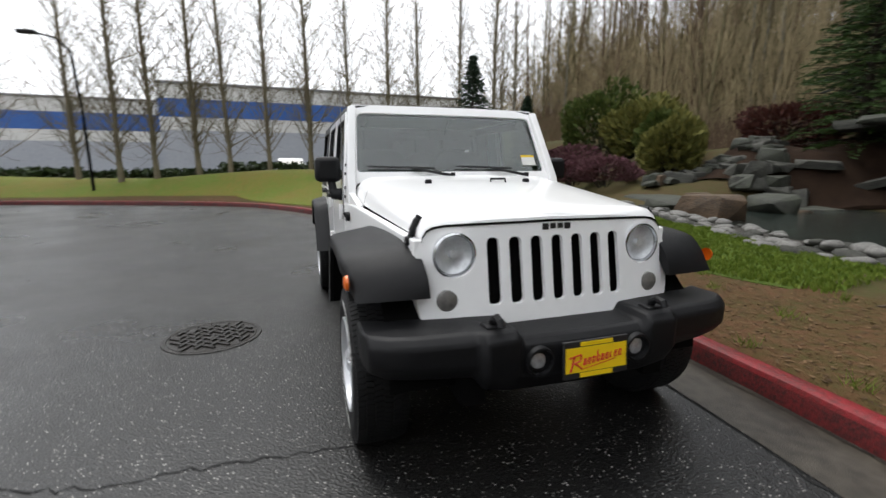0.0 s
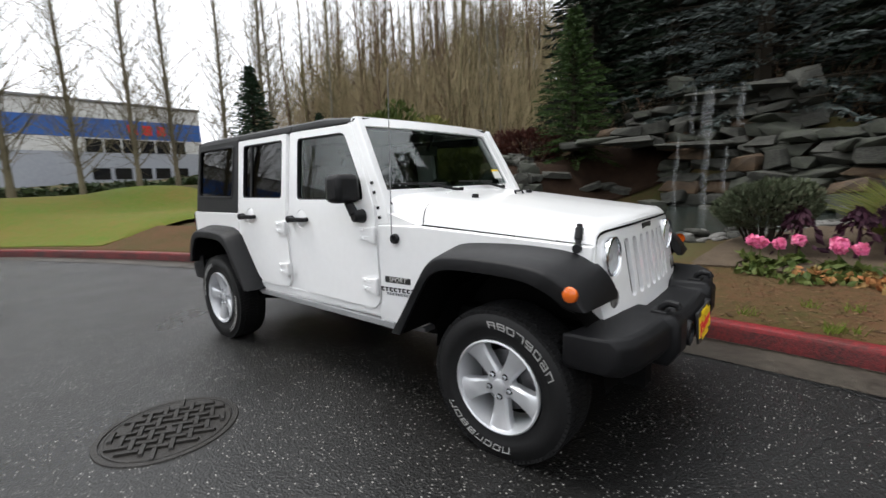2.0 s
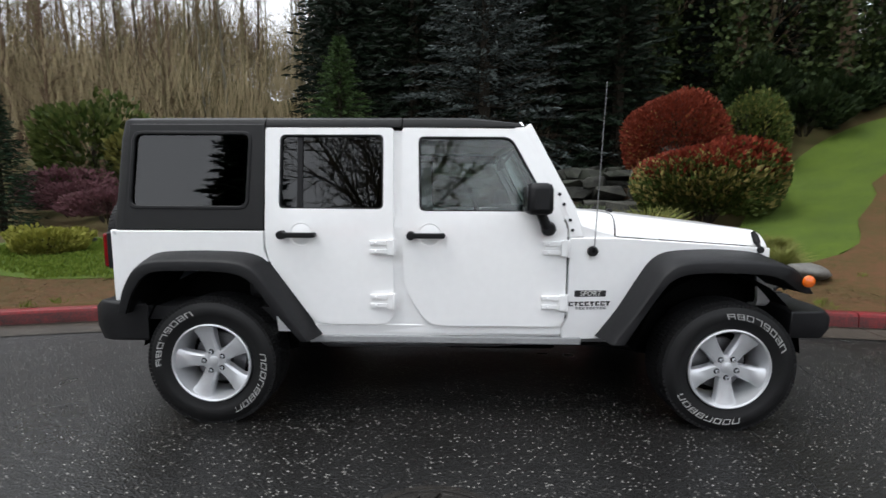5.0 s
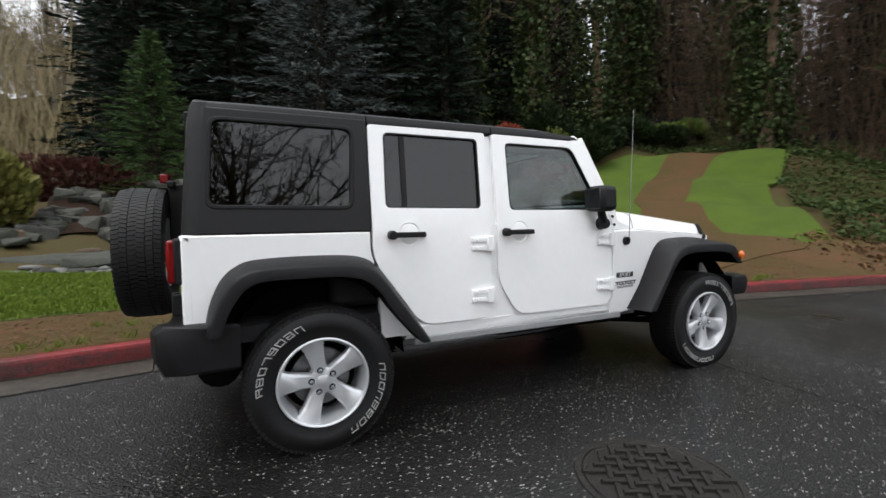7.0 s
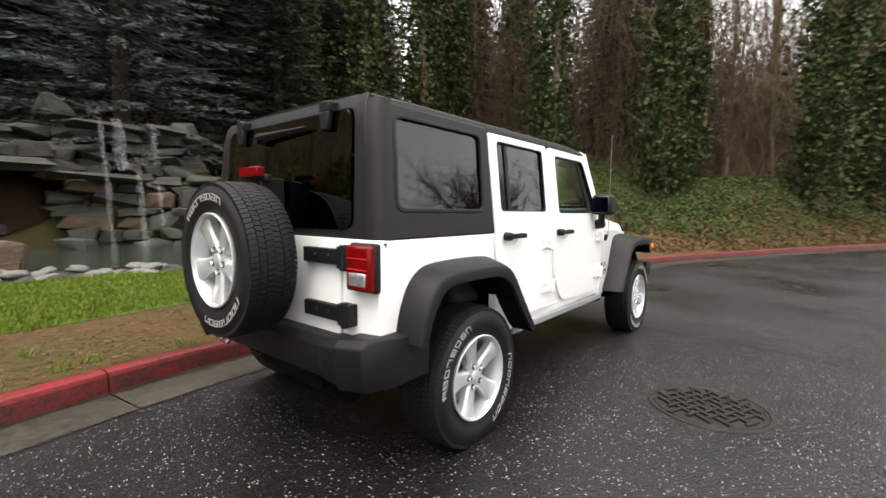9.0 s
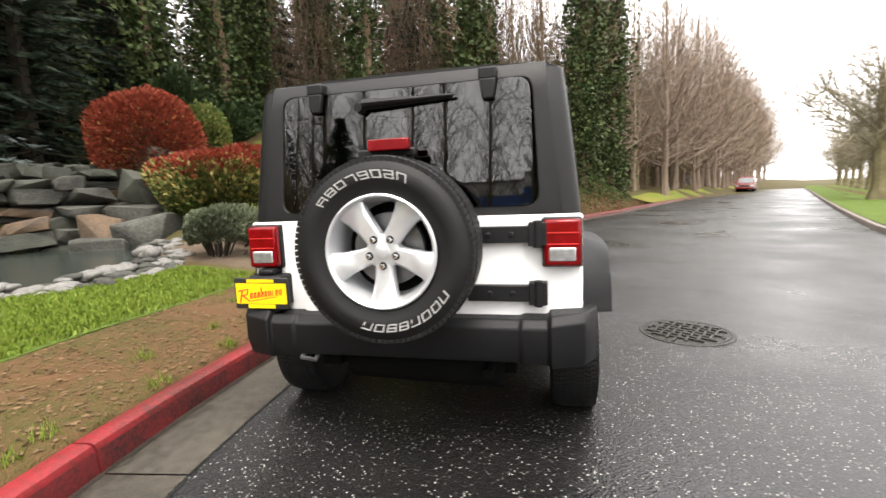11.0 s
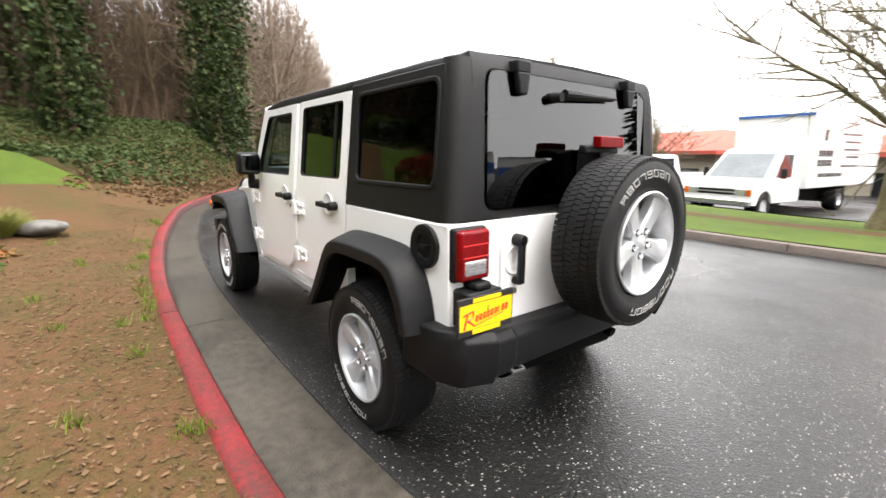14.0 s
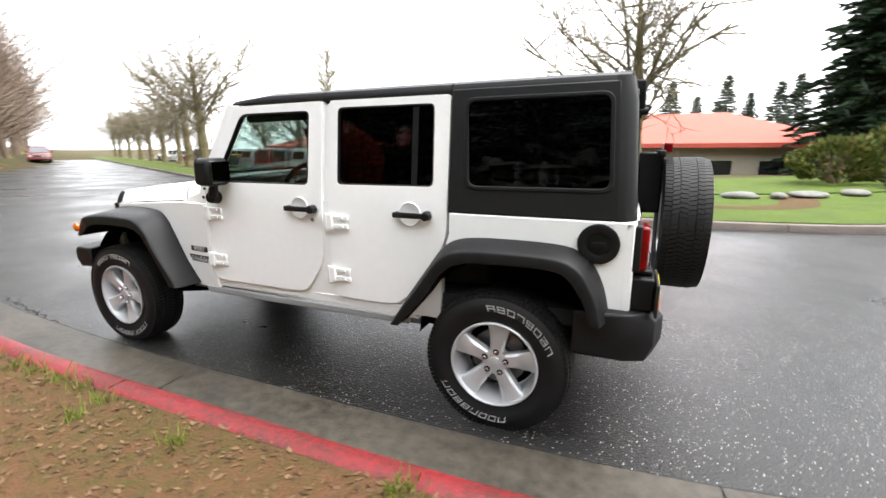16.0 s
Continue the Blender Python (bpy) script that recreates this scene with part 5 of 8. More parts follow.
def leaf_mesh(name, pos, size, mat, rng, lean=None, long=1.6):
    """Small pointed leaves at the places pos, turned at random or along lean."""
    n = len(pos)
    pos = np.asarray(pos, float)
    d = rng.normal(size=(n, 3)) if lean is None else np.asarray(lean, float) + rng.normal(size=(n, 3)) * 0.25
    d /= np.linalg.norm(d, axis=1)[:, None] + 1e-9
    q = rng.normal(size=(n, 3))
    if lean is not None:
        q[:, 2] *= 0.3
    w = np.cross(d, q)
    w /= np.linalg.norm(w, axis=1)[:, None] + 1e-9
    s = (size * rng.uniform(0.6, 1.3, n))[:, None]
    nrm = np.cross(d, w)
    v = np.stack([pos - d * s * long / 2, pos + w * s / 2 + nrm * s * 0.12, pos + d * s * long / 2, pos - w * s / 2 + nrm * s * 0.12], 1).reshape(-1, 3)
    f = [(4 * i, 4 * i + 1, 4 * i + 2, 4 * i + 3) for i in range(n)]
    return raw_mesh(name, v.tolist(), f, mat)


def bare_tree(seed, high, r, start, spread, length, count, twigs, fork=0, lean=0.02, thick=0.35):
    """Rods of a leafless tree: the trunk's rods and the crown's rods."""
    g = np.random.default_rng(seed)
    trunk, crown = [], []
    pts = [np.zeros(3)]
    n = 12
    for k in range(n):
        pts.append(pts[-1] + np.array([g.normal(0, lean), g.normal(0, lean), 1]) * high / n)
    rad = lambda f: r * (1 - f) ** 0.8 + 0.008
    for k in range(n):
        trunk.append((pts[k], pts[k + 1], rad(k / n) * (1.35 if k == 0 else 1), rad((k + 1) / n)))

    def limb(p, d, ln, rr, depth):
        steps = 5
        for s in range(steps):
            d = d + g.normal(0, 0.1, 3) + np.array([0, 0, 0.06])
            d /= np.linalg.norm(d)
            q = p + d * ln / steps
            crown.append((p, q, rr * (1 - s / (steps + 0.5)), rr * (1 - (s + 1) / (steps + 0.5))))
            if depth > 0:
                for _ in range(twigs if depth > 1 else max(2, twigs - 1)):
                    side = d * 0.75 + g.normal(0, 0.55, 3)
                    side /= np.linalg.norm(side)
                    limb(p + (q - p) * g.uniform(0, 1), side, ln * g.uniform(0.25, 0.5), max(rr * 0.42, 0.005), depth - 1)
            p = q

    for i in range(count):
        f = start + (0.98 - start) * (i + g.uniform(0, 1)) / count
        k = min(n - 1, int(f * n))
        p = pts[k] + (pts[k + 1] - pts[k]) * (f * n - k)
        a = i * 2.4 + g.uniform(-0.5, 0.5)
        up = g.uniform(*spread)
        d = np.array([math.cos(a) * math.cos(up), math.sin(a) * math.cos(up), math.sin(up)])
        limb(p, d, length * (1.15 - f) * g.uniform(0.6, 1.2), max(thick * rad(f), 0.008), 1 if fork == 0 else fork)
    return trunk, crown


def plant_tree(name, meshes, x, y, turn, scale, label, category, group="", tilt=0.0, sink=0.15, z=None):
    """One tree: an Empty at its foot with the parts as children."""
    ob = thing(name, label, category, group)
    ob.matrix_world = pose(x, y, (height(x, y) if z is None else z) - sink, tilt, 0, turn) @ Matrix.Scale(scale, 4)
    for n, me in meshes:
        c = new(n, me)
        c.parent = ob
    return ob


def conifer(seed, high, base, bark, needles, whorls=34, per=9, spray=13, droop=-0.25, size=0.2, bare=0.08):
    """Trunk and needle sprays of a spruce or fir with tiers of branches."""
    g = np.random.default_rng(seed)
    trunk = [((0, 0, high * k / 8), (0, 0, high * (k + 1) / 8), 0.022 * high * (1 - k / 8) + 0.01, 0.022 * high * (1 - (k + 1) / 8) + 0.008) for k in range(8)]
    pos, lean = [], []
    for w in range(whorls):
        f = bare + (1 - bare) * (w / whorls) ** 0.9
        z, ln = high * f, base * (1 - f) ** 0.85 * g.uniform(0.8, 1.12) + 0.1
        for b in range(per):
            a = b * 2 * math.pi / per + w * 0.7 + g.uniform(-0.25, 0.25)
            l2 = ln * g.uniform(0.7, 1.12)
            out = np.array([math.cos(a), math.sin(a), 0])
            lat = np.array([-math.sin(a), math.cos(a), 0])
            pitch = droop + 0.7 * f + g.uniform(-0.1, 0.1)
            tip = out * l2 * math.cos(pitch) + np.array([0, 0, l2 * math.sin(pitch)])
            trunk.append(((0, 0, z), tuple(np.array([0, 0, z]) + tip), 0.012 + 0.004 * l2, 0.003))
            k = max(4, int(spray * (0.35 + 0.65 * l2 / (base + 0.1))))
            for s in range(k):
                t = 0.2 + 0.85 * (s + g.uniform(0, 1)) / k
                c = np.array([0, 0, z]) + tip * t + np.array([0, 0, -0.12 * t * t * l2])
                sd = (-1 if s % 2 else 1) * 0.22 * l2 * (1.15 - t)
                pos.append(c + lat * sd * g.uniform(0.1, 1) + np.array([0, 0, g.uniform(-0.08, 0.04)]))
                lean.append(out * 0.8 + lat * np.sign(sd) * 0.5 + np.array([0, 0, -0.15]))
    return [("trunk", rods("trunk", trunk, bark, 5)), ("needles", leaf_mesh("needles", pos, size * 0.55, needles, g, lean, 4.6))]


def ivy_tree(seed, high, r, wide, bark, leaves, count=7000):
    """A tall trunk wrapped in ivy, bare boughs on top."""
    g = np.random.default_rng(seed)
    trunk, crown = bare_tree(seed, high, r, 0.35, (0.2, 0.8), 3.2, 22, 2, lean=0.03)
    pos = []
    lumps = [(g.uniform(0, high * 0.85), g.uniform(0, 6.28), g.uniform(0.3, 1.0)) for _ in range(34)]
    for i in range(count):
        if i % 3:
            z0, a0, w0 = lumps[i % len(lumps)]
            v = g.normal(size=3) * np.array([0.35, 0.35, 0.6]) * (0.5 + w0)
            pos.append((math.cos(a0) * wide * w0 * 0.75 + v[0] * wide, math.sin(a0) * wide * w0 * 0.75 + v[1] * wide, z0 + v[2]))
        else:
            z0, a0 = g.uniform(0, high * 0.9), g.uniform(0, 6.28)
            w0 = wide * (0.35 + 0.5 * abs(math.sin(z0 * 1.7 + a0)))
            pos.append((math.cos(a0) * w0, math.sin(a0) * w0, z0))
    return [("trunk", trunk_mesh(trunk, bark, 7)), ("crown", rods("crown", crown, bark, 3)), ("ivy_leaves", leaf_mesh("ivy_leaves", pos, 0.16, leaves, g, None, 1.2))]


def bush_parts(seed, rx, ry, rz, layers, stems, size, bark, lift=0.15, lumpy=1.0):
    """A shrub: stems and leaf shells; layers of (name, material, count, low, high) by height."""
    g = np.random.default_rng(seed)
    lumps = [(g.uniform(0, 6.28), g.uniform(-0.1, 1.0), g.uniform(0.12, 0.3) * lumpy) for _ in range(16)]
    out = []
    segs = []
    for i in range(stems):
        a, e = g.uniform(0, 6.28), g.uniform(0.35, 1.3)
        p = np.array([math.cos(a) * 0.08, math.sin(a) * 0.08, -0.1])
        tip = np.array([math.cos(a) * rx * 0.8 * math.cos(e), math.sin(a) * ry * 0.8 * math.cos(e), lift + rz * (0.4 + 0.6 * math.sin(e))])
        mid = (p + tip) / 2 + g.normal(0, 0.05, 3)
        segs += [(p, mid, 0.02, 0.014), (mid, tip, 0.014, 0.005)]
    out.append(("woody_base", rods("woody_base", segs, bark, 4)))
    for name, mat, count, low, high in layers:
        pos, lean = [], []
        while len(pos) < count:
            d = g.normal(size=3)
            d /= np.linalg.norm(d)
            if d[2] < -0.55:
                continue
            h = (d[2] + 0.55) / 1.55
            h2 = h + g.normal(0, 0.08)
            if not low <= h2 <= high:
                continue
            a = math.atan2(d[1], d[0])
            bump = 1 + sum(w * math.exp(-((math.sin((a - la) / 2) * 2) ** 2 + (d[2] - lz) ** 2) / 0.12) for la, lz, w in lumps) - 0.12
            rr = bump * (1 - abs(g.normal(0, 0.13)))
            pos.append((d[0] * rx * rr, d[1] * ry * rr, lift + rz * 0.36 + d[2] * rz * 0.66 * rr))
            lean.append((d[0], d[1], d[2] + 0.5))
        out.append((name, leaf_mesh(name, pos, size, mat, g, lean, 1.7)))
    return out


def stone(seed, sx, sy, sz, round_off=0.45, points=24):
    """An angular quarried block: a hull of scattered points, edges broken."""
    g = np.random.default_rng(seed)
    bm = bmesh.new()
    for _ in range(points):
        p = g.uniform(-1, 1, 3)
        p = np.sign(p) * np.abs(p) ** round_off
        p = p / max(1.0, np.linalg.norm(p) / 1.45)
        bm.verts.new((p[0] * sx / 2, p[1] * sy / 2, p[2] * sz / 2))
    made = bmesh.ops.convex_hull(bm, input=bm.verts[:])
    bmesh.ops.delete(bm, geom=[v for v in bm.verts if not v.link_faces], context="VERTS")
    bmesh.ops.bevel(bm, geom=bm.edges[:], offset=min(sx, sy, sz) * 0.07, segments=1, affect="EDGES", clamp_overlap=True)
    return mesh_of(bm, "stone", 30)


BARK_GREY = material("grey_brown_bark", (0.0845, 0.0683, 0.0488), 0.85, spec=0.15, second=(0.0488, 0.0423, 0.0292), scale=4, bump=0.6, bump_scale=30)
BARK_BROWN = material("red_brown_twigs", (0.165, 0.115, 0.078), 0.9, spec=0.15, second=(0.091, 0.0618, 0.039), scale=4)
BARK_OLIVE = material("mossy_bark", (0.21, 0.18, 0.1), 0.9, spec=0.15, second=(0.0845, 0.0715, 0.039), scale=3)
BARK_PALE = material("pale_alder_bark", (0.24, 0.22, 0.18), 0.85, spec=0.15, second=(0.091, 0.0845, 0.065), scale=3)
BARK_DARK = material("dark_bark", (0.027, 0.021, 0.015), 0.9, spec=0.15, second=(0.018, 0.015, 0.0108), scale=4)
NEEDLE_GREEN = leafy("green_fir_needles", (0.022, 0.044, 0.011), (0.044, 0.076, 0.02))
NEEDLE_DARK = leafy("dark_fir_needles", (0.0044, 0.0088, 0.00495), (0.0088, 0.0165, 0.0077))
NEEDLE_BLUE = leafy("blue_spruce_needles", (0.013, 0.018, 0.016), (0.07, 0.084, 0.08))
IVY = leafy("ivy_leaves", (0.015, 0.028, 0.008), (0.044, 0.058, 0.017))
GREEN_LEAF = leafy("shrub_leaves", (0.033, 0.055, 0.011), (0.088, 0.105, 0.0275))
GREY_LEAF = leafy("grey_green_leaves", (0.05, 0.065, 0.035), (0.1, 0.11, 0.07))
RED_LEAF = leafy("red_tip_leaves", (0.098, 0.014, 0.0084), (0.196, 0.035, 0.0175))
YELLOW_LEAF = leafy("yellow_green_leaves", (0.168, 0.156, 0.042), (0.084, 0.09, 0.024))
MAUVE_LEAF = leafy("heather_flowers", (0.154, 0.07, 0.084), (0.084, 0.042, 0.042))
PINK = leafy("pink_petals", (0.75, 0.13, 0.32), (0.85, 0.3, 0.45))
PURPLE_LEAF = leafy("dark_purple_leaves", (0.0228, 0.0078, 0.0163), (0.0455, 0.0163, 0.026))
ORANGE_LEAF = leafy("rusty_leaves", (0.28, 0.098, 0.035), (0.21, 0.154, 0.056))
STONE = material("grey_green_quarry_stone", (0.074, 0.074, 0.062), 0.8, spec=0.3, second=(0.022, 0.022, 0.019), scale=1.6, bump=0.9, bump_scale=14)
STONE_WARM = material("brown_stained_stone", (0.1, 0.06, 0.03), 0.8, second=(0.04, 0.028, 0.018), scale=1.6, bump=0.9, bump_scale=14)
STONE_MOSS = material("mossy_dark_stone", (0.045, 0.05, 0.034), 0.8, second=(0.02, 0.02, 0.016), scale=3, bump=1.0, bump_scale=18)
PEBBLE = material("pale_river_pebble", (0.17, 0.165, 0.15), 0.6, second=(0.07, 0.066, 0.06), scale=3, bump=0.3, bump_scale=30)

# ---- lawn, pond and rock waterfall ----
def patch(name, left, right, mat, label, category, lift=0.02, across=6, step=0.5, tuck=0.09):
    """A piece of ground between two lines of equal count, laid on the land."""
    a, b = along(left, step), along(right, step)
    n = max(len(a), len(b))
    pick = lambda l, i: l[round(i * (len(l) - 1) / (n - 1))][0]
    rows = []
    for i in range(n):
        p, q = pick(a, i), pick(b, i)
        rows.append([((p.x + (q.x - p.x) * k / across), (p.y + (q.y - p.y) * k / across), height(p.x + (q.x - p.x) * k / across, p.y + (q.y - p.y) * k / across) + lift) for k in range(across + 1)])
        rows[-1] = [(x, y, z - (tuck if i in (0, n - 1) else 0)) for x, y, z in rows[-1]]
        rows[-1] = [(p.x, p.y, rows[-1][0][2] - tuck)] + rows[-1] + [(q.x, q.y, rows[-1][-1][2] - tuck)]
    return tagged(part(name, sheet(rows), mat), label, category, kind="structure")


patch("lawn", [(-8.0, 3.6), (-6.8, 2.5), (-5.4, 2.1), (-3.6, 2.85), (-2.0, 2.9), (0.4, 3.0), (1.1, 3.1)], [(-8.9, 5.2), (-7.2, 5.9), (-5.2, 6.2), (-3.2, 5.7), (-1.8, 5.4), (-0.3, 4.7), (1.25, 4.7)], LAWN, "bright mown lawn between mulch strip and pond", "lawn", across=10, step=0.4)
patch("hill_lawn", [(4.9, 4.2), (5.6, 5.6), (7.4, 7.9), (9.0, 9.6), (11.6, 10.9), (14.2, 10.9)], [(5.0, 3.1), (6.0, 3.4), (7.3, 4.9), (8.7, 6.1), (9.5, 7.1), (10.8, 7.9), (12.5, 8.7), (14.4, 9.4)], LAWN, "mown lawn beside the mulch path uphill", "lawn")
patch("hill_lawn", [(8.9, 2.0), (9.0, 3.4), (9.5, 4.6), (10.2, 5.5), (10.5, 6.1), (11.3, 6.5), (13.5, 7.6), (16.5, 8.55)], [(9.4, 1.8), (10.6, 2.8), (12.05, 4.2), (13.2, 5.2), (14.3, 5.75), (17, 6.6), (18.4, 7.5)], LAWN, "mown lawn tongue between path and ivy bank", "lawn", across=8)
patch("mulch_path", [(4.4, 3.0), (5.2, 3.1), (6.0, 3.4), (7.3, 4.9), (8.7, 6.1), (9.5, 7.1), (10.8, 7.9), (12.5, 8.7), (14.4, 9.4)], [(4.4, 1.7), (7.0, 1.9), (8.9, 2.0), (9.0, 3.4), (9.5, 4.6), (10.2, 5.5), (10.5, 6.1), (11.3, 6.5), (13.5, 7.6), (16.5, 8.55)], BARK, "brown mulch path climbing the lawn", "path", lift=0.035, across=8)
patch("flower_bed", [(1.2, 3.0), (2.0, 3.2), (3.4, 3.0), (4.7, 2.9)], [(1.5, 4.9), (2.3, 5.8), (4.0, 6.0), (5.6, 5.0)], material("dark_bed_soil", (0.055, 0.038, 0.026), 0.9, spec=0.2, second=(0.1, 0.075, 0.05), scale=5, bump=0.9, bump_scale=50), "dark soil flower bed with leaf litter", "flower bed", lift=0.035)
patch("berm_lawn", [(-13.6, -2.6), (-15.2, -5.6), (-16.6, -9.5), (-17.8, -14), (-19, -19)], [(-19.5, -1.5), (-20.5, -5), (-21.5, -9), (-22.5, -14), (-23, -19)], material("winter_lawn", (0.085, 0.13, 0.012), 0.9, spec=0.2, second=(0.15, 0.12, 0.025), scale=0.55, bump=1.0, bump_scale=60), "yellowish green grass berm below the bare trees", "lawn", lift=0.02, across=14, tuck=0.06)
patch("berm_lawn", [(-9.0, -0.15), (-10.5, -0.95), (-12.2, -2.1), (-13.9, -3.2)], [(-11.0, 4.6), (-13.5, 5.0), (-17, 3.5), (-19.9, -2.9)], bpy.data.materials["winter_lawn"], "yellowish green grass berm below the bare trees", "lawn", lift=0.03, across=14, tuck=0.06)

WATER = bpy.data.materials.new("dark_pond_water")
WATER.use_nodes = True
wb_ = WATER.node_tree.nodes["Principled BSDF"]
wb_.inputs["Base Color"].default_value, wb_.inputs["Roughness"].default_value = (0.025, 0.032, 0.028, 1), 0.06
nz, bpn = WATER.node_tree.nodes.new("ShaderNodeTexNoise"), WATER.node_tree.nodes.new("ShaderNodeBump")
nz.inputs["Scale"].default_value, nz.inputs["Detail"].default_value = 9.0, 3
bpn.inputs["Strength"].default_value, bpn.inputs["Distance"].default_value = 0.35, 0.03
tcn = WATER.node_tree.nodes.new("ShaderNodeTexCoord")
WATER.node_tree.links.new(tcn.outputs["Object"], nz.inputs["Vector"])
WATER.node_tree.links.new(nz.outputs["Fac"], bpn.inputs["Height"])
WATER.node_tree.links.new(bpn.outputs["Normal"], wb_.inputs["Normal"])
POND = fillet([(-3.0, 6.1), (-1.7, 5.5), (-0.2, 4.8), (1.2, 4.75), (2.1, 6.0), (3.4, 7.2), (4.6, 8.4), (4.2, 10.2), (1.5, 11.4), (-1.0, 12.0), (-3.8, 12.0), (-4.4, 9.6), (-3.6, 7.6)], 0.5)
pb = bmesh.new()
pb.faces.new([pb.verts.new((x, y, 0.34)) for x, y in POND])
tagged(part("pond_water", pb, WATER), "dark rippling pond water below the rock waterfall", "water", kind="structure")

border = thing("pebble_border", "row of pale rounded river stones edging the pond", "stones", at=pose(0, 7, 0.1))
rng = random.Random(7)
pebbles = []
for k in range(7):
    bm = bmesh.new()
    bmesh.ops.create_icosphere(bm, subdivisions=2, radius=1)
    for v in bm.verts:
        v.co = v.co * (1 + 0.22 * noise.noise(v.co * 1.3 + Vector((k * 7, 0, 0))))
        v.co.z *= 0.6
    me = mesh_of(bm, "stone", 60)
    me.materials.append(PEBBLE if k % 3 else STONE)
    pebbles.append(me)
edge_line = along([(-5.0, 6.35), (-3.1, 5.85), (-1.8, 5.45), (-0.9, 5.0), (-0.1, 4.75), (0.9, 4.75), (1.5, 5.1), (2.2, 6.0), (3.4, 7.0)], 0.09)
bank_shape = lambda o: 0.39 - 0.9 * max(0, 0.05 - o) ** 1.25 - 1.2 * max(0, o - 0.2)
bank_rows = []
for p, nrm in edge_line[::4] + edge_line[-1:]:
    row = []
    for o in (-0.5, -0.35, -0.2, -0.05, 0.1, 0.25, 0.45):
        q = p + nrm * o
        row.append((q.x, q.y, height(q.x, q.y) - 0.04 if o < -0.45 else max(height(q.x, q.y) - 0.01, bank_shape(o)) if o < 0.2 else bank_shape(o)))
    bank_rows.append(row)
tagged(part("pond_bank", sheet(bank_rows), material("wet_gravel_soil", (0.05, 0.045, 0.038), 0.7, spec=0.25, second=(0.022, 0.02, 0.016), scale=6, bump=0.8, bump_scale=60)), "low wet gravel bank holding the pond", "bank", kind="structure")
for i, (p, nrm) in enumerate(edge_line):
    for k in range(2):
        o = new("stone", rng.choice(pebbles))
        o.parent = border
        s = rng.uniform(0.05, 0.13)
        out = rng.uniform(-0.42, -0.12) if k else rng.uniform(-0.15, 0.15)
        q = p + nrm * out
        o.matrix_basis = border.matrix_world.inverted() @ pose(q.x, q.y, max(height(q.x, q.y), bank_shape(out)) + s * 0.2, rng.uniform(-15, 15), rng.uniform(-15, 15), rng.uniform(0, 360)) @ Matrix.Diagonal((s * rng.uniform(1, 1.7), s, s * 0.9, 1))

rocks = thing("rock_waterfall", "stacked grey quarry-stone wall with thin waterfalls into the pond", "waterfall", at=pose(0, 11, 0))
rock_meshes = []
for k in range(14):
    me = stone(100 + k, 1, 1, 1)
    me.materials.append(STONE_WARM if k % 9 == 5 else STONE_MOSS if k % 3 == 1 else STONE)
    rock_meshes.append(me)


def lay(x, y, z, l, d, h, turn, tilt=0.0, roll=0.0):
    o = new("rock", rng.choice(rock_meshes))
    o.parent = rocks
    o.matrix_basis = rocks.matrix_world.inverted() @ pose(x, y, z, tilt, roll, turn) @ Matrix.Diagonal((l, d, h, 1))
    return o


def course(line, z, h, back, lo=0.7, hi=1.5, depth=1.0):
    pts = along(line, 0.05)
    i = rng.randint(0, 8)
    while i < len(pts):
        l = rng.uniform(lo, hi)
        j = min(len(pts) - 1, i + int(l / 0.055))
        p, nrm = pts[(i + j) // 2]
        d = pts[j][0] - pts[i][0]
        hh = h * rng.uniform(0.7, 1.3)
        lay(p.x + nrm.x * (back + rng.uniform(-0.2, 0.2)), p.y + nrm.y * (back + rng.uniform(-0.2, 0.2)), z + hh * 0.42, l * 1.04, depth * rng.uniform(0.7, 1.2), hh * 1.1, math.degrees(math.atan2(d.y, d.x)) + rng.uniform(-16, 16), rng.uniform(-9, 9), rng.uniform(-10, 10))
        i = j + 1


WALL = [(-1.15, 11.5), (-0.4, 11.55), (0.4, 11.4), (2.0, 10.6), (3.6, 9.8), (5.4, 9.6), (6.6, 10.0)]
z = 0.0
for k, h in enumerate((0.46, 0.3, 0.4, 0.26, 0.36, 0.3, 0.28)):
    course(WALL, z, h, 0.13 * k, 0.4, 1.25, 0.8)
    course(WALL, z + 0.12, h, 0.13 * k + 0.55, 0.7, 1.5)
    z += h * 0.93
for k, h in enumerate((0.3, 0.34, 0.26, 0.3)):
    course([(-2.3, 12.4), (-1.0, 12.7), (0.6, 12.4), (1.9, 12.0)], z, h, 0.1 * k, 0.4, 1.1)
    course([(-2.3, 12.4), (-1.0, 12.7), (0.6, 12.4), (1.9, 12.0)], z + 0.08, h, 0.12 * k + 0.5, 0.9, 1.6)
    z += h * 0.93
# lip stones of the upper fall and the blocks beside it
lay(0.3, 12.3, 3.42, 1.9, 0.9, 0.2, -6)
lay(1.5, 12.0, 3.45, 1.1, 0.9, 0.24, -14)
lay(-0.75, 12.7, 3.85, 0.8, 0.7, 0.62, 12)
lay(2.1, 12.2, 3.55, 0.75, 0.7, 0.6, 40)
lay(-0.2, 11.5, 2.05, 2.0, 0.9, 0.17, -4)
lay(-1.5, 11.7, 2.2, 1.2, 0.9, 0.26, 8)
lay(-2.1, 12.0, 2.55, 1.0, 0.8, 0.4, 18)
lay(-1.9, 11.5, 2.3, 1.6, 1.7, 0.2, 6)
lay(-2.9, 11.8, 2.35, 1.5, 1.6, 0.24, 20)
lay(-3.8, 12.1, 2.3, 1.2, 1.3, 0.3, 30)
lay(-2.6, 12.2, 2.62, 0.9, 0.8, 0.3, -12)
lay(-1.35, 12.1, 2.62, 0.9, 0.7, 0.42, -8)
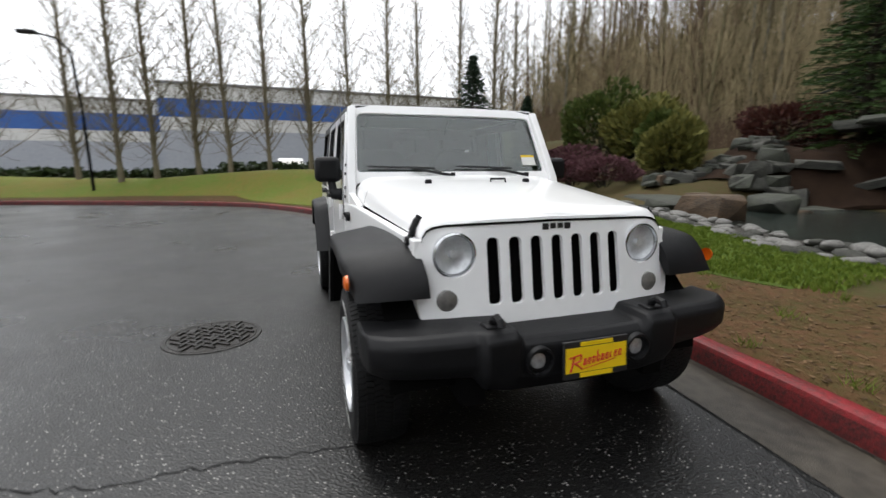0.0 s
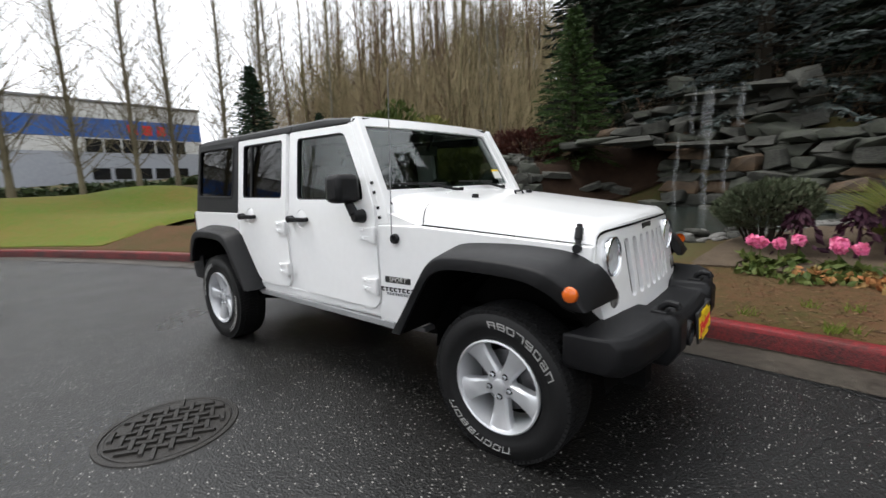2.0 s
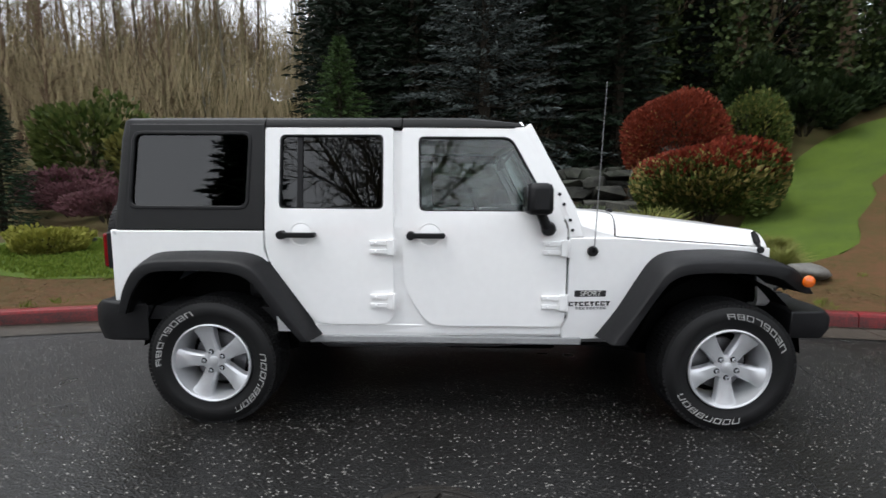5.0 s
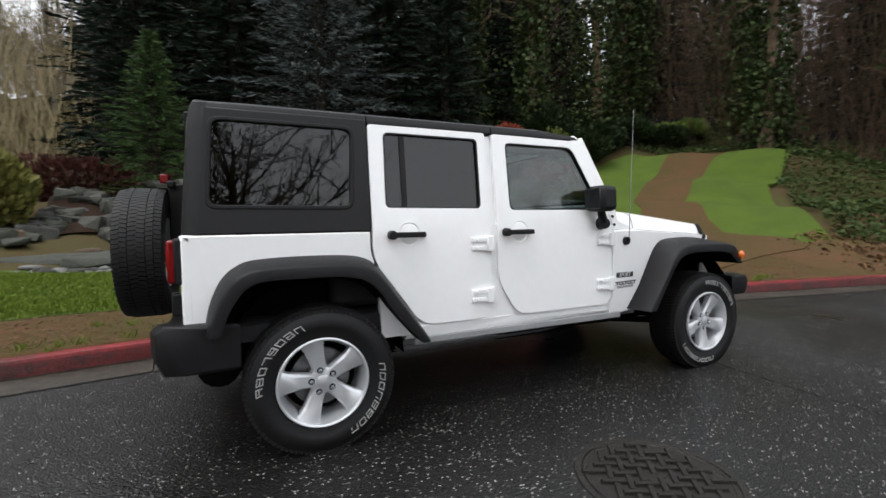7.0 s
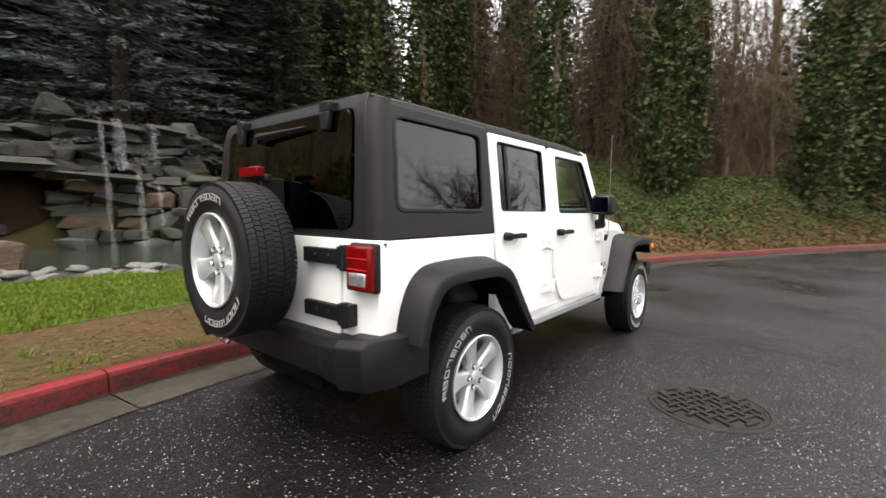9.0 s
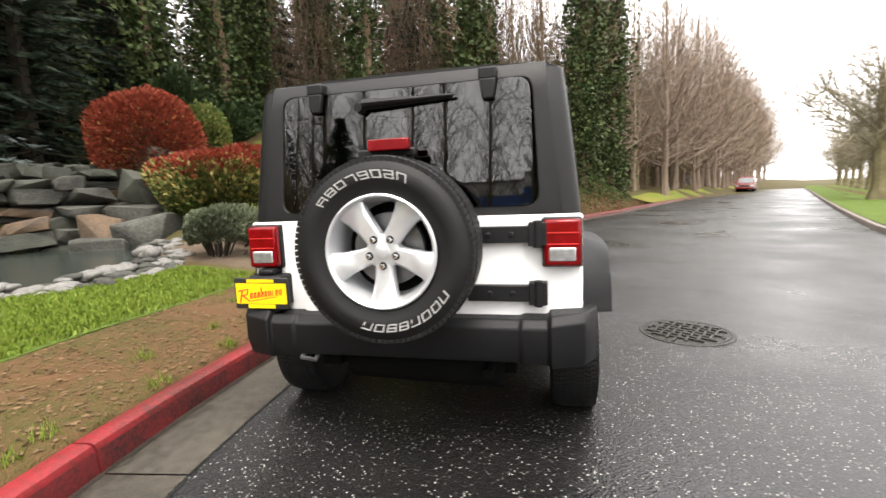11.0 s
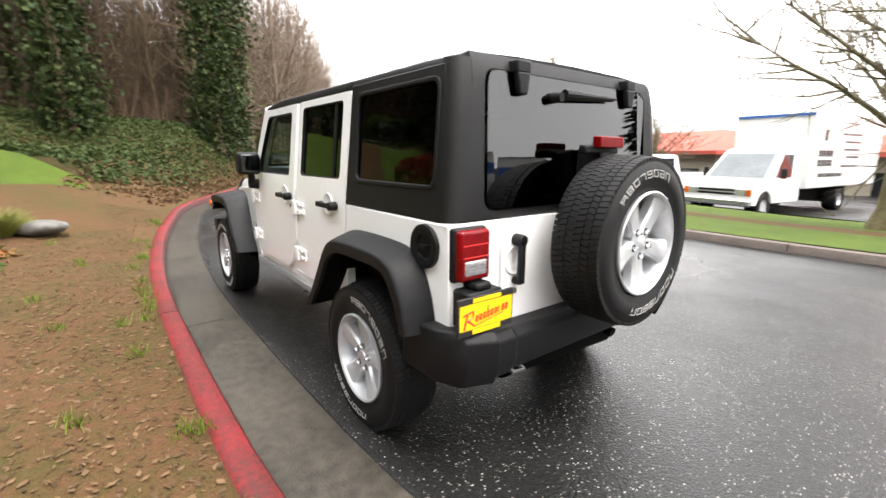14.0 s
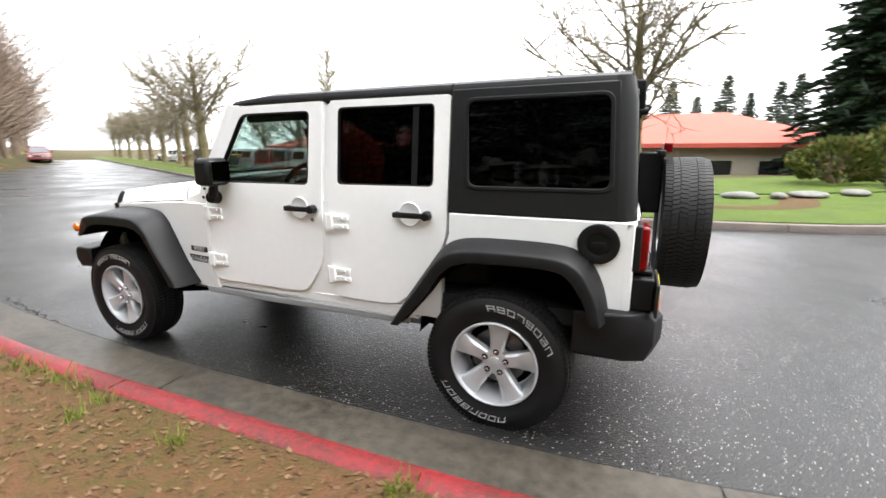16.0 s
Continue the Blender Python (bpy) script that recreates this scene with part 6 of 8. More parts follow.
for x, y, s in ((-0.9, 10.6, 0.6), (0.5, 10.7, 0.5), (1.3, 10.2, 0.5), (3.4, 8.4, 0.8), (4.3, 8.0, 1.1), (5.2, 7.9, 0.9), (4.9, 8.9, 1.3)):
    lay(x, y, max(0.15, height(x, y)) + s * 0.2, s * 1.3, s, s * 0.8, rng.uniform(0, 180))
for x, y, l, turn in ((4.3, 9.2, 1.9, 30), (5.5, 8.9, 1.7, -20), (6.4, 9.2, 1.4, 10)):
    lay(x, y, height(x, y) + 0.5, l, 1.0, 0.9, turn, 14, 8)
# the low boulders at the pond's other end
for x, y, l, h in ((-2.95, 6.5, 1.6, 0.62), (-4.15, 6.75, 1.2, 0.42), (-5.1, 7.1, 1.4, 0.4), (-6.0, 7.4, 1.3, 0.4), (-3.3, 8.6, 0.9, 0.5), (-4.0, 7.6, 1.3, 0.4), (-5.0, 8.2, 1.3, 0.5)):
    o = lay(x, y, 0.32 + h * 0.35, l, 0.8, h, rng.uniform(-15, 15))
    o.data = rock_meshes[5 if h > 0.55 or rng.random() < 0.3 else 4]
patch("mulch_slope", [(-5.6, 8.6), (-6.0, 10.2), (-6.2, 12.2), (-6.0, 14.4)], [(-3.6, 10.2), (-2.2, 11.6), (-0.6, 12.6), (-0.6, 14.6)], material("dark_red_mulch", (0.016, 0.009, 0.006), 0.9, spec=0.1, second=(0.03, 0.018, 0.011), scale=3, bump=0.9, bump_scale=50), "dark red-brown mulch slope beside the rocks", "mulch", lift=0.14, across=12, step=0.3)
stream = thing("stone_cascade", "flat grey stones stepping down the bank as a dry cascade", "stones", at=pose(-6, 11, 1))
for k in range(46):
    f = k / 45
    x, y = -5.4 - 0.5 * f + rng.uniform(-0.35, 0.35), 11.4 - 3.6 * f + rng.uniform(-0.3, 0.3)
    o = new("stone", rng.choice(rock_meshes))
    o.parent = stream
    o.matrix_basis = stream.matrix_world.inverted() @ pose(x, y, height(x, y) + 0.1, rng.uniform(-12, 12), rng.uniform(-12, 12), rng.uniform(0, 360)) @ Matrix.Diagonal((rng.uniform(0.35, 0.75), rng.uniform(0.3, 0.5), rng.uniform(0.15, 0.4), 1))
for k in range(16):
    x, y = rng.uniform(-5.2, -2.9), rng.uniform(9.2, 10.6)
    o = new("stone", rng.choice(rock_meshes))
    o.parent = stream
    o.matrix_basis = stream.matrix_world.inverted() @ pose(x, y, height(x, y) + 0.12, 0, 0, rng.uniform(0, 360)) @ Matrix.Diagonal((rng.uniform(0.5, 1.0), rng.uniform(0.4, 0.7), rng.uniform(0.3, 0.5), 1))

for x, y, l, turn in ((-3.1, 11.5, 0.9, 20), (-2.2, 11.9, 0.7, -10), (-3.9, 10.9, 1.0, 40), (-4.5, 10.3, 0.8, 10), (-2.7, 12.1, 0.6, 60)):
    lay(x, y, height(x, y) + 0.2, l, 0.5, 0.22, turn, 10, rng.uniform(-20, 20)).data = rock_meshes[0]

FALL = bpy.data.materials.new("falling_water")
FALL.use_nodes = True
n_, l_ = FALL.node_tree.nodes, FALL.node_tree.links
pr = n_["Principled BSDF"]
pr.inputs["Base Color"].default_value, pr.inputs["Roughness"].default_value = (0.8, 0.83, 0.85, 1), 0.25
tr_, mx_, no_, mp_, tc_, mr_ = n_.new("ShaderNodeBsdfTransparent"), n_.new("ShaderNodeMixShader"), n_.new("ShaderNodeTexNoise"), n_.new("ShaderNodeMapping"), n_.new("ShaderNodeTexCoord"), n_.new("ShaderNodeMapRange")
mp_.inputs["Scale"].default_value = (30, 30, 2)
mr_.inputs["From Min"].default_value, mr_.inputs["From Max"].default_value, mr_.inputs["To Max"].default_value = 0.45, 0.75, 0.42
l_.new(tc_.outputs["Object"], mp_.inputs["Vector"]), l_.new(mp_.outputs["Vector"], no_.inputs["Vector"]), l_.new(no_.outputs["Fac"], mr_.inputs["Value"])
l_.new(mr_.outputs["Result"], mx_.inputs[0]), l_.new(tr_.outputs[0], mx_.inputs[1]), l_.new(pr.outputs[0], mx_.inputs[2])
l_.new(mx_.outputs[0], n_["Material Output"].inputs["Surface"])
for x, y, w, z1, z0 in ((0.2, 11.82, 0.36, 3.5, 2.2), (-0.15, 11.85, 0.14, 3.5, 2.3), (0.95, 11.75, 0.18, 3.5, 2.4), (-0.3, 10.9, 0.12, 2.2, 0.3), (0.36, 10.95, 0.18, 2.15, 0.3), (0.78, 10.95, 0.1, 1.9, 0.8)):
    rows = []
    for k in range(9):
        f = k / 8
        rows.append([(x + (u - 0.5) * w * 0.6 * (1 + 0.5 * f) + 0.02 * math.sin(9 * f + 5 * u), y - 11.35 - 0.28 * math.sqrt(f) - 0.05 * math.cos(u * 7), z1 + 0.04 - (z1 - z0) * f - 0.02) for u in (0, 0.25, 0.5, 0.75, 1)])
    part("water_fall", sheet(rows), FALL, rocks, "thin white strand of falling water")

# ---- planting beside the pond ----
def shrub(name, x, y, parts, label, category, group="", turn=0, scale=1.0):
    return plant_tree(name, parts, x, y, turn, scale, label, category, group, sink=0.03)


g = np.random.default_rng(3)
TIP_LEAF = leafy("pale_yellow_leaves", (0.2, 0.17, 0.05), (0.3, 0.25, 0.1))
shrub("red_tip_bush", 5.85, 7.3, bush_parts(11, 1.75, 1.5, 1.75, [("green_foliage", GREEN_LEAF, 9500, -1, 0.74), ("yellow_foliage", TIP_LEAF, 4600, 0.2, 0.8), ("red_foliage", RED_LEAF, 8500, 0.6, 2)], 26, 0.08, BARK_DARK, lumpy=0.7), "large clipped bush, green below with dark red tips", "bush")
shrub("red_bush", 6.35, 9.95, bush_parts(12, 1.6, 1.4, 2.6, [("inner_foliage", ORANGE_LEAF, 900, -1, 0.6), ("red_foliage", leafy("brown_red_foliage", (0.11, 0.022, 0.012), (0.2, 0.04, 0.02)), 17000, 0.1, 2)], 30, 0.055, BARK_DARK, lumpy=0.45), "rounded rusty red bush above the rocks", "bush")
shrub("yellow_bush", 8.75, 10.3, bush_parts(13, 1.1, 1.0, 2.4, [("leaves", GREEN_LEAF, 4200, -1, 2), ("bright_leaves", YELLOW_LEAF, 900, 0.3, 2)], 14, 0.07, BARK_DARK, lumpy=0.6), "olive green rounded shrub beside the red bush", "bush")
shrub("grey_shrub", 2.05, 4.45, bush_parts(14, 0.55, 0.52, 0.6, [("leaves", GREY_LEAF, 6500, 0.1, 2)], 22, 0.04, BARK_DARK, lift=0.24), "low grey-green clipped shrub on bare stems", "bush")
blades = []
for k in range(900):
    a, e = g.uniform(0, 6.28), g.uniform(0.7, 1.5)
    ln = g.uniform(0.5, 1.05)
    p = np.array([math.cos(a) * 0.1 * g.uniform(0, 1), math.sin(a) * 0.1 * g.uniform(0, 1), 0])
    d = np.array([math.cos(a) * math.cos(e), math.sin(a) * math.cos(e), math.sin(e)])
    m = p + d * ln * 0.6
    q = m + (d * 0.7 + np.array([math.cos(a) * 0.3, math.sin(a) * 0.3, -0.25])) * ln * 0.4
    blades += [(p, m, 0.006, 0.005), (m, q, 0.005, 0.001)]
GRASS_BLADE = leafy("grass_blades", (0.13, 0.16, 0.035), (0.22, 0.21, 0.07))
tuft = [("blades", rods("blades", blades, GRASS_BLADE, 3))]
shrub("ornamental_grass", 3.4, 4.6, tuft, "tall tuft of yellow-green ornamental grass", "grass tuft", "grass tufts", 0, 1.1)
for x, y, s in ((4.5, 2.9, 0.55), (4.9, 3.6, 0.5)):
    shrub("ornamental_grass", x, y, tuft, "small tuft of yellow-green grass beside the path", "grass tuft", "grass tufts", rng.uniform(0, 360), s)


def flower(seed):
    q = np.random.default_rng(seed)
    stalk = [((0, 0, -0.03), (0, 0, 0.3), 0.008, 0.006)]
    pos = [tuple(np.array([0, 0, 0.3]) + v / np.linalg.norm(v) * 0.062 * q.uniform(0.6, 1)) for v in q.normal(size=(130, 3))]
    low = [(q.normal(0, 0.06), q.normal(0, 0.06), 0.08 + q.uniform(-0.05, 0.05)) for _ in range(40)]
    return [("stalk", rods("stalk", stalk, GREEN_LEAF, 4)), ("petals", leaf_mesh("petals", pos, 0.036, PINK, q)), ("leaves", leaf_mesh("leaves", low, 0.08, GREEN_LEAF, q))]


flowers = [flower(k) for k in range(3)]
for k in range(11):
    x, y = 1.95 + 1.75 * k / 10 + rng.uniform(-0.12, 0.12), 3.42 + rng.uniform(-0.12, 0.3)
    shrub("pink_flower", x, y, rng.choice(flowers), "round pink spring flower head on a short stem", "flower", "pink flowers", rng.uniform(0, 360), rng.uniform(0.95, 1.2))
for k in range(5):
    x, y = 2.5 + 1.4 * k / 4 + rng.uniform(-0.1, 0.1), 3.95 + 0.1 * k + rng.uniform(-0.1, 0.1)
    q = np.random.default_rng(60 + k)
    pos, hang = [], []
    for _ in range(240):
        a, r_ = q.uniform(0, 6.28), abs(q.normal(0, 0.085))
        pos.append((math.cos(a) * r_, math.sin(a) * r_, 0.5 - r_ * r_ * 9 + q.uniform(-0.03, 0.03)))
        hang.append((math.cos(a), math.sin(a), -0.9))
    stalk = [((0, 0, -0.03), (0.02, 0, 0.3), 0.02, 0.017), ((0.02, 0, 0.3), (0, 0.01, 0.52), 0.017, 0.012)]
    shrub("purple_kale", x, y, [("stalk", rods("stalk", stalk, PURPLE_LEAF, 5)), ("leaves", leaf_mesh("leaves", pos, 0.045, PURPLE_LEAF, q, hang, 2.2))], "dark purple frilly-leaved plant on a tall stalk", "plant", "purple plants", scale=1.15)
for k in range(14):
    x, y = 2.0 + 1.75 * rng.random(), 2.92 + rng.uniform(-0.08, 0.22)
    q = np.random.default_rng(90 + k)
    pos = [(q.normal(0, 0.09), q.normal(0, 0.09), 0.05 + q.uniform(-0.04, 0.07)) for _ in range(60)]
    rusty = x > 2.6 and k % 4
    shrub("low_bedding_plant", x, y, [("leaves", leaf_mesh("leaves", pos, 0.06, ORANGE_LEAF if rusty else GREEN_LEAF, q))], "low bedding plant with rusty orange leaves" if rusty else "low green bedding plant", "plant", "bedding plants")
for x, y, l in ((4.6, 2.55, 0.75), (4.0, 3.9, 0.6), (1.7, 5.4, 0.4)):
    ob = new("garden_rock", rng.choice(pebbles))
    tagged(ob, "pale grey rock lying in the flower bed", "rock", "garden rocks")
    ob.matrix_world = pose(x, y, height(x, y) + 0.1, 5, 5, rng.uniform(0, 90)) @ Matrix.Diagonal((l * 0.5, l * 0.32, 0.2, 1))
for x, y, r_, hh, mat, lab in ((-6.75, 9.2, 0.95, 1.45, YELLOW_LEAF, "yellow-green rhododendron beside the stone cascade"), (-8.0, 10.2, 0.9, 1.2, GREEN_LEAF, "olive green rhododendron above the pond"), (-11.0, 10.0, 1.6, 2.6, GREEN_LEAF, "tall olive green rhododendron"), (-9.2, 10.4, 1.2, 2.0, YELLOW_LEAF, "yellowish rhododendron on the bank")):
    shrub("rhododendron", x, y, bush_parts(int(20 + x), r_, r_ * 0.9, hh, [("leaves", mat, 3000, -1, 2)], 16, 0.13, BARK_DARK), lab, "bush", "rhododendrons", rng.uniform(0, 360))
shrub("barberry", -5.9, 12.6, bush_parts(222, 1.3, 1.0, 1.3, [("leaves", leafy("dark_wine_leaves", (0.035, 0.012, 0.01), (0.07, 0.025, 0.018)), 2600, -1, 2)], 16, 0.09, BARK_DARK), "dark wine-red shrub above the stone cascade", "bush")
for x, y, r_, hh in ((-9.6, 7.6, 1.1, 0.75), (-8.2, 6.9, 1.0, 0.65), (-7.0, 7.2, 0.9, 0.7), (-10.6, 8.4, 1.2, 0.9)):
    shrub("heather", x, y, bush_parts(int(40 - x * 3), r_, r_ * 0.8, hh, [("blossom", MAUVE_LEAF, 3400, -1, 2)], 12, 0.055, BARK_DARK), "low mauve heather cushion", "heather", "heathers", rng.uniform(0, 360))
TUFT_LEAF = leafy("yellow_green_tufts", (0.17, 0.18, 0.03), (0.28, 0.27, 0.06))
for x, y, r_, hh, mat in ((-7.2, 2.4, 0.4, 0.45, YELLOW_LEAF), (-7.9, 2.0, 0.45, 0.4, YELLOW_LEAF), (-8.8, 2.9, 0.6, 0.5, YELLOW_LEAF), (-6.4, 3.4, 0.5, 0.4, YELLOW_LEAF)):
    shrub("yellow_tuft", x, y, bush_parts(int(70 - x * 5), r_, r_, hh, [("leaves", TUFT_LEAF, 2600, -1, 2)], 8, 0.05, BARK_DARK, lift=0.02), "low yellow-green cushion plant in mulch", "plant", "yellow tufts")
for x, y, r_, hh in ((16.5, 11.5, 0.8, 0.9), (18.0, 11.4, 0.7, 0.8), (20.6, 11.2, 0.9, 1.0), (14.8, 12.2, 0.7, 0.9)):
    shrub("hill_bush", x, y, bush_parts(int(150 + x), r_, r_, hh, [("leaves", leafy("pale_green_leaves", (0.07, 0.1, 0.02), (0.13, 0.17, 0.04)), 1500, -1, 2)], 12, 0.16, BARK_DARK), "bright green leafy bush on the hill crest", "bush", "hill bushes")
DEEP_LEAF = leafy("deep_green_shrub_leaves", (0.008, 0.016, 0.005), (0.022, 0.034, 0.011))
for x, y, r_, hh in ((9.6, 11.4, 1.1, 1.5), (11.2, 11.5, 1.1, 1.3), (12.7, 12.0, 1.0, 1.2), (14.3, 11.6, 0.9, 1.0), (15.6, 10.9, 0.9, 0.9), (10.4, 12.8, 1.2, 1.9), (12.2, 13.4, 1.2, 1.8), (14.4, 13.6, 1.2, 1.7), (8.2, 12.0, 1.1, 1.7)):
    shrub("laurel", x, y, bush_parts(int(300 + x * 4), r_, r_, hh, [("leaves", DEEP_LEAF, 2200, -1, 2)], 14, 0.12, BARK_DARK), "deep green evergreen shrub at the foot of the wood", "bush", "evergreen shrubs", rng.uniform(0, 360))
for x, y, l in ((-7.4, 4.9, 0.8), (-7.0, 4.5, 0.45)):
    ob = new("garden_rock", rng.choice(pebbles))
    tagged(ob, "grey rock at the lawn's edge", "rock", "garden rocks")
    ob.matrix_world = pose(x, y, height(x, y) + 0.1, 5, 5, rng.uniform(0, 90)) @ Matrix.Diagonal((l * 0.5, l * 0.32, 0.25, 1))

# ---- trees ----
rng = random.Random(21)
spruce = conifer(31, 12.5, 4.2, BARK_DARK, NEEDLE_BLUE, 27, 13, 80, -0.12, 0.1, 0.07)
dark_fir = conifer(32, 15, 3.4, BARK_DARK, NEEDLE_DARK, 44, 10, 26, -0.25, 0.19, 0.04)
green_fir = conifer(33, 5.2, 1.9, BARK_DARK, NEEDLE_GREEN, 22, 11, 60, -0.15, 0.062, 0.05)
small_fir = conifer(34, 5.0, 1.35, BARK_DARK, leafy("deep_green_needles", (0.01, 0.022, 0.012), (0.02, 0.04, 0.018)), 34, 10, 24, -0.15, 0.075, 0.04)
plant_tree("blue_spruce", spruce, 1.1, 14.2, 20, 1.0, "big blue-grey spruce with drooping tiers above the waterfall", "tree")
plant_tree("green_fir", green_fir, -4.1, 12.6, 0, 1.0, "bright green young fir beside the rocks", "tree")
plant_tree("small_fir", small_fir, -12.6, 5.4, 0, 0.98, "dark green narrow young fir on the grass berm", "tree")
plant_tree("small_fir", small_fir, -10.2, 6.4, 140, 0.66, "short dark green young fir", "tree")
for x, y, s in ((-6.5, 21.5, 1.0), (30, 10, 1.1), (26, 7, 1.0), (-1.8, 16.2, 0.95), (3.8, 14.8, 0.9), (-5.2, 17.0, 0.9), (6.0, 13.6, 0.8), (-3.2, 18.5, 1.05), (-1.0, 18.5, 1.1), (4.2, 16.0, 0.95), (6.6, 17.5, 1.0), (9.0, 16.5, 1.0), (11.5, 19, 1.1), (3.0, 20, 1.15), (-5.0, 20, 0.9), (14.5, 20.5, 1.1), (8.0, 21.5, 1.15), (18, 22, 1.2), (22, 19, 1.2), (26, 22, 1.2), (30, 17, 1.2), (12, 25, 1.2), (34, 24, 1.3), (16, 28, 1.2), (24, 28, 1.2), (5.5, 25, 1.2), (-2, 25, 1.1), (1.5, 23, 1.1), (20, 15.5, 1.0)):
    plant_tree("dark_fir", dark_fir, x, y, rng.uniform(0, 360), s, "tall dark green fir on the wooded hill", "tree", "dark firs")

wood = []
for k in range(6):
    t, c = bare_tree(200 + k, 13, 0.06 + 0.011 * k, 0.1, (0.5, 1.2), 2.8, 48, 3, lean=0.035)
    bark = (BARK_OLIVE, BARK_BROWN, BARK_PALE, BARK_OLIVE, BARK_BROWN, BARK_GREY)[k]
    wood.append([("trunk", trunk_mesh(t, bark, 5)), ("crown", rods("crown", c, BARK_BROWN if k % 2 else BARK_OLIVE, 3))])
spots = []
while len(spots) < 290:
    a = rng.random()
    if a < 0.42:
        x, y = rng.uniform(-34, 0), rng.uniform(14.5, 34)
    elif a < 0.8:
        x, y = rng.uniform(-2, 34), rng.uniform(11, 34)
    else:
        x, y = rng.uniform(16, 60), rng.uniform(-20, 16)
    d, side = near_line(KERB, x, y)
    if side < 0 or d < 3.2 or (x < 20 and y < 17 and x > 0) or (-12 < x < 8 and y < 26) or any((x - u) ** 2 + (y - v) ** 2 < 1.0 for u, v in spots):
        continue
    spots.append((x, y))
for x, y in spots:
    plant_tree("woodland_tree", rng.choice(wood), x, y, rng.uniform(0, 360), rng.uniform(0.8, 1.25), "thin leafless woodland tree with fine brown twigs", "tree", "woodland trees", tilt=rng.uniform(-3, 3))
for k in range(78):
    p, nrm = kerb_line[min(range(len(kerb_line)), key=lambda i: abs(kerb_line[i][0].x - (20 + 0.95 * k)))]
    q = p + nrm * rng.uniform(2.8, 8.5)
    plant_tree("woodland_tree", rng.choice(wood), q.x, q.y, rng.uniform(0, 360), rng.uniform(0.95, 1.35), "thin leafless woodland tree with fine brown twigs", "tree", "woodland trees", tilt=rng.uniform(-3, 3))
VERGE_TWIG = material("pale_brown_twigs", (0.2, 0.15, 0.115), 0.9, spec=0.15, second=(0.13, 0.1, 0.075), scale=1)
verge_woods = []
for k in range(3):
    t, c = bare_tree(240 + k, 12.5, 0.15, 0.1, (0.2, 1.1), 6.6, 56, 3, lean=0.03, thick=0.3)
    verge_woods.append([("trunk", trunk_mesh(t, VERGE_TWIG, 6)), ("crown", rods("crown", c, VERGE_TWIG, 3))])
for k in range(44):
    p, nrm = kerb_line[min(range(len(kerb_line)), key=lambda i: abs(kerb_line[i][0].x - (24 + 3.2 * k)))]
    q = p + nrm * rng.uniform(1.8, 5.0)
    plant_tree("roadside_tree", rng.choice(verge_woods), q.x, q.y, rng.uniform(0, 360), rng.uniform(0.95, 1.2) * (1.0 + 0.6 * min(1, k / 12)), "broad leafless tree with dense brown twigs beside the road", "tree", "roadside trees", tilt=rng.uniform(-3, 3))
for k in range(11):
    p, nrm = kerb_line[min(range(len(kerb_line)), key=lambda i: abs(kerb_line[i][0].x - (33 + 6.0 * k)))]
    q = p + nrm * rng.uniform(0.9, 2.0)
    plant_tree("roadside_tree", rng.choice(verge_woods), q.x, q.y, rng.uniform(0, 360), rng.uniform(1.35, 1.7), "broad leafless tree with dense brown twigs beside the road", "tree", "roadside trees", tilt=rng.uniform(-3, 3))
ivies = [ivy_tree(300 + k, 14, 0.22, 0.9 + 0.15 * k, BARK_BROWN, IVY) for k in range(3)]
for i, (x, y, s) in enumerate(((16.8, 2.4, 0.95), (18.5, -2.6, 0.95), (23.5, -3.4, 1.0), (20.2, 2.2, 0.95), (17.5, 7.8, 1.0), (13.2, 12.6, 1.05), (10.2, 13.4, 1.0), (16.0, 13.5, 1.05), (20.5, 11.5, 1.0), (22.0, 4.5, 1.0), (24.5, -4.7, 1.0), (7.5, 14.6, 0.9), (28, -5.5, 1.0))):
    plant_tree("ivy_clad_tree", ivies[i % 3], x, y, rng.uniform(0, 360), s, "tall bare tree with its trunk wrapped in ivy", "tree", "ivy trees")

POPLAR_BARK = material("pale_poplar_bark", (0.2, 0.175, 0.12), 0.9, spec=0.15, second=(0.13, 0.11, 0.075), scale=2)
poplars = []
for k in range(3):
    t, c = bare_tree(400 + k, 15, 0.095, 0.05, (0.55, 1.25), 3.3, 130, 3, lean=0.012, thick=0.3)
    poplars.append([("trunk", trunk_mesh(t, POPLAR_BARK, 6)), ("crown", rods("crown", c, POPLAR_BARK, 3))])
for i, y in enumerate((-12.4, -9.9, -7.9, -6.6, -5.2, -3.8, -2.2, -0.4, 1.4, 3.2, 4.9, 6.7, 8.6)):
    x = -17.8 - (0.9 if i % 3 == 1 else 0) - (0.6 if y < -8 else 0)
    plant_tree("poplar", poplars[i % 3], x, y, rng.uniform(0, 360), rng.uniform(0.88, 1.05), "slender leafless poplar with upright branches", "tree", "poplars", tilt=rng.uniform(-1.5, 1.5))
t, c = bare_tree(501, 5.4, 0.25, 0.3, (0.4, 1.15), 5.4, 26, 3, fork=2, lean=0.06, thick=0.34)
maple = [("trunk", trunk_mesh(t, BARK_OLIVE, 8)), ("crown", rods("crown", c, POPLAR_BARK, 4))]
t, c = bare_tree(455, 9.8, 0.13, 0.1, (0.35, 1.1), 4.2, 120, 3, lean=0.015, thick=0.55)
lot_tree = [("trunk", trunk_mesh(t, BARK_OLIVE, 6)), ("crown", rods("crown", [(a, b, max(u, 0.018), max(v, 0.011)) for a, b, u, v in c], BARK_OLIVE, 3))]
plant_tree("poplar", lot_tree, 20.0, -26.8, 70, 1.0, "tall leafless tree behind the parked cars", "tree", "poplars", z=-0.9)
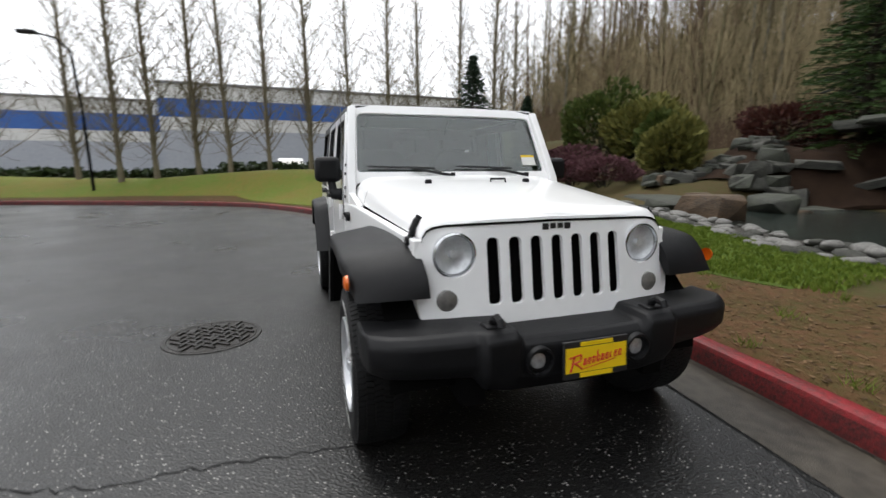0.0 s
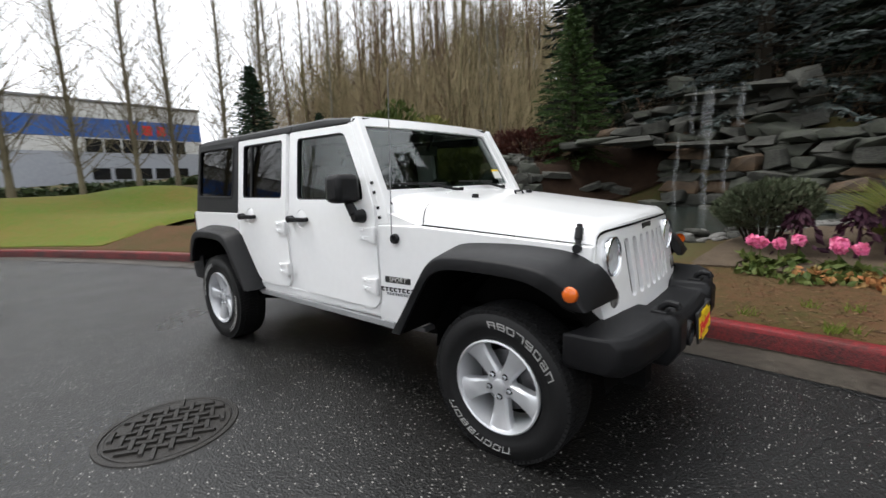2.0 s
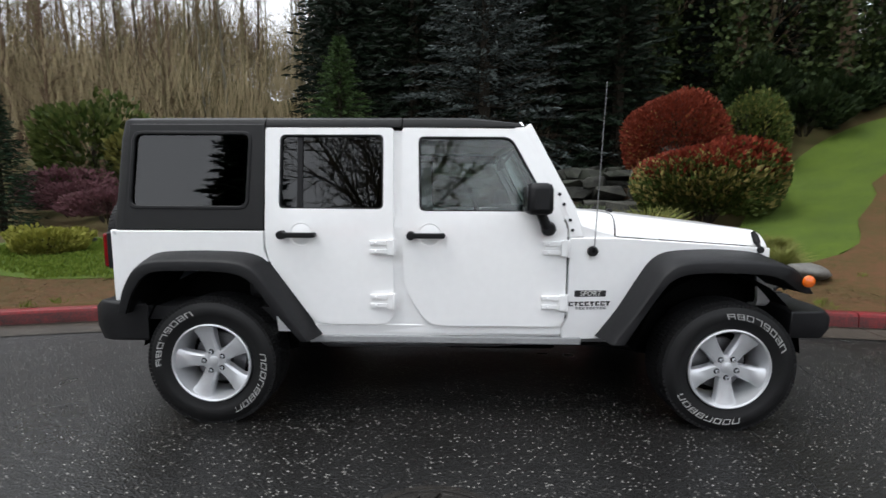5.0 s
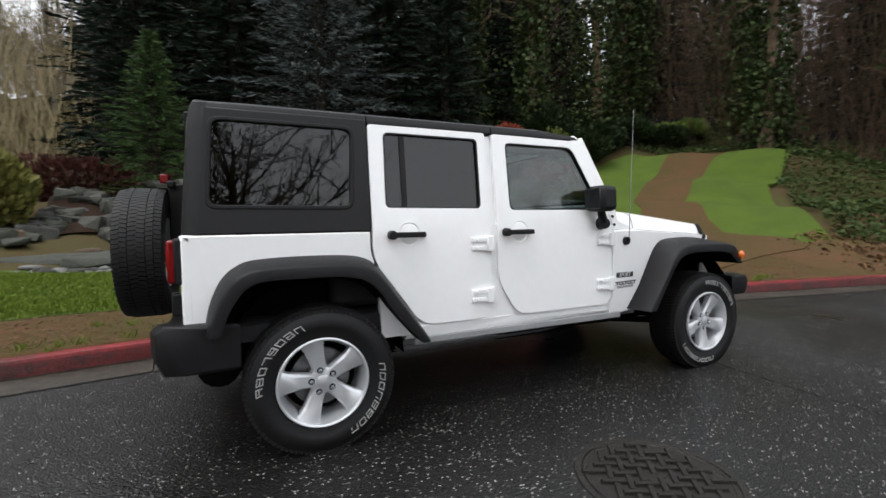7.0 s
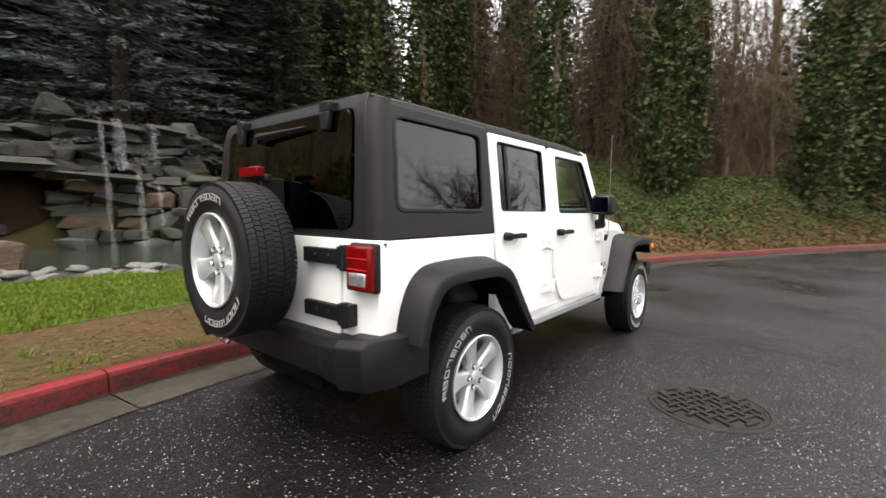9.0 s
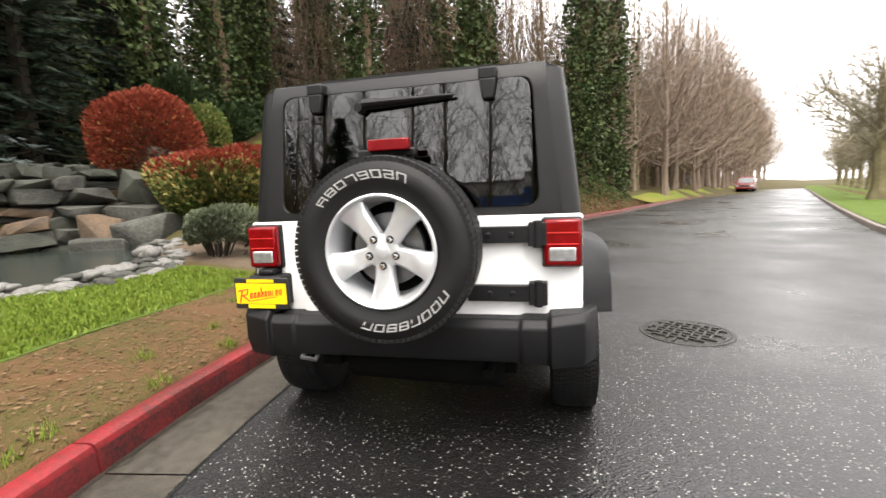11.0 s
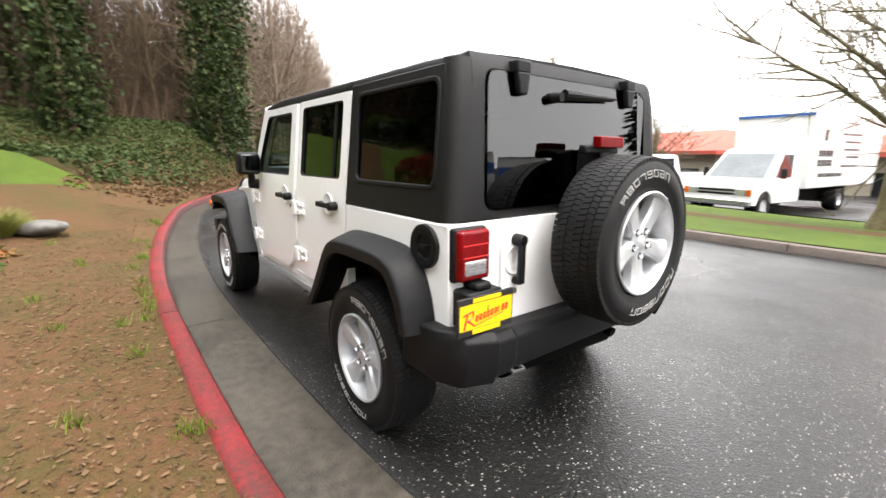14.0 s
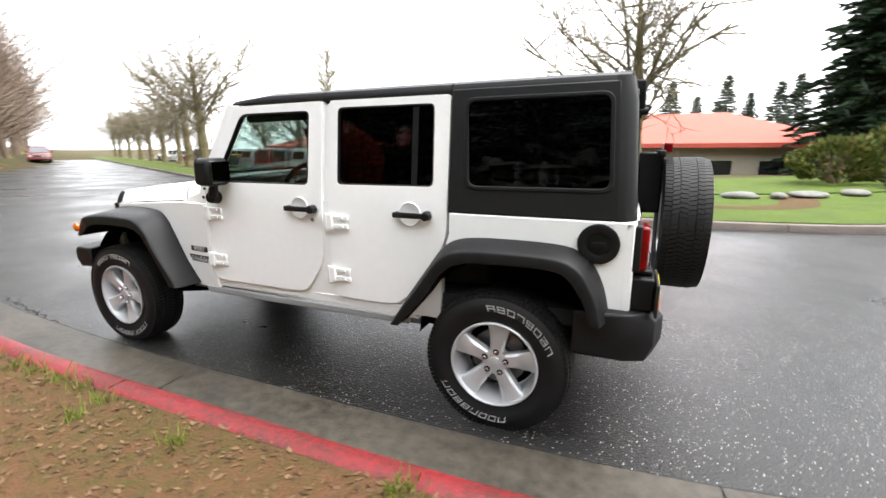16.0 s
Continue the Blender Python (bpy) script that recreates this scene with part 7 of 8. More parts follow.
for x, y, sc in ((36, -29.5, 0.55), (43, -33.5, 0.6), (50, -37, 0.6), (58, -41, 0.65), (67, -46, 0.7), (78, -51, 0.7)):
    plant_tree("roadside_tree", verge_woods[int(x) % 3], x, y, rng.uniform(0, 360), sc, "bushy leafless tree beyond the road verge", "tree", "roadside trees", z=-0.9)
plant_tree("street_tree", maple, 10.5, -25.3, 190, 0.8, "broad leafless tree behind the parked pickup", "tree", "street trees", z=-0.9)
plant_tree("street_tree", maple, -2.05, -9.7, 40, 1.0, "spreading leafless tree with mossy trunk on the grass verge", "tree", "street trees", sink=0.05)
for x, y, s in ((22.5, -17.2, 1.35), (30, -22, 1.3), (37, -26.5, 1.0), (44, -30, 1.1), (52, -34, 1.1), (60, -38, 1.1), (70, -43, 1.2), (19, -22, 0.9), (27, -27, 0.95), (82, -49, 1.2), (95, -56, 1.3)):
    plant_tree("street_tree", maple, x, y, rng.uniform(0, 360), s, "leafless street tree along the road verge", "tree", "street trees", sink=0.05)
dense_fir = conifer(36, 15, 3.3, BARK_DARK, leafy("deep_fir_needles", (0.006, 0.014, 0.006), (0.014, 0.028, 0.011)), 60, 12, 42, -0.2, 0.24, 0.03)
plant_tree("dark_fir", dense_fir, -12.6, -24.3, 50, 1.1, "tall dark green fir across the road", "tree", "dark firs")
far_fir = conifer(35, 13, 3.6, BARK_DARK, leafy("far_conifer_needles", (0.03, 0.042, 0.026), (0.055, 0.068, 0.045)), 30, 9, 16, -0.2, 0.34, 0.08)
for x, y, s in ((-12, -66, 0.7), (-7, -74, 1.0), (1, -70, 0.7), (-19, -68, 0.9), (-25, -60, 0.8), (-3, -78, 0.95), (-15, -80, 1.1), (-30, -66, 0.95), (-10, -70, 0.8), (-17, -74, 0.85), (-22, -72, 1.0), (-28, -74, 0.8), (-34, -70, 1.0), (-5, -66, 0.6), (-36, -62, 0.7), (4, -76, 0.8)):
    plant_tree("far_conifer", far_fir, x, y, rng.uniform(0, 360), s, "far dark green conifer beyond the buildings", "tree", "dark firs", z=-2)

# ivy and bramble on the bank, brush below the woods
g = np.random.default_rng(9)
pos = []
while len(pos) < 60000:
    x, y = g.uniform(8.5, 27), g.uniform(-6, 15)
    d, side = gap(round(x * 2), round(y * 2))
    lane = 2.6 + (x - 10.6) * 0.8 if x < 14.3 else 5.6 + (x - 14.3) * 0.42
    if side < 0 or d < (0.5 + 1.2 * g.random() if x > 10.5 else 1.5) or (y > lane and x < 18.6 and not (y > 9.5 and x > 14.2 and y > 10.8 - (x - 14.2) * 0.9)):
        continue
    pos.append((x, y, land(x, y) + g.uniform(0.02, 0.2)))
bank = new("ivy_ground_cover", leaf_mesh("ivy_ground_cover", pos, 0.085, leafy("bank_ivy_leaves", (0.022, 0.042, 0.011), (0.055, 0.07, 0.02)), g, None, 1.2))
tagged(bank, "dark green ivy and bramble covering the bank", "ground cover", kind="stuff")
far = []
for k in range(24000):
    x = g.uniform(-45, 60)
    y = (30 + 8 * g.random()) if x < 34 else 34 - (x - 34) * 1.3 + 8 * g.random()
    z0 = land(x, y) + g.uniform(0, 3.5)
    a, ln = g.uniform(0, 6.28), g.uniform(0.8, 2.4)
    far.append(((x, y, z0), (x + math.cos(a) * 0.4, y + math.sin(a) * 0.4, z0 + ln), 0.02, 0.006))
tagged(new("far_woodland", rods("far_woodland", far, BARK_OLIVE, 3)), "far tangle of leafless twigs deep in the wood", "woods", kind="stuff")
segs = []
while len(segs) < 9000:
    x, y = (g.uniform(-26, 4), g.uniform(13.5, 22)) if g.random() < 0.5 else (g.uniform(10, 40), g.uniform(-12, 16))
    d, side = gap(round(x * 2), round(y * 2))
    if side < 0 or d < 3.0 or (x < 19 and y < 12.5):
        continue
    z0, a = land(x, y), g.uniform(0, 6.28)
    ln = g.uniform(0.6, 2.0)
    q = (x + math.cos(a) * ln * 0.5, y + math.sin(a) * ln * 0.5, z0 + ln)
    segs += [((x, y, z0 - 0.05), q, 0.012, 0.004)]
brush = new("woodland_brush", rods("woodland_brush", segs, BARK_BROWN, 3))
tagged(brush, "tangled brown leafless brush under the trees", "brush", kind="stuff")

for name, mat, count, pick in (("hill_thicket", material("olive_twigs", (0.33, 0.275, 0.16), 0.9, spec=0.15, second=(0.24, 0.19, 0.11), scale=0.6), 17000, lambda: (g.uniform(-44, 2), g.uniform(15, 36))), ("bank_thicket", material("rusty_twigs", (0.11, 0.07, 0.045), 0.9, spec=0.15, second=(0.06, 0.045, 0.03), scale=0.6), 58000, lambda: (g.uniform(17, 75), g.uniform(-28, 16)))):
    segs = []
    while len(segs) < count:
        x, y = pick()
        d, side = gap(round(x * 2), round(y * 2))
        if side < 0 or d < 4.0 or (name == "bank_thicket" and (d > 24 or (x < 20 and y < 9))) or (name == "hill_thicket" and (y < 15 + max(0, -x - 20) * 0.2 or (x > g.uniform(-15, -6) and y < 27))):
            continue
        z0, a = land(x, y) + g.uniform(0, 1) ** 1.3 * (4.6 if name[0] == "h" else 11), g.uniform(0, 6.28)
        ln, out = g.uniform(0.9, 2.8), g.uniform(0.05, 0.4)
        segs.append(((x, y, z0), (x + math.cos(a) * ln * out, y + math.sin(a) * ln * out, z0 + ln), 0.017, 0.005))
    tagged(new(name, rods(name, segs, mat, 3)), "dense haze of fine leafless twigs between the trunks", "brush", kind="stuff")
fence = thing("silt_fence", "low black fabric fence sagging along the hill crest", "fence", at=pose(0, 0, 0))
FABRIC = material("black_fabric", (0.008, 0.008, 0.009), 0.8, spots=0.3, scale=3, spec=0.2)
run = along([(15.5, 15.5), (17, 14), (20, 11), (22, 9), (24, 6.6)], 0.4)
part("fabric", sheet([[(p.x, p.y, land(p.x, p.y) - 0.05), (p.x + 0.03, p.y, land(p.x, p.y) + 0.3), (p.x, p.y, land(p.x, p.y) + 0.6 + 0.06 * math.sin(i * 1.3))] for i, (p, n) in enumerate(run)]), FABRIC, fence)
for p, n in run[::6]:
    part("stake", pipe([(p.x + 0.04, p.y + 0.03, land(p.x, p.y) - 0.2), (p.x + 0.04, p.y + 0.03, land(p.x, p.y) + 0.72)], [0.02, 0.018]), BARK_BROWN, fence)

lawn_strip = [(p, n) for p, n in kerb_line if 25 < p.x < 120]
tagged(part("verge", strip(lawn_strip, (0.14, 0.17, 0.6, 1.2, 1.7), lift=0.015), bpy.data.materials["winter_lawn"]), "yellow-green grass strip between kerb and wood", "lawn", kind="structure")
litter = []
while len(litter) < 9000:
    x, o = g.uniform(8.5, 24), g.uniform(0.2, 2.4)
    p, nrm = kerb_line[min(range(len(kerb_line)), key=lambda i: abs(kerb_line[i][0].x - x))]
    q = p + nrm * o + Vector((nrm.y, -nrm.x, 0)) * g.uniform(-0.3, 0.3)
    litter.append((q.x, q.y, land(q.x, q.y) + 0.03))
tagged(new("leaf_litter", leaf_mesh("leaf_litter", litter, 0.07, leafy("fallen_leaves", (0.14, 0.075, 0.035), (0.07, 0.045, 0.025)), g, None, 1.3)), "fallen brown leaves along the kerb below the ivy", "leaf litter", kind="stuff")

# ---- buildings and parked vehicles ----
WALL_WHITE = material("white_tilt_up_wall", (0.62, 0.62, 0.6), 0.8, second=(0.54, 0.54, 0.53), scale=0.3, bump=0.1, bump_scale=20)
WALL_GREY = material("pale_grey_wall_paint", (0.36, 0.38, 0.42), 0.8, second=(0.31, 0.33, 0.37), scale=0.3, bump=0.1, bump_scale=20)
WALL_BLUE = material("blue_wall_band", (0.03, 0.11, 0.36), 0.6, second=(0.025, 0.09, 0.30), scale=0.4)
DARK_PANE = material("dark_window_pane", (0.012, 0.014, 0.018), 0.08, spots=0.3, scale=0.6)
ROOF_RED = material("red_metal_roof", (0.46, 0.085, 0.06), 0.75, spec=0.2, second=(0.38, 0.075, 0.055), scale=0.5, bump=0.2, bump_scale=3)
WALL_BEIGE = material("beige_stucco", (0.36, 0.32, 0.25), 0.85, second=(0.30, 0.27, 0.21), scale=0.5, bump=0.2, bump_scale=30)


def block(name, x0, x1, y0, y1, z0, z1, mat, parent, label="", bevel=0.0):
    bm = bmesh.new()
    box(bm, x0, x1, y0, y1, z0, z1)
    return part(name, bm, mat, parent, label, bevel)


hall = thing("warehouse", "long white warehouse with a blue band and grey base", "building", at=pose(-40.3, -11.8, 0.3, 0, 0, 3.6))
hall_bits = [("wall", 0.0, 27.3, 0.0, 4.2, WALL_GREY), ("wall", 0.0, 27.3, 4.2, 5.3, WALL_WHITE), ("blue_band", 0.0, 27.3, 5.3, 6.8, WALL_BLUE), ("wall", 0.0, 27.3, 6.8, 8.0, WALL_WHITE)]
for n, y0, y1, z0, z1, mt in hall_bits:
    block(n, -14, 0.02 if "band" in n else 0.0, y0, y1, z0, z1, mt, hall)
block("roof_edge", -14, 0.12, -0.1, 27.4, 8.0, 8.2, STEEL, hall, "thin grey metal parapet cap")
for n, z0, z1, mt in (("wall", 0.0, 3.2, WALL_GREY), ("wall", 3.2, 4.1, WALL_WHITE), ("blue_band", 4.1, 5.5, WALL_BLUE), ("wall", 5.5, 6.6, WALL_WHITE)):
    block(n, -14, -1.2, -34, -0.02, z0, z1, mt, hall)
block("roof_edge", -14, -1.1, -34.1, -0.02, 6.6, 6.75, STEEL, hall)
for k in range(6):
    y0 = 18.4 + k * 1.25
    block("window", -0.1, 0.03, y0, y0 + 1.1, 4.15, 5.2, DARK_PANE, hall)
for k in range(5):
    y0 = 18.6 + k * 1.5
    block("window", -0.1, 0.03, y0, y0 + 1.2, 2.0, 2.9, DARK_PANE, hall)
for k, (y0, w) in enumerate(((21.4, 0.9), (22.5, 0.9), (23.6, 0.9))):
    block("red_sign_shape", 0.0, 0.12, y0, y0 + w * 0.75, 5.65, 6.45, RED_INK, hall, "red wall sign shape")
hedge_leaf = leafy("hedge_leaves", (0.02, 0.035, 0.012), (0.04, 0.06, 0.02))
for k in range(13):
    y = -17 + k * 2.2
    q = np.random.default_rng(700 + k)
    pos = [(q.uniform(-0.6, 0.6), q.uniform(-1.1, 1.1), q.uniform(0.0, 0.75) + 0.12 * math.sin(3 * k + 2 * q.random())) for _ in range(700)]
    hx = -22.6 - (0.8 if y < -8 else 0)
    plant_tree("hedge_shrub", [("leaves", leaf_mesh("leaves", pos, 0.17, hedge_leaf, q))], hx, y, 0, 1.0, "dark green clipped hedge shrub below the warehouse", "hedge", "hedge shrubs", sink=0.4)
lamp = thing("street_lamp", "thin dark street lamp with a short bent arm", "street lamp", at=pose(-17.0, -8.6, height(-17.0, -8.6)))
part("pole", pipe([(0, 0, -0.1), (0, 0, 3.0), (0, -0.1, 5.1), (0.1, -0.5, 5.5), (0.2, -1.0, 5.6)], [0.06, 0.05, 0.045, 0.035, 0.03]), DARK, lamp)
block("lamp_head", 0.1, 0.34, -1.5, -0.95, 5.54, 5.66, BLACK_PLASTIC, lamp, bevel=0.03)

annex = thing("red_roof_building", "low beige building with a broad red hipped roof", "building", "red-roofed buildings", at=pose(-5.0, -32.5, -1.5, 0, 0, -4))


def hip_roof(x, y, z0, z1, over):
    bm = bmesh.new()
    e = [bm.verts.new(p) for p in ((-x - over, -y - over, z0), (x + over, -y - over, z0), (x + over, y + over, z0), (-x - over, y + over, z0))]
    d = [bm.verts.new(p) for p in ((-x - over, -y - over, z0 - 0.25), (x + over, -y - over, z0 - 0.25), (x + over, y + over, z0 - 0.25), (-x - over, y + over, z0 - 0.25))]
    r = [bm.verts.new((-x + y * 0.9, 0, z1)), bm.verts.new((x - y * 0.9, 0, z1))]
    for f in ((e[0], e[1], r[1], r[0]), (e[1], e[2], r[1]), (e[2], e[3], r[0], r[1]), (e[3], e[0], r[0])):
        bm.faces.new(f)
    for i in range(4):
        bm.faces.new((d[i], d[(i + 1) % 4], e[(i + 1) % 4], e[i]))
    bm.faces.new(d[::-1])
    return bm


def low_house(parent, hx, hy, wall_h, top):
    block("wall", -hx, hx, -hy, hy, 0, wall_h, WALL_BEIGE, parent)
    part("roof", hip_roof(hx, hy, wall_h + 0.2, top, 0.9), ROOF_RED, parent)
    k = int(hx * 2 / 3.2)
    for i in range(k):
        x = -hx + 1.2 + i * 3.2
        wnd = block("window", x, x + 1.9, hy - 0.05, hy + 0.03, 0.8, 2.1, DARK_PANE, parent)
        block("window_frame", x - 0.06, x + 1.96, hy - 0.02, hy + 0.06, 0.72, 0.8, WALL_WHITE, wnd)


low_house(annex, 7.2, 5.0, 2.9, 5.1)
annex_2 = thing("red_roof_building", "long low beige building with a red roof behind parked cars", "building", "red-roofed buildings", at=pose(24, -43, -1.6, 0, 0, -24))
low_house(annex_2, 19, 5.5, 3.1, 5.0)


def wheel_simple(parent, x, y, r, w=0.22):
    s = 1 if x > 0 else -1
    bm = lathe([(r * 0.6, -w / 2), (r * 0.93, -w / 2), (r, -w / 3), (r, w / 3), (r * 0.93, w / 2), (r * 0.6, w / 2)], 24, "x", centre=(x, y, r))
    t = part("wheel", bm, RUBBER, parent)
    part("rim", lathe([(r * 0.62, s * w * 0.42), (r * 0.5, s * w * 0.3), (r * 0.15, s * w * 0.38), (0.001, s * w * 0.38)], 20, "x", centre=(x, y, r)), ALLOY, t)


PAINTS = {"white": material("white_truck_paint", (0.75, 0.75, 0.74), 0.3, coat=0.4, spots=0.04, scale=1), "black": material("black_car_paint", (0.012, 0.012, 0.014), 0.2, coat=0.5, spots=0.1, scale=1),
          "red": material("dark_red_car_paint", (0.16, 0.012, 0.016), 0.25, coat=0.5, spots=0.06, scale=1), "silver": material("silver_car_paint", (0.42, 0.43, 0.45), 0.3, metal=0.4, spots=0.05, scale=1)}


def arched(line, wheels, r, sill):
    """A side outline whose lower edge rises over the wheels; line runs along the top from tail to nose."""
    low = [(line[0][0], sill)]
    for w in wheels:
        low += [(w - r * math.cos(a), max(sill, r * 0.9 + r * math.sin(a))) for a in [k * math.pi / 10 for k in range(11)]]
    low.append((line[-1][0], sill))
    return list(line) + low[::-1]


def pane(name, corners, sides, mat, parent, proud=0.012):
    """A thin plate inside four corners (low rear, low front, high front, high rear), inset by shares of the width and height."""
    a, b, c, d = (Vector(p) for p in corners)
    l, r, lo, hi = sides
    at = lambda u, v: (a * (1 - u) + b * u) * (1 - v) + (d * (1 - u) + c * u) * v
    out = (b - a).cross(d - a).normalized() * proud
    q = [at(l, lo), at(1 - r, lo), at(1 - r, hi), at(l, hi)]
    return part(name, loft([[p - out for p in q], [p + out for p in q]]), mat, parent)


def greenhouse(ob, paint, cab, hw, splits):
    """The cabin with its panes: cab is (rear foot, rear top, front top, front foot) in side view."""
    (y0, z0), (y1, z1), (y2, z2), (y3, z3) = cab
    low = [(-hw, y0, z0), (hw, y0, z0), (hw, y3, z3), (-hw, y3, z3)]
    mid = [(-hw * 0.86, y1, z1 - 0.04), (hw * 0.86, y1, z1 - 0.04), (hw * 0.86, y2, z2 - 0.04), (-hw * 0.86, y2, z2 - 0.04)]
    top = [(x * 0.92, y1 + 0.1 if y == y1 else y2 - 0.14, max(z1, z2) + 0.03) for x, y, _ in mid]
    part("cabin", loft([low, mid, top]), paint, ob, bevel=0.04, smooth=30)
    for s in (-1, 1):
        c = [(s * hw, y0, z0), (s * hw, y3, z3), (s * hw * 0.86, y2, z2 - 0.04), (s * hw * 0.86, y1, z1 - 0.04)]
        for u0, u1 in splits:
            pane("side_window", c, (u0, 1 - u1, 0.1, 0.88), DARK_PANE, ob, 0.012 * s)
    pane("windscreen", [(-hw, y3, z3), (hw, y3, z3), (hw * 0.86, y2, z2 - 0.04), (-hw * 0.86, y2, z2 - 0.04)], (0.07, 0.07, 0.08, 0.9), SKY_PANE, ob)
    pane("rear_window", [(hw, y0, z0), (-hw, y0, z0), (-hw * 0.86, y1, z1 - 0.04), (hw * 0.86, y1, z1 - 0.04)], (0.12, 0.12, 0.2, 0.86), DARK_PANE, ob)


# the sky's reflection is put into this pane's pale base colour
SKY_PANE = material("sky_toned_windscreen", (0.16, 0.18, 0.19), 0.1, spots=0.3, scale=1.5)
TRIM = material("black_trim", (0.012, 0.012, 0.013), 0.6, spec=0.3, spots=0.2, scale=6)


def vehicle(kind, colour, m):
    """A parked car seen from a distance; its nose points along +y."""
    paint = PAINTS[colour]
    names = {"suv": "parked_suv", "pickup": "pickup_truck", "car": "parked_car"}
    labels = {"suv": f"{colour} sport utility vehicle parked along the verge", "pickup": f"{colour} pickup truck parked along the verge", "car": f"{colour} saloon car parked in the lot"}
    ob = thing(names[kind], labels[kind], "car" if kind != "pickup" else "truck", "parked vehicles", at=m)
    put = lambda u, v, d: (d, u, v)
    hw = 0.96 if kind != "car" else 0.9
    if kind == "suv":
        line, wheels, r, sill = [(-2.4, 0.62), (-2.38, 1.04), (0.9, 1.06), (2.1, 1.0), (2.38, 0.88), (2.42, 0.6)], (-1.42, 1.48), 0.37, 0.36
        cab, splits = [(-2.34, 1.04), (-2.14, 1.74), (0.25, 1.77), (1.05, 1.05)], ((0.06, 0.3), (0.33, 0.58), (0.61, 0.86))
    elif kind == "pickup":
        line, wheels, r, sill = [(-2.9, 0.62), (-2.9, 1.16), (-0.66, 1.16), (1.0, 1.16), (2.45, 1.1), (2.68, 0.98), (2.72, 0.6)], (-1.75, 1.78), 0.41, 0.46
        cab, splits = [(-0.62, 1.14), (-0.5, 1.86), (0.5, 1.87), (1.2, 1.14)], ((0.2, 0.78),)
    else:
        line, wheels, r, sill = [(-2.25, 0.55), (-2.22, 0.9), (-1.6, 0.95), (1.0, 0.92), (2.0, 0.8), (2.24, 0.66), (2.26, 0.45)], (-1.35, 1.38), 0.33, 0.27
        cab, splits = [(-1.85, 0.93), (-1.15, 1.41), (0.3, 1.43), (1.15, 0.92)], ((0.22, 0.5), (0.53, 0.8))
    part("body", prism(arched(line, wheels, r * 1.13, sill), -hw, hw, put=put, cuts=[("v", 0.8)]), paint, ob, bevel=0.05, smooth=30)
    block("underside", -hw * 0.8, hw * 0.8, line[0][0] + 0.25, line[-1][0] - 0.25, sill - 0.08, sill + 0.3, DARK, ob)
    greenhouse(ob, paint, cab, hw * 0.95, splits)
    if kind == "pickup":
        block("bed_opening", -hw * 0.86, hw * 0.86, -2.8, -0.74, 1.12, 1.168, DARK, ob)
        block("bed_rail", -hw * 0.9, -hw * 0.84, -2.82, -0.72, 1.15, 1.19, TRIM, ob, bevel=0.01)
        block("bed_rail", hw * 0.84, hw * 0.9, -2.82, -0.72, 1.15, 1.19, TRIM, ob, bevel=0.01)
    front, back = line[-1][0], line[0][0]
    block("rear_bumper", -hw * 0.96, hw * 0.96, back - 0.1, back + 0.1, sill + 0.02, sill + 0.2, CHROME if kind == "pickup" else TRIM, ob, bevel=0.04)
    top = line[-2][1]
    block("front_grille", -0.52, 0.52, front - 0.1, front + 0.02, top - 0.26, top - 0.06, TRIM, ob, bevel=0.02)
    block("grille_bar", -0.54, 0.54, front - 0.08, front + 0.035, top - 0.175, top - 0.145, CHROME if kind != "car" else paint, ob, bevel=0.008)
    block("front_bumper", -hw * 0.98, hw * 0.98, front - 0.12, front + 0.1, sill + 0.02, sill + 0.2, TRIM if kind == "pickup" else paint, ob, bevel=0.05)
    for s in (-1, 1):
        block("tail_lamp", s * hw * 0.9 - 0.08, s * hw * 0.9 + 0.08, back - 0.02, back + 0.12, 0.72, 0.98, RED_LENS, ob, bevel=0.02)
        block("headlight", s * hw * 0.77 - 0.16, s * hw * 0.77 + 0.16, front - 0.14, front + 0.015, top - 0.24, top - 0.06, CLEAR_LENS, ob, bevel=0.03)
        block("door_mirror", s * (hw + 0.1) - 0.09, s * (hw + 0.1) + 0.09, cab[3][0] - 0.35, cab[3][0] - 0.22, cab[3][1] + 0.02, cab[3][1] + 0.2, TRIM if colour == "black" else paint, ob, bevel=0.03)
        for u in ((0.9, -0.15, -1.15) if kind != "pickup" else (0.95, -0.55)):
            lo, hi = sorted((s * (hw - 0.002), s * (hw + 0.003)))
            block("door_seam", lo, hi, u - 0.008, u + 0.008, sill + 0.12, line[2][1] - 0.04, TRIM, ob)
        for w in wheels:
            wheel_simple(ob, s * (hw - 0.1), w, r)
            part("wheel_arch", lathe([(r * 1.12, -0.12), (r * 1.12, 0.1), (r * 0.4, 0.12)], 24, "x", centre=(s * (hw - 0.22), w, r * 0.95)), DARK, ob)
    return ob


vehicle("pickup", "white", pose(6.55, -17.7, height(6.55, -17.7) + 0.03, 0, 0, -20))
for k, (kind, colour) in enumerate((("suv", "silver"), ("suv", "black"), ("suv", "red"), ("suv", "silver"), ("car", "white"), ("suv", "white"), ("car", "silver"), ("car", "white"), ("suv", "black"), ("car", "white"), ("car", "red"), ("suv", "white"), ("car", "silver"), ("suv", "white"), ("car", "black"), ("car", "white"))):
    p, nrm = min(verge_line, key=lambda q: abs(q[0].x - (18.6 + 2.75 * k)))
    q = p + nrm * 8.0
    vehicle(kind, colour, pose(q.x, q.y, height(q.x, q.y) + 0.03, 0, 0, math.degrees(math.atan2(nrm.x, -nrm.y)) + 186))
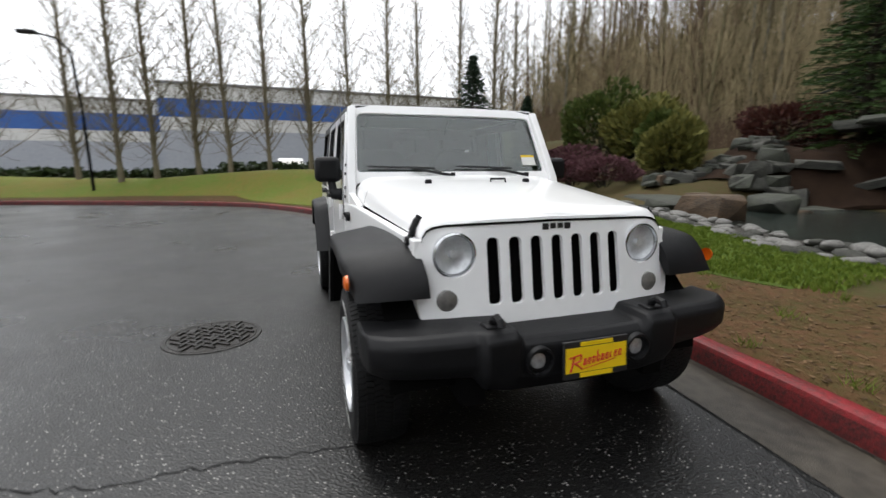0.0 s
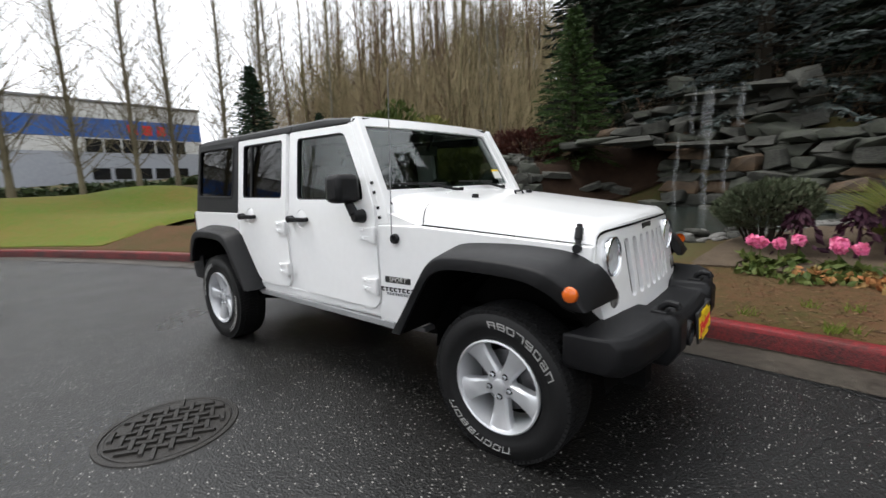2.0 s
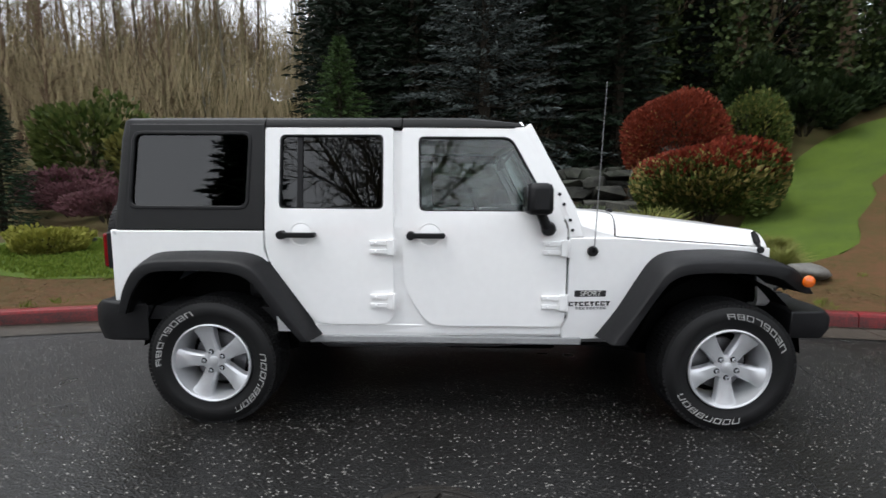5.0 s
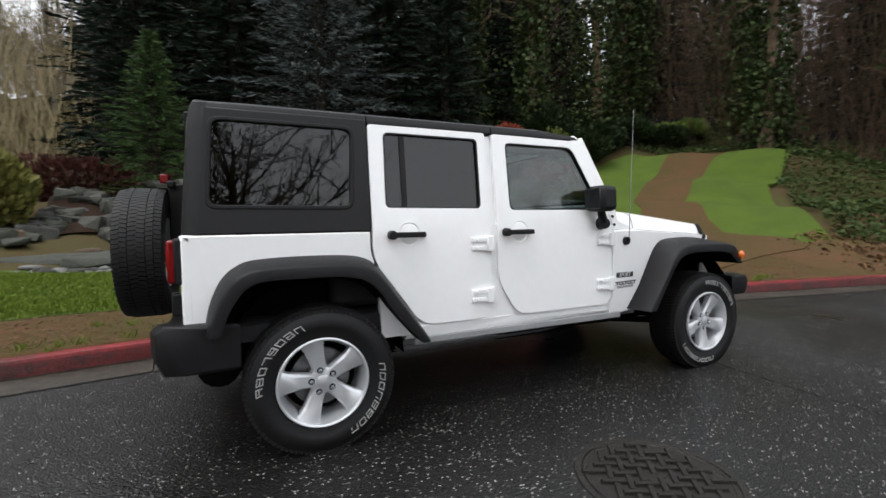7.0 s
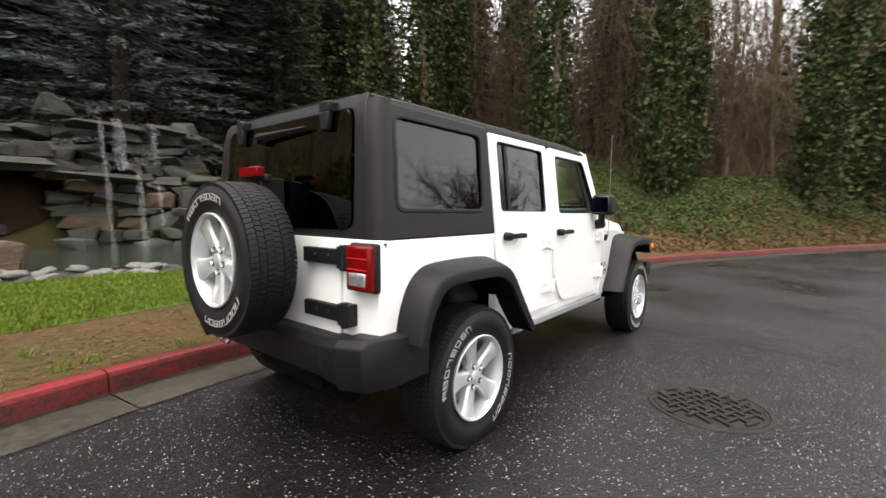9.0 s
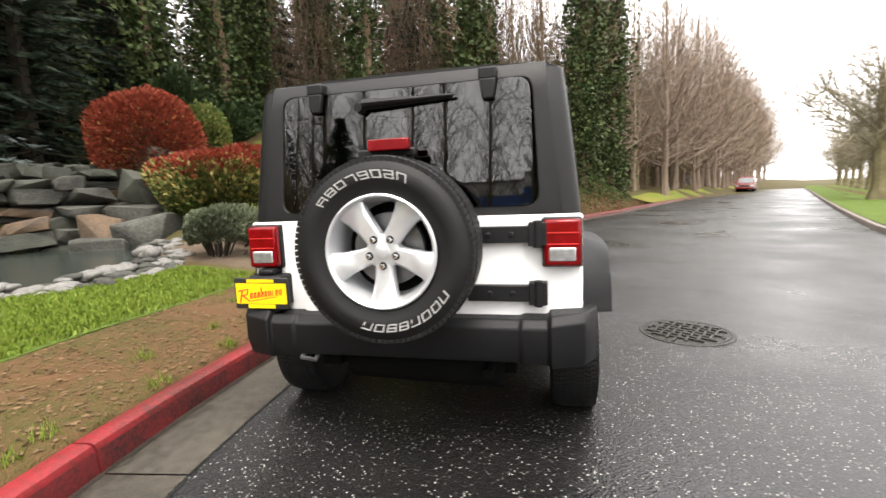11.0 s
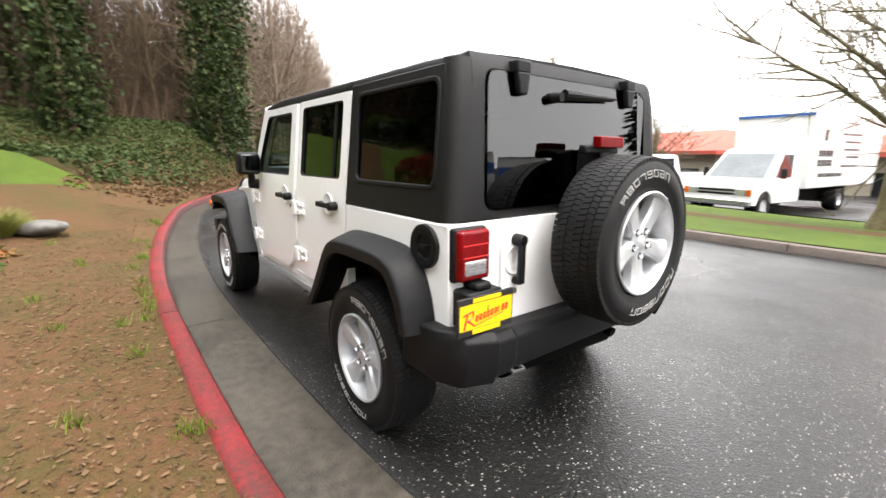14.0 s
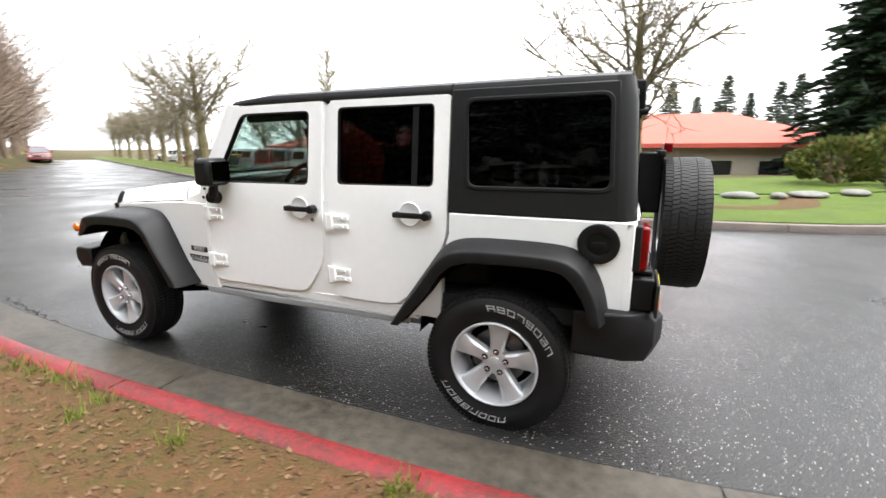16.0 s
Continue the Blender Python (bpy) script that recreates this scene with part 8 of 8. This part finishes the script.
for x, y, col in ((-27.5, -1.5, "white"),):
    v_ = vehicle("car", col, pose(x, y, height(x, y) - 0.75, 0, 0, 95))
    v_["label"] = "white saloon car parked behind the grass berm"
far_car = vehicle("suv", "red", pose(58, -25.6, 0.02, 0, 0, 64))
far_car["label"] = "red car parked far down the road by the kerb"

# box truck
truck = thing("box_truck", "white box truck with dark side lettering bars, parked nose out", "truck", "parked vehicles", at=pose(1.6, -17.3, height(1.6, -17.3) + 0.03, 0, 0, -7))
put = lambda u, v, d: (d, u, v)
part("cab_body", prism(arched([(1.4, 0.6), (1.4, 1.14), (3.4, 1.16), (4.25, 1.06), (4.4, 0.96), (4.42, 0.55)], (3.6,), 0.44, 0.45), -0.99, 0.99, put=put, cuts=[("v", 0.8)]), PAINTS["white"], truck, bevel=0.05, smooth=30)
greenhouse(truck, PAINTS["white"], [(1.42, 1.12), (1.42, 2.05), (2.55, 2.06), (3.5, 1.14)], 0.95, ((0.3, 0.8),))
for s in (-1, 1):
    block("mirror", s * 1.13 - 0.08, s * 1.13 + 0.08, 2.95, 3.03, 1.2, 1.5, TRIM, truck, bevel=0.02)
    wheel_simple(truck, s * 0.88, 3.6, 0.38)
    wheel_simple(truck, s * 0.9, -1.6, 0.38, 0.4)
    part("wheel_arch", lathe([(0.43, -0.12), (0.43, 0.1), (0.15, 0.12)], 24, "x", centre=(s * 0.77, 3.6, 0.38)), DARK, truck)
    block("headlight", s * 0.68 - 0.15, s * 0.68 + 0.15, 4.34, 4.44, 0.72, 0.92, CLEAR_LENS, truck, bevel=0.02)
    block("turn_lamp", s * 0.9 - 0.07, s * 0.9 + 0.07, 4.28, 4.43, 0.72, 0.92, AMBER_LENS, truck, bevel=0.02)
block("mud_flap", -0.98, 0.98, -2.3, -2.26, 0.2, 0.85, TRIM, truck)
for z0, z1 in ((0.74, 0.8), (0.84, 0.9)):
    block("grille_bar", -0.54, 0.54, 4.36, 4.43, z0, z1, BLACK_PLASTIC, truck)
block("front_bumper", -1.0, 1.0, 4.32, 4.52, 0.42, 0.62, CHROME, truck, bevel=0.04)
cargo = block("cargo_box", -1.14, 1.14, -4.4, 1.45, 0.85, 3.22, PAINTS["white"], truck, "white cargo box", bevel=0.03)
block("roof_fairing", -1.1, 1.1, 1.44, 1.5, 3.1, 3.18, WALL_BLUE, cargo, "blue marker strip")
block("chassis", -0.6, 0.6, -3.0, 3.4, 0.4, 0.8, DARK, truck)
rng = random.Random(5)
for s in (-1, 1):
    for y0, y1, z0, z1 in ((0.4, 0.75, 2.35, 2.7), (-0.2, 0.95, 1.85, 2.05), (-0.2, 0.95, 1.55, 1.75), (-1.2, 0.95, 1.2, 1.32), (-2.4, -0.7, 2.55, 2.62), (-2.4, -0.9, 2.3, 2.37), (-2.4, -0.8, 2.05, 2.12), (-2.4, -1.0, 1.8, 1.87), (-2.4, -0.9, 1.5, 1.57)):
        for k in range(max(1, int((y1 - y0) / 0.28))):
            a = y0 + k * 0.28
            x0, x1 = sorted((s * 1.138, s * 1.146))
            block("lettering_bar", x0, x1, a, min(a + 0.23, y1), z0, z1, BLACK_INK, cargo)

# planting across the road
for x, y, r_, hh, mat in ((-8.6, -16.4, 1.3, 1.5, GREEN_LEAF), (-10.6, -17.5, 1.5, 1.8, GREEN_LEAF), (-12.8, -17.0, 1.5, 2.2, GREEN_LEAF), (-11.5, -14.5, 0.8, 1.0, GREY_LEAF), (-14.6, -18.0, 1.6, 2.0, GREEN_LEAF)):
    shrub("garden_bush", x, y, bush_parts(int(120 + x), r_, r_, hh, [("leaves", mat, 1300, -1, 2), ("pale_leaves", YELLOW_LEAF, 900, -1, 2)], 22, 0.12, BARK_BROWN), "olive green bush across the road", "bush", "garden bushes")
for k in range(9):
    x, y = -5 - k * 0.9 + rng.uniform(-0.3, 0.3), -11.8 + rng.uniform(-0.6, 0.6) - k * 0.1
    ob = new("garden_rock", pebbles[(1, 2, 4, 5)[k % 4]])
    tagged(ob, "low grey rock on the lawn across the road", "rock", "garden rocks")
    s = rng.uniform(0.4, 0.8)
    ob.matrix_world = pose(x, y, height(x, y) + 0.08, 0, 0, rng.uniform(0, 180)) @ Matrix.Diagonal((s * 0.65, s * 0.5, 0.2, 1))
patch("side_lawn", [(-2.5, -12.4), (-6, -12.6), (-10, -14.0), (-14, -17)], [(-2.2, -19), (-7, -20), (-12, -23), (-17, -27)], LAWN, "green lawn before the red-roofed building", "lawn", lift=0.05)

# ---- things on and beside the road ----
IRON = material("wet_cast_iron", (0.011, 0.010, 0.009), 0.42, spec=0.3, second=(0.022, 0.019, 0.016), scale=9, bump=0.3, bump_scale=120)
cover = thing("manhole_cover", "round cast-iron manhole cover with raised diagonal bars", "manhole cover", at=pose(-0.16, -1.785, 0.0, 0, 0, 14))
part("rim", lathe([(0.355, 0.001), (0.352, 0.007), (0.325, 0.007), (0.322, 0.002)], 64, "z"), IRON, cover)
part("lid", lathe([(0.317, 0.001), (0.314, 0.006), (0.30, 0.006), (0.298, 0.0035), (0.001, 0.0035)], 64, "z"), IRON, cover)
bm = bmesh.new()
box(bm, -0.058, 0.058, -0.012, 0.012, 0.003, 0.017, 0.12)
bar = mesh_of(bm, "raised_bar", 0)
bar.materials.append(IRON)
for i in range(-8, 9):
    for j in range(-8, 9):
        x, y = i * 0.092 + (0.046 if j % 2 else 0), j * 0.05
        if math.hypot(x, y) < 0.272 and not (abs(y) < 0.03 and abs(x) < 0.07):
            ob = new("raised_bar", bar)
            ob.parent = cover
            ob.matrix_basis = pose(x, y, 0, 0, 0, 40 if j % 2 else -40)
block("centre_panel", -0.05, 0.05, -0.024, 0.024, 0.003, 0.007, IRON, cover, bevel=0.002)

CRACK = material("black_crack", (0.006, 0.006, 0.006), 0.9, spots=0.3, scale=20)


def crack(points, w, seed):
    q = random.Random(seed)
    line = along(points, 0.05)
    rows = []
    for i, (p, n) in enumerate(line):
        j = n * q.uniform(-0.02, 0.02)
        a = w * q.uniform(0.3, 1.0)
        rows.append([(p + j - n * a).to_tuple()[:2] + (0.0035,), (p + j + n * a).to_tuple()[:2] + (0.0035,)])
    return tagged(part("road_crack", sheet(rows), CRACK), "thin ragged crack in the asphalt", "crack", kind="structure")


crack([(1.35, -2.6), (1.52, -2.05), (1.55, -1.6), (1.6, -0.9), (1.75, -0.4)], 0.007, 1)
crack([(2.9, -0.9), (2.6, -0.1), (2.9, 0.7), (2.6, 0.95)], 0.005, 2)
crack([(4.4, 0.5), (5.6, 0.1), (6.8, 0.2), (8.6, -0.6)], 0.012, 4)
crack([(2.0, 0.98), (2.8, 0.86), (3.6, 0.74)], 0.012, 5)
seam = [(p - n * 0.425, n) for p, n in near_part if -6 < p.x < 9]
rows = []
for i, (p, n) in enumerate(seam):
    a = 0.006 + 0.012 * max(0, noise.noise(p * 1.7))
    rows.append([(p - n * a).to_tuple()[:2] + (0.004,), (p + n * a * 0.4).to_tuple()[:2] + (0.004,)])
tagged(part("gutter_seam", sheet(rows), CRACK), "dark open seam between gutter and asphalt", "seam", kind="structure")

SILT = material("wet_black_silt", (0.012, 0.010, 0.008), 0.4, spec=0.3, second=(0.03, 0.025, 0.018), scale=6, bump=0.5, bump_scale=80)
foot = along([p for p in KERB if -9 < p[0] < 12], 0.06)
rows = []
for i, (p, n) in enumerate(foot):
    a = 0.018 + 0.05 * max(0, noise.noise(p * 1.1 + Vector((3, 1, 0)))) + 0.012 * noise.noise(p * 9)
    rows.append([(p - n * max(0.006, a)).to_tuple()[:2] + (0.0075,), (p + n * 0.003).to_tuple()[:2] + (0.009,)])
tagged(part("gutter_silt", sheet(rows), SILT), "dark wet silt lying along the kerb's foot", "silt", kind="structure")

# bark chips, leaf litter and grass tufts beside the kerb
g = np.random.default_rng(77)
chips, blades, lawn_blades = [], [], []
while len(chips) < 13000:
    x, o = g.uniform(-6.5, 7.5), g.uniform(0.16, 1.8)
    p, nrm = kerb_line[min(range(len(kerb_line)), key=lambda i: abs(kerb_line[i][0].x - x))]
    q = Vector((x, p.y + o, 0))
    chips.append((q.x, q.y, land(q.x, q.y) + 0.018))
CHIP = leafy("bark_chips", (0.16, 0.1, 0.055), (0.05, 0.032, 0.018), 0.9)
flat = leaf_mesh("bark_chips", [(x, y, 0) for x, y, z in chips], 0.022, CHIP, g, None, 2.0)
for v in flat.vertices:
    v.co.z = v.co.z * 0.2 + chips[v.index // 4][2]
tagged(new("bark_chips", flat), "scattered brown bark chips and leaf litter", "mulch", kind="stuff")
for k in range(60):
    x = g.uniform(-5.5, 6.0)
    p, nrm = kerb_line[min(range(len(kerb_line)), key=lambda i: abs(kerb_line[i][0].x - x))]
    o = 0.17 + abs(g.normal(0, 0.07)) if k % 3 else g.uniform(0.2, 1.7)
    c = (x, p.y + o)
    for _ in range(26):
        a, ln = g.uniform(0, 6.28), g.uniform(0.03, 0.08)
        b = np.array([c[0] + g.normal(0, 0.035), c[1] + g.normal(0, 0.03), land(*c) + 0.01])
        blades.append((b, b + np.array([math.cos(a) * ln * 0.6, math.sin(a) * ln * 0.6, ln]), 0.003, 0.0008))
GREEN_BLADE = leafy("fresh_grass_blades", (0.075, 0.12, 0.013), (0.14, 0.18, 0.028))
tagged(new("grass_tufts", rods("grass_tufts", blades, GREEN_BLADE, 3)), "small green weed tufts along the kerb", "weeds", kind="stuff")
while len(lawn_blades) < 34000:
    x, y = g.uniform(-7.6, 1.15), g.uniform(2.1, 6.1)
    front = np.interp(x, (-8.0, -6.8, -5.4, -3.6, -2.0, 0.4, 1.1), (3.6, 2.5, 2.1, 2.85, 2.9, 3.0, 3.1))
    back = np.interp(x, (-8.9, -7.2, -5.2, -3.2, -1.8, -0.3, 1.25), (5.2, 5.9, 6.2, 5.7, 5.4, 4.7, 4.7))
    if not front + 0.05 * g.random() < y < back - 0.3:
        continue
    lawn_blades.append((x, y, land(x, y) + 0.035))
tagged(new("lawn_blades", leaf_mesh("lawn_blades", lawn_blades, 0.022, GREEN_BLADE, g, np.tile([0.0, 0, 1.0], (len(lawn_blades), 1)), 2.6)), "short upright grass blades on the lawn", "grass", kind="stuff")
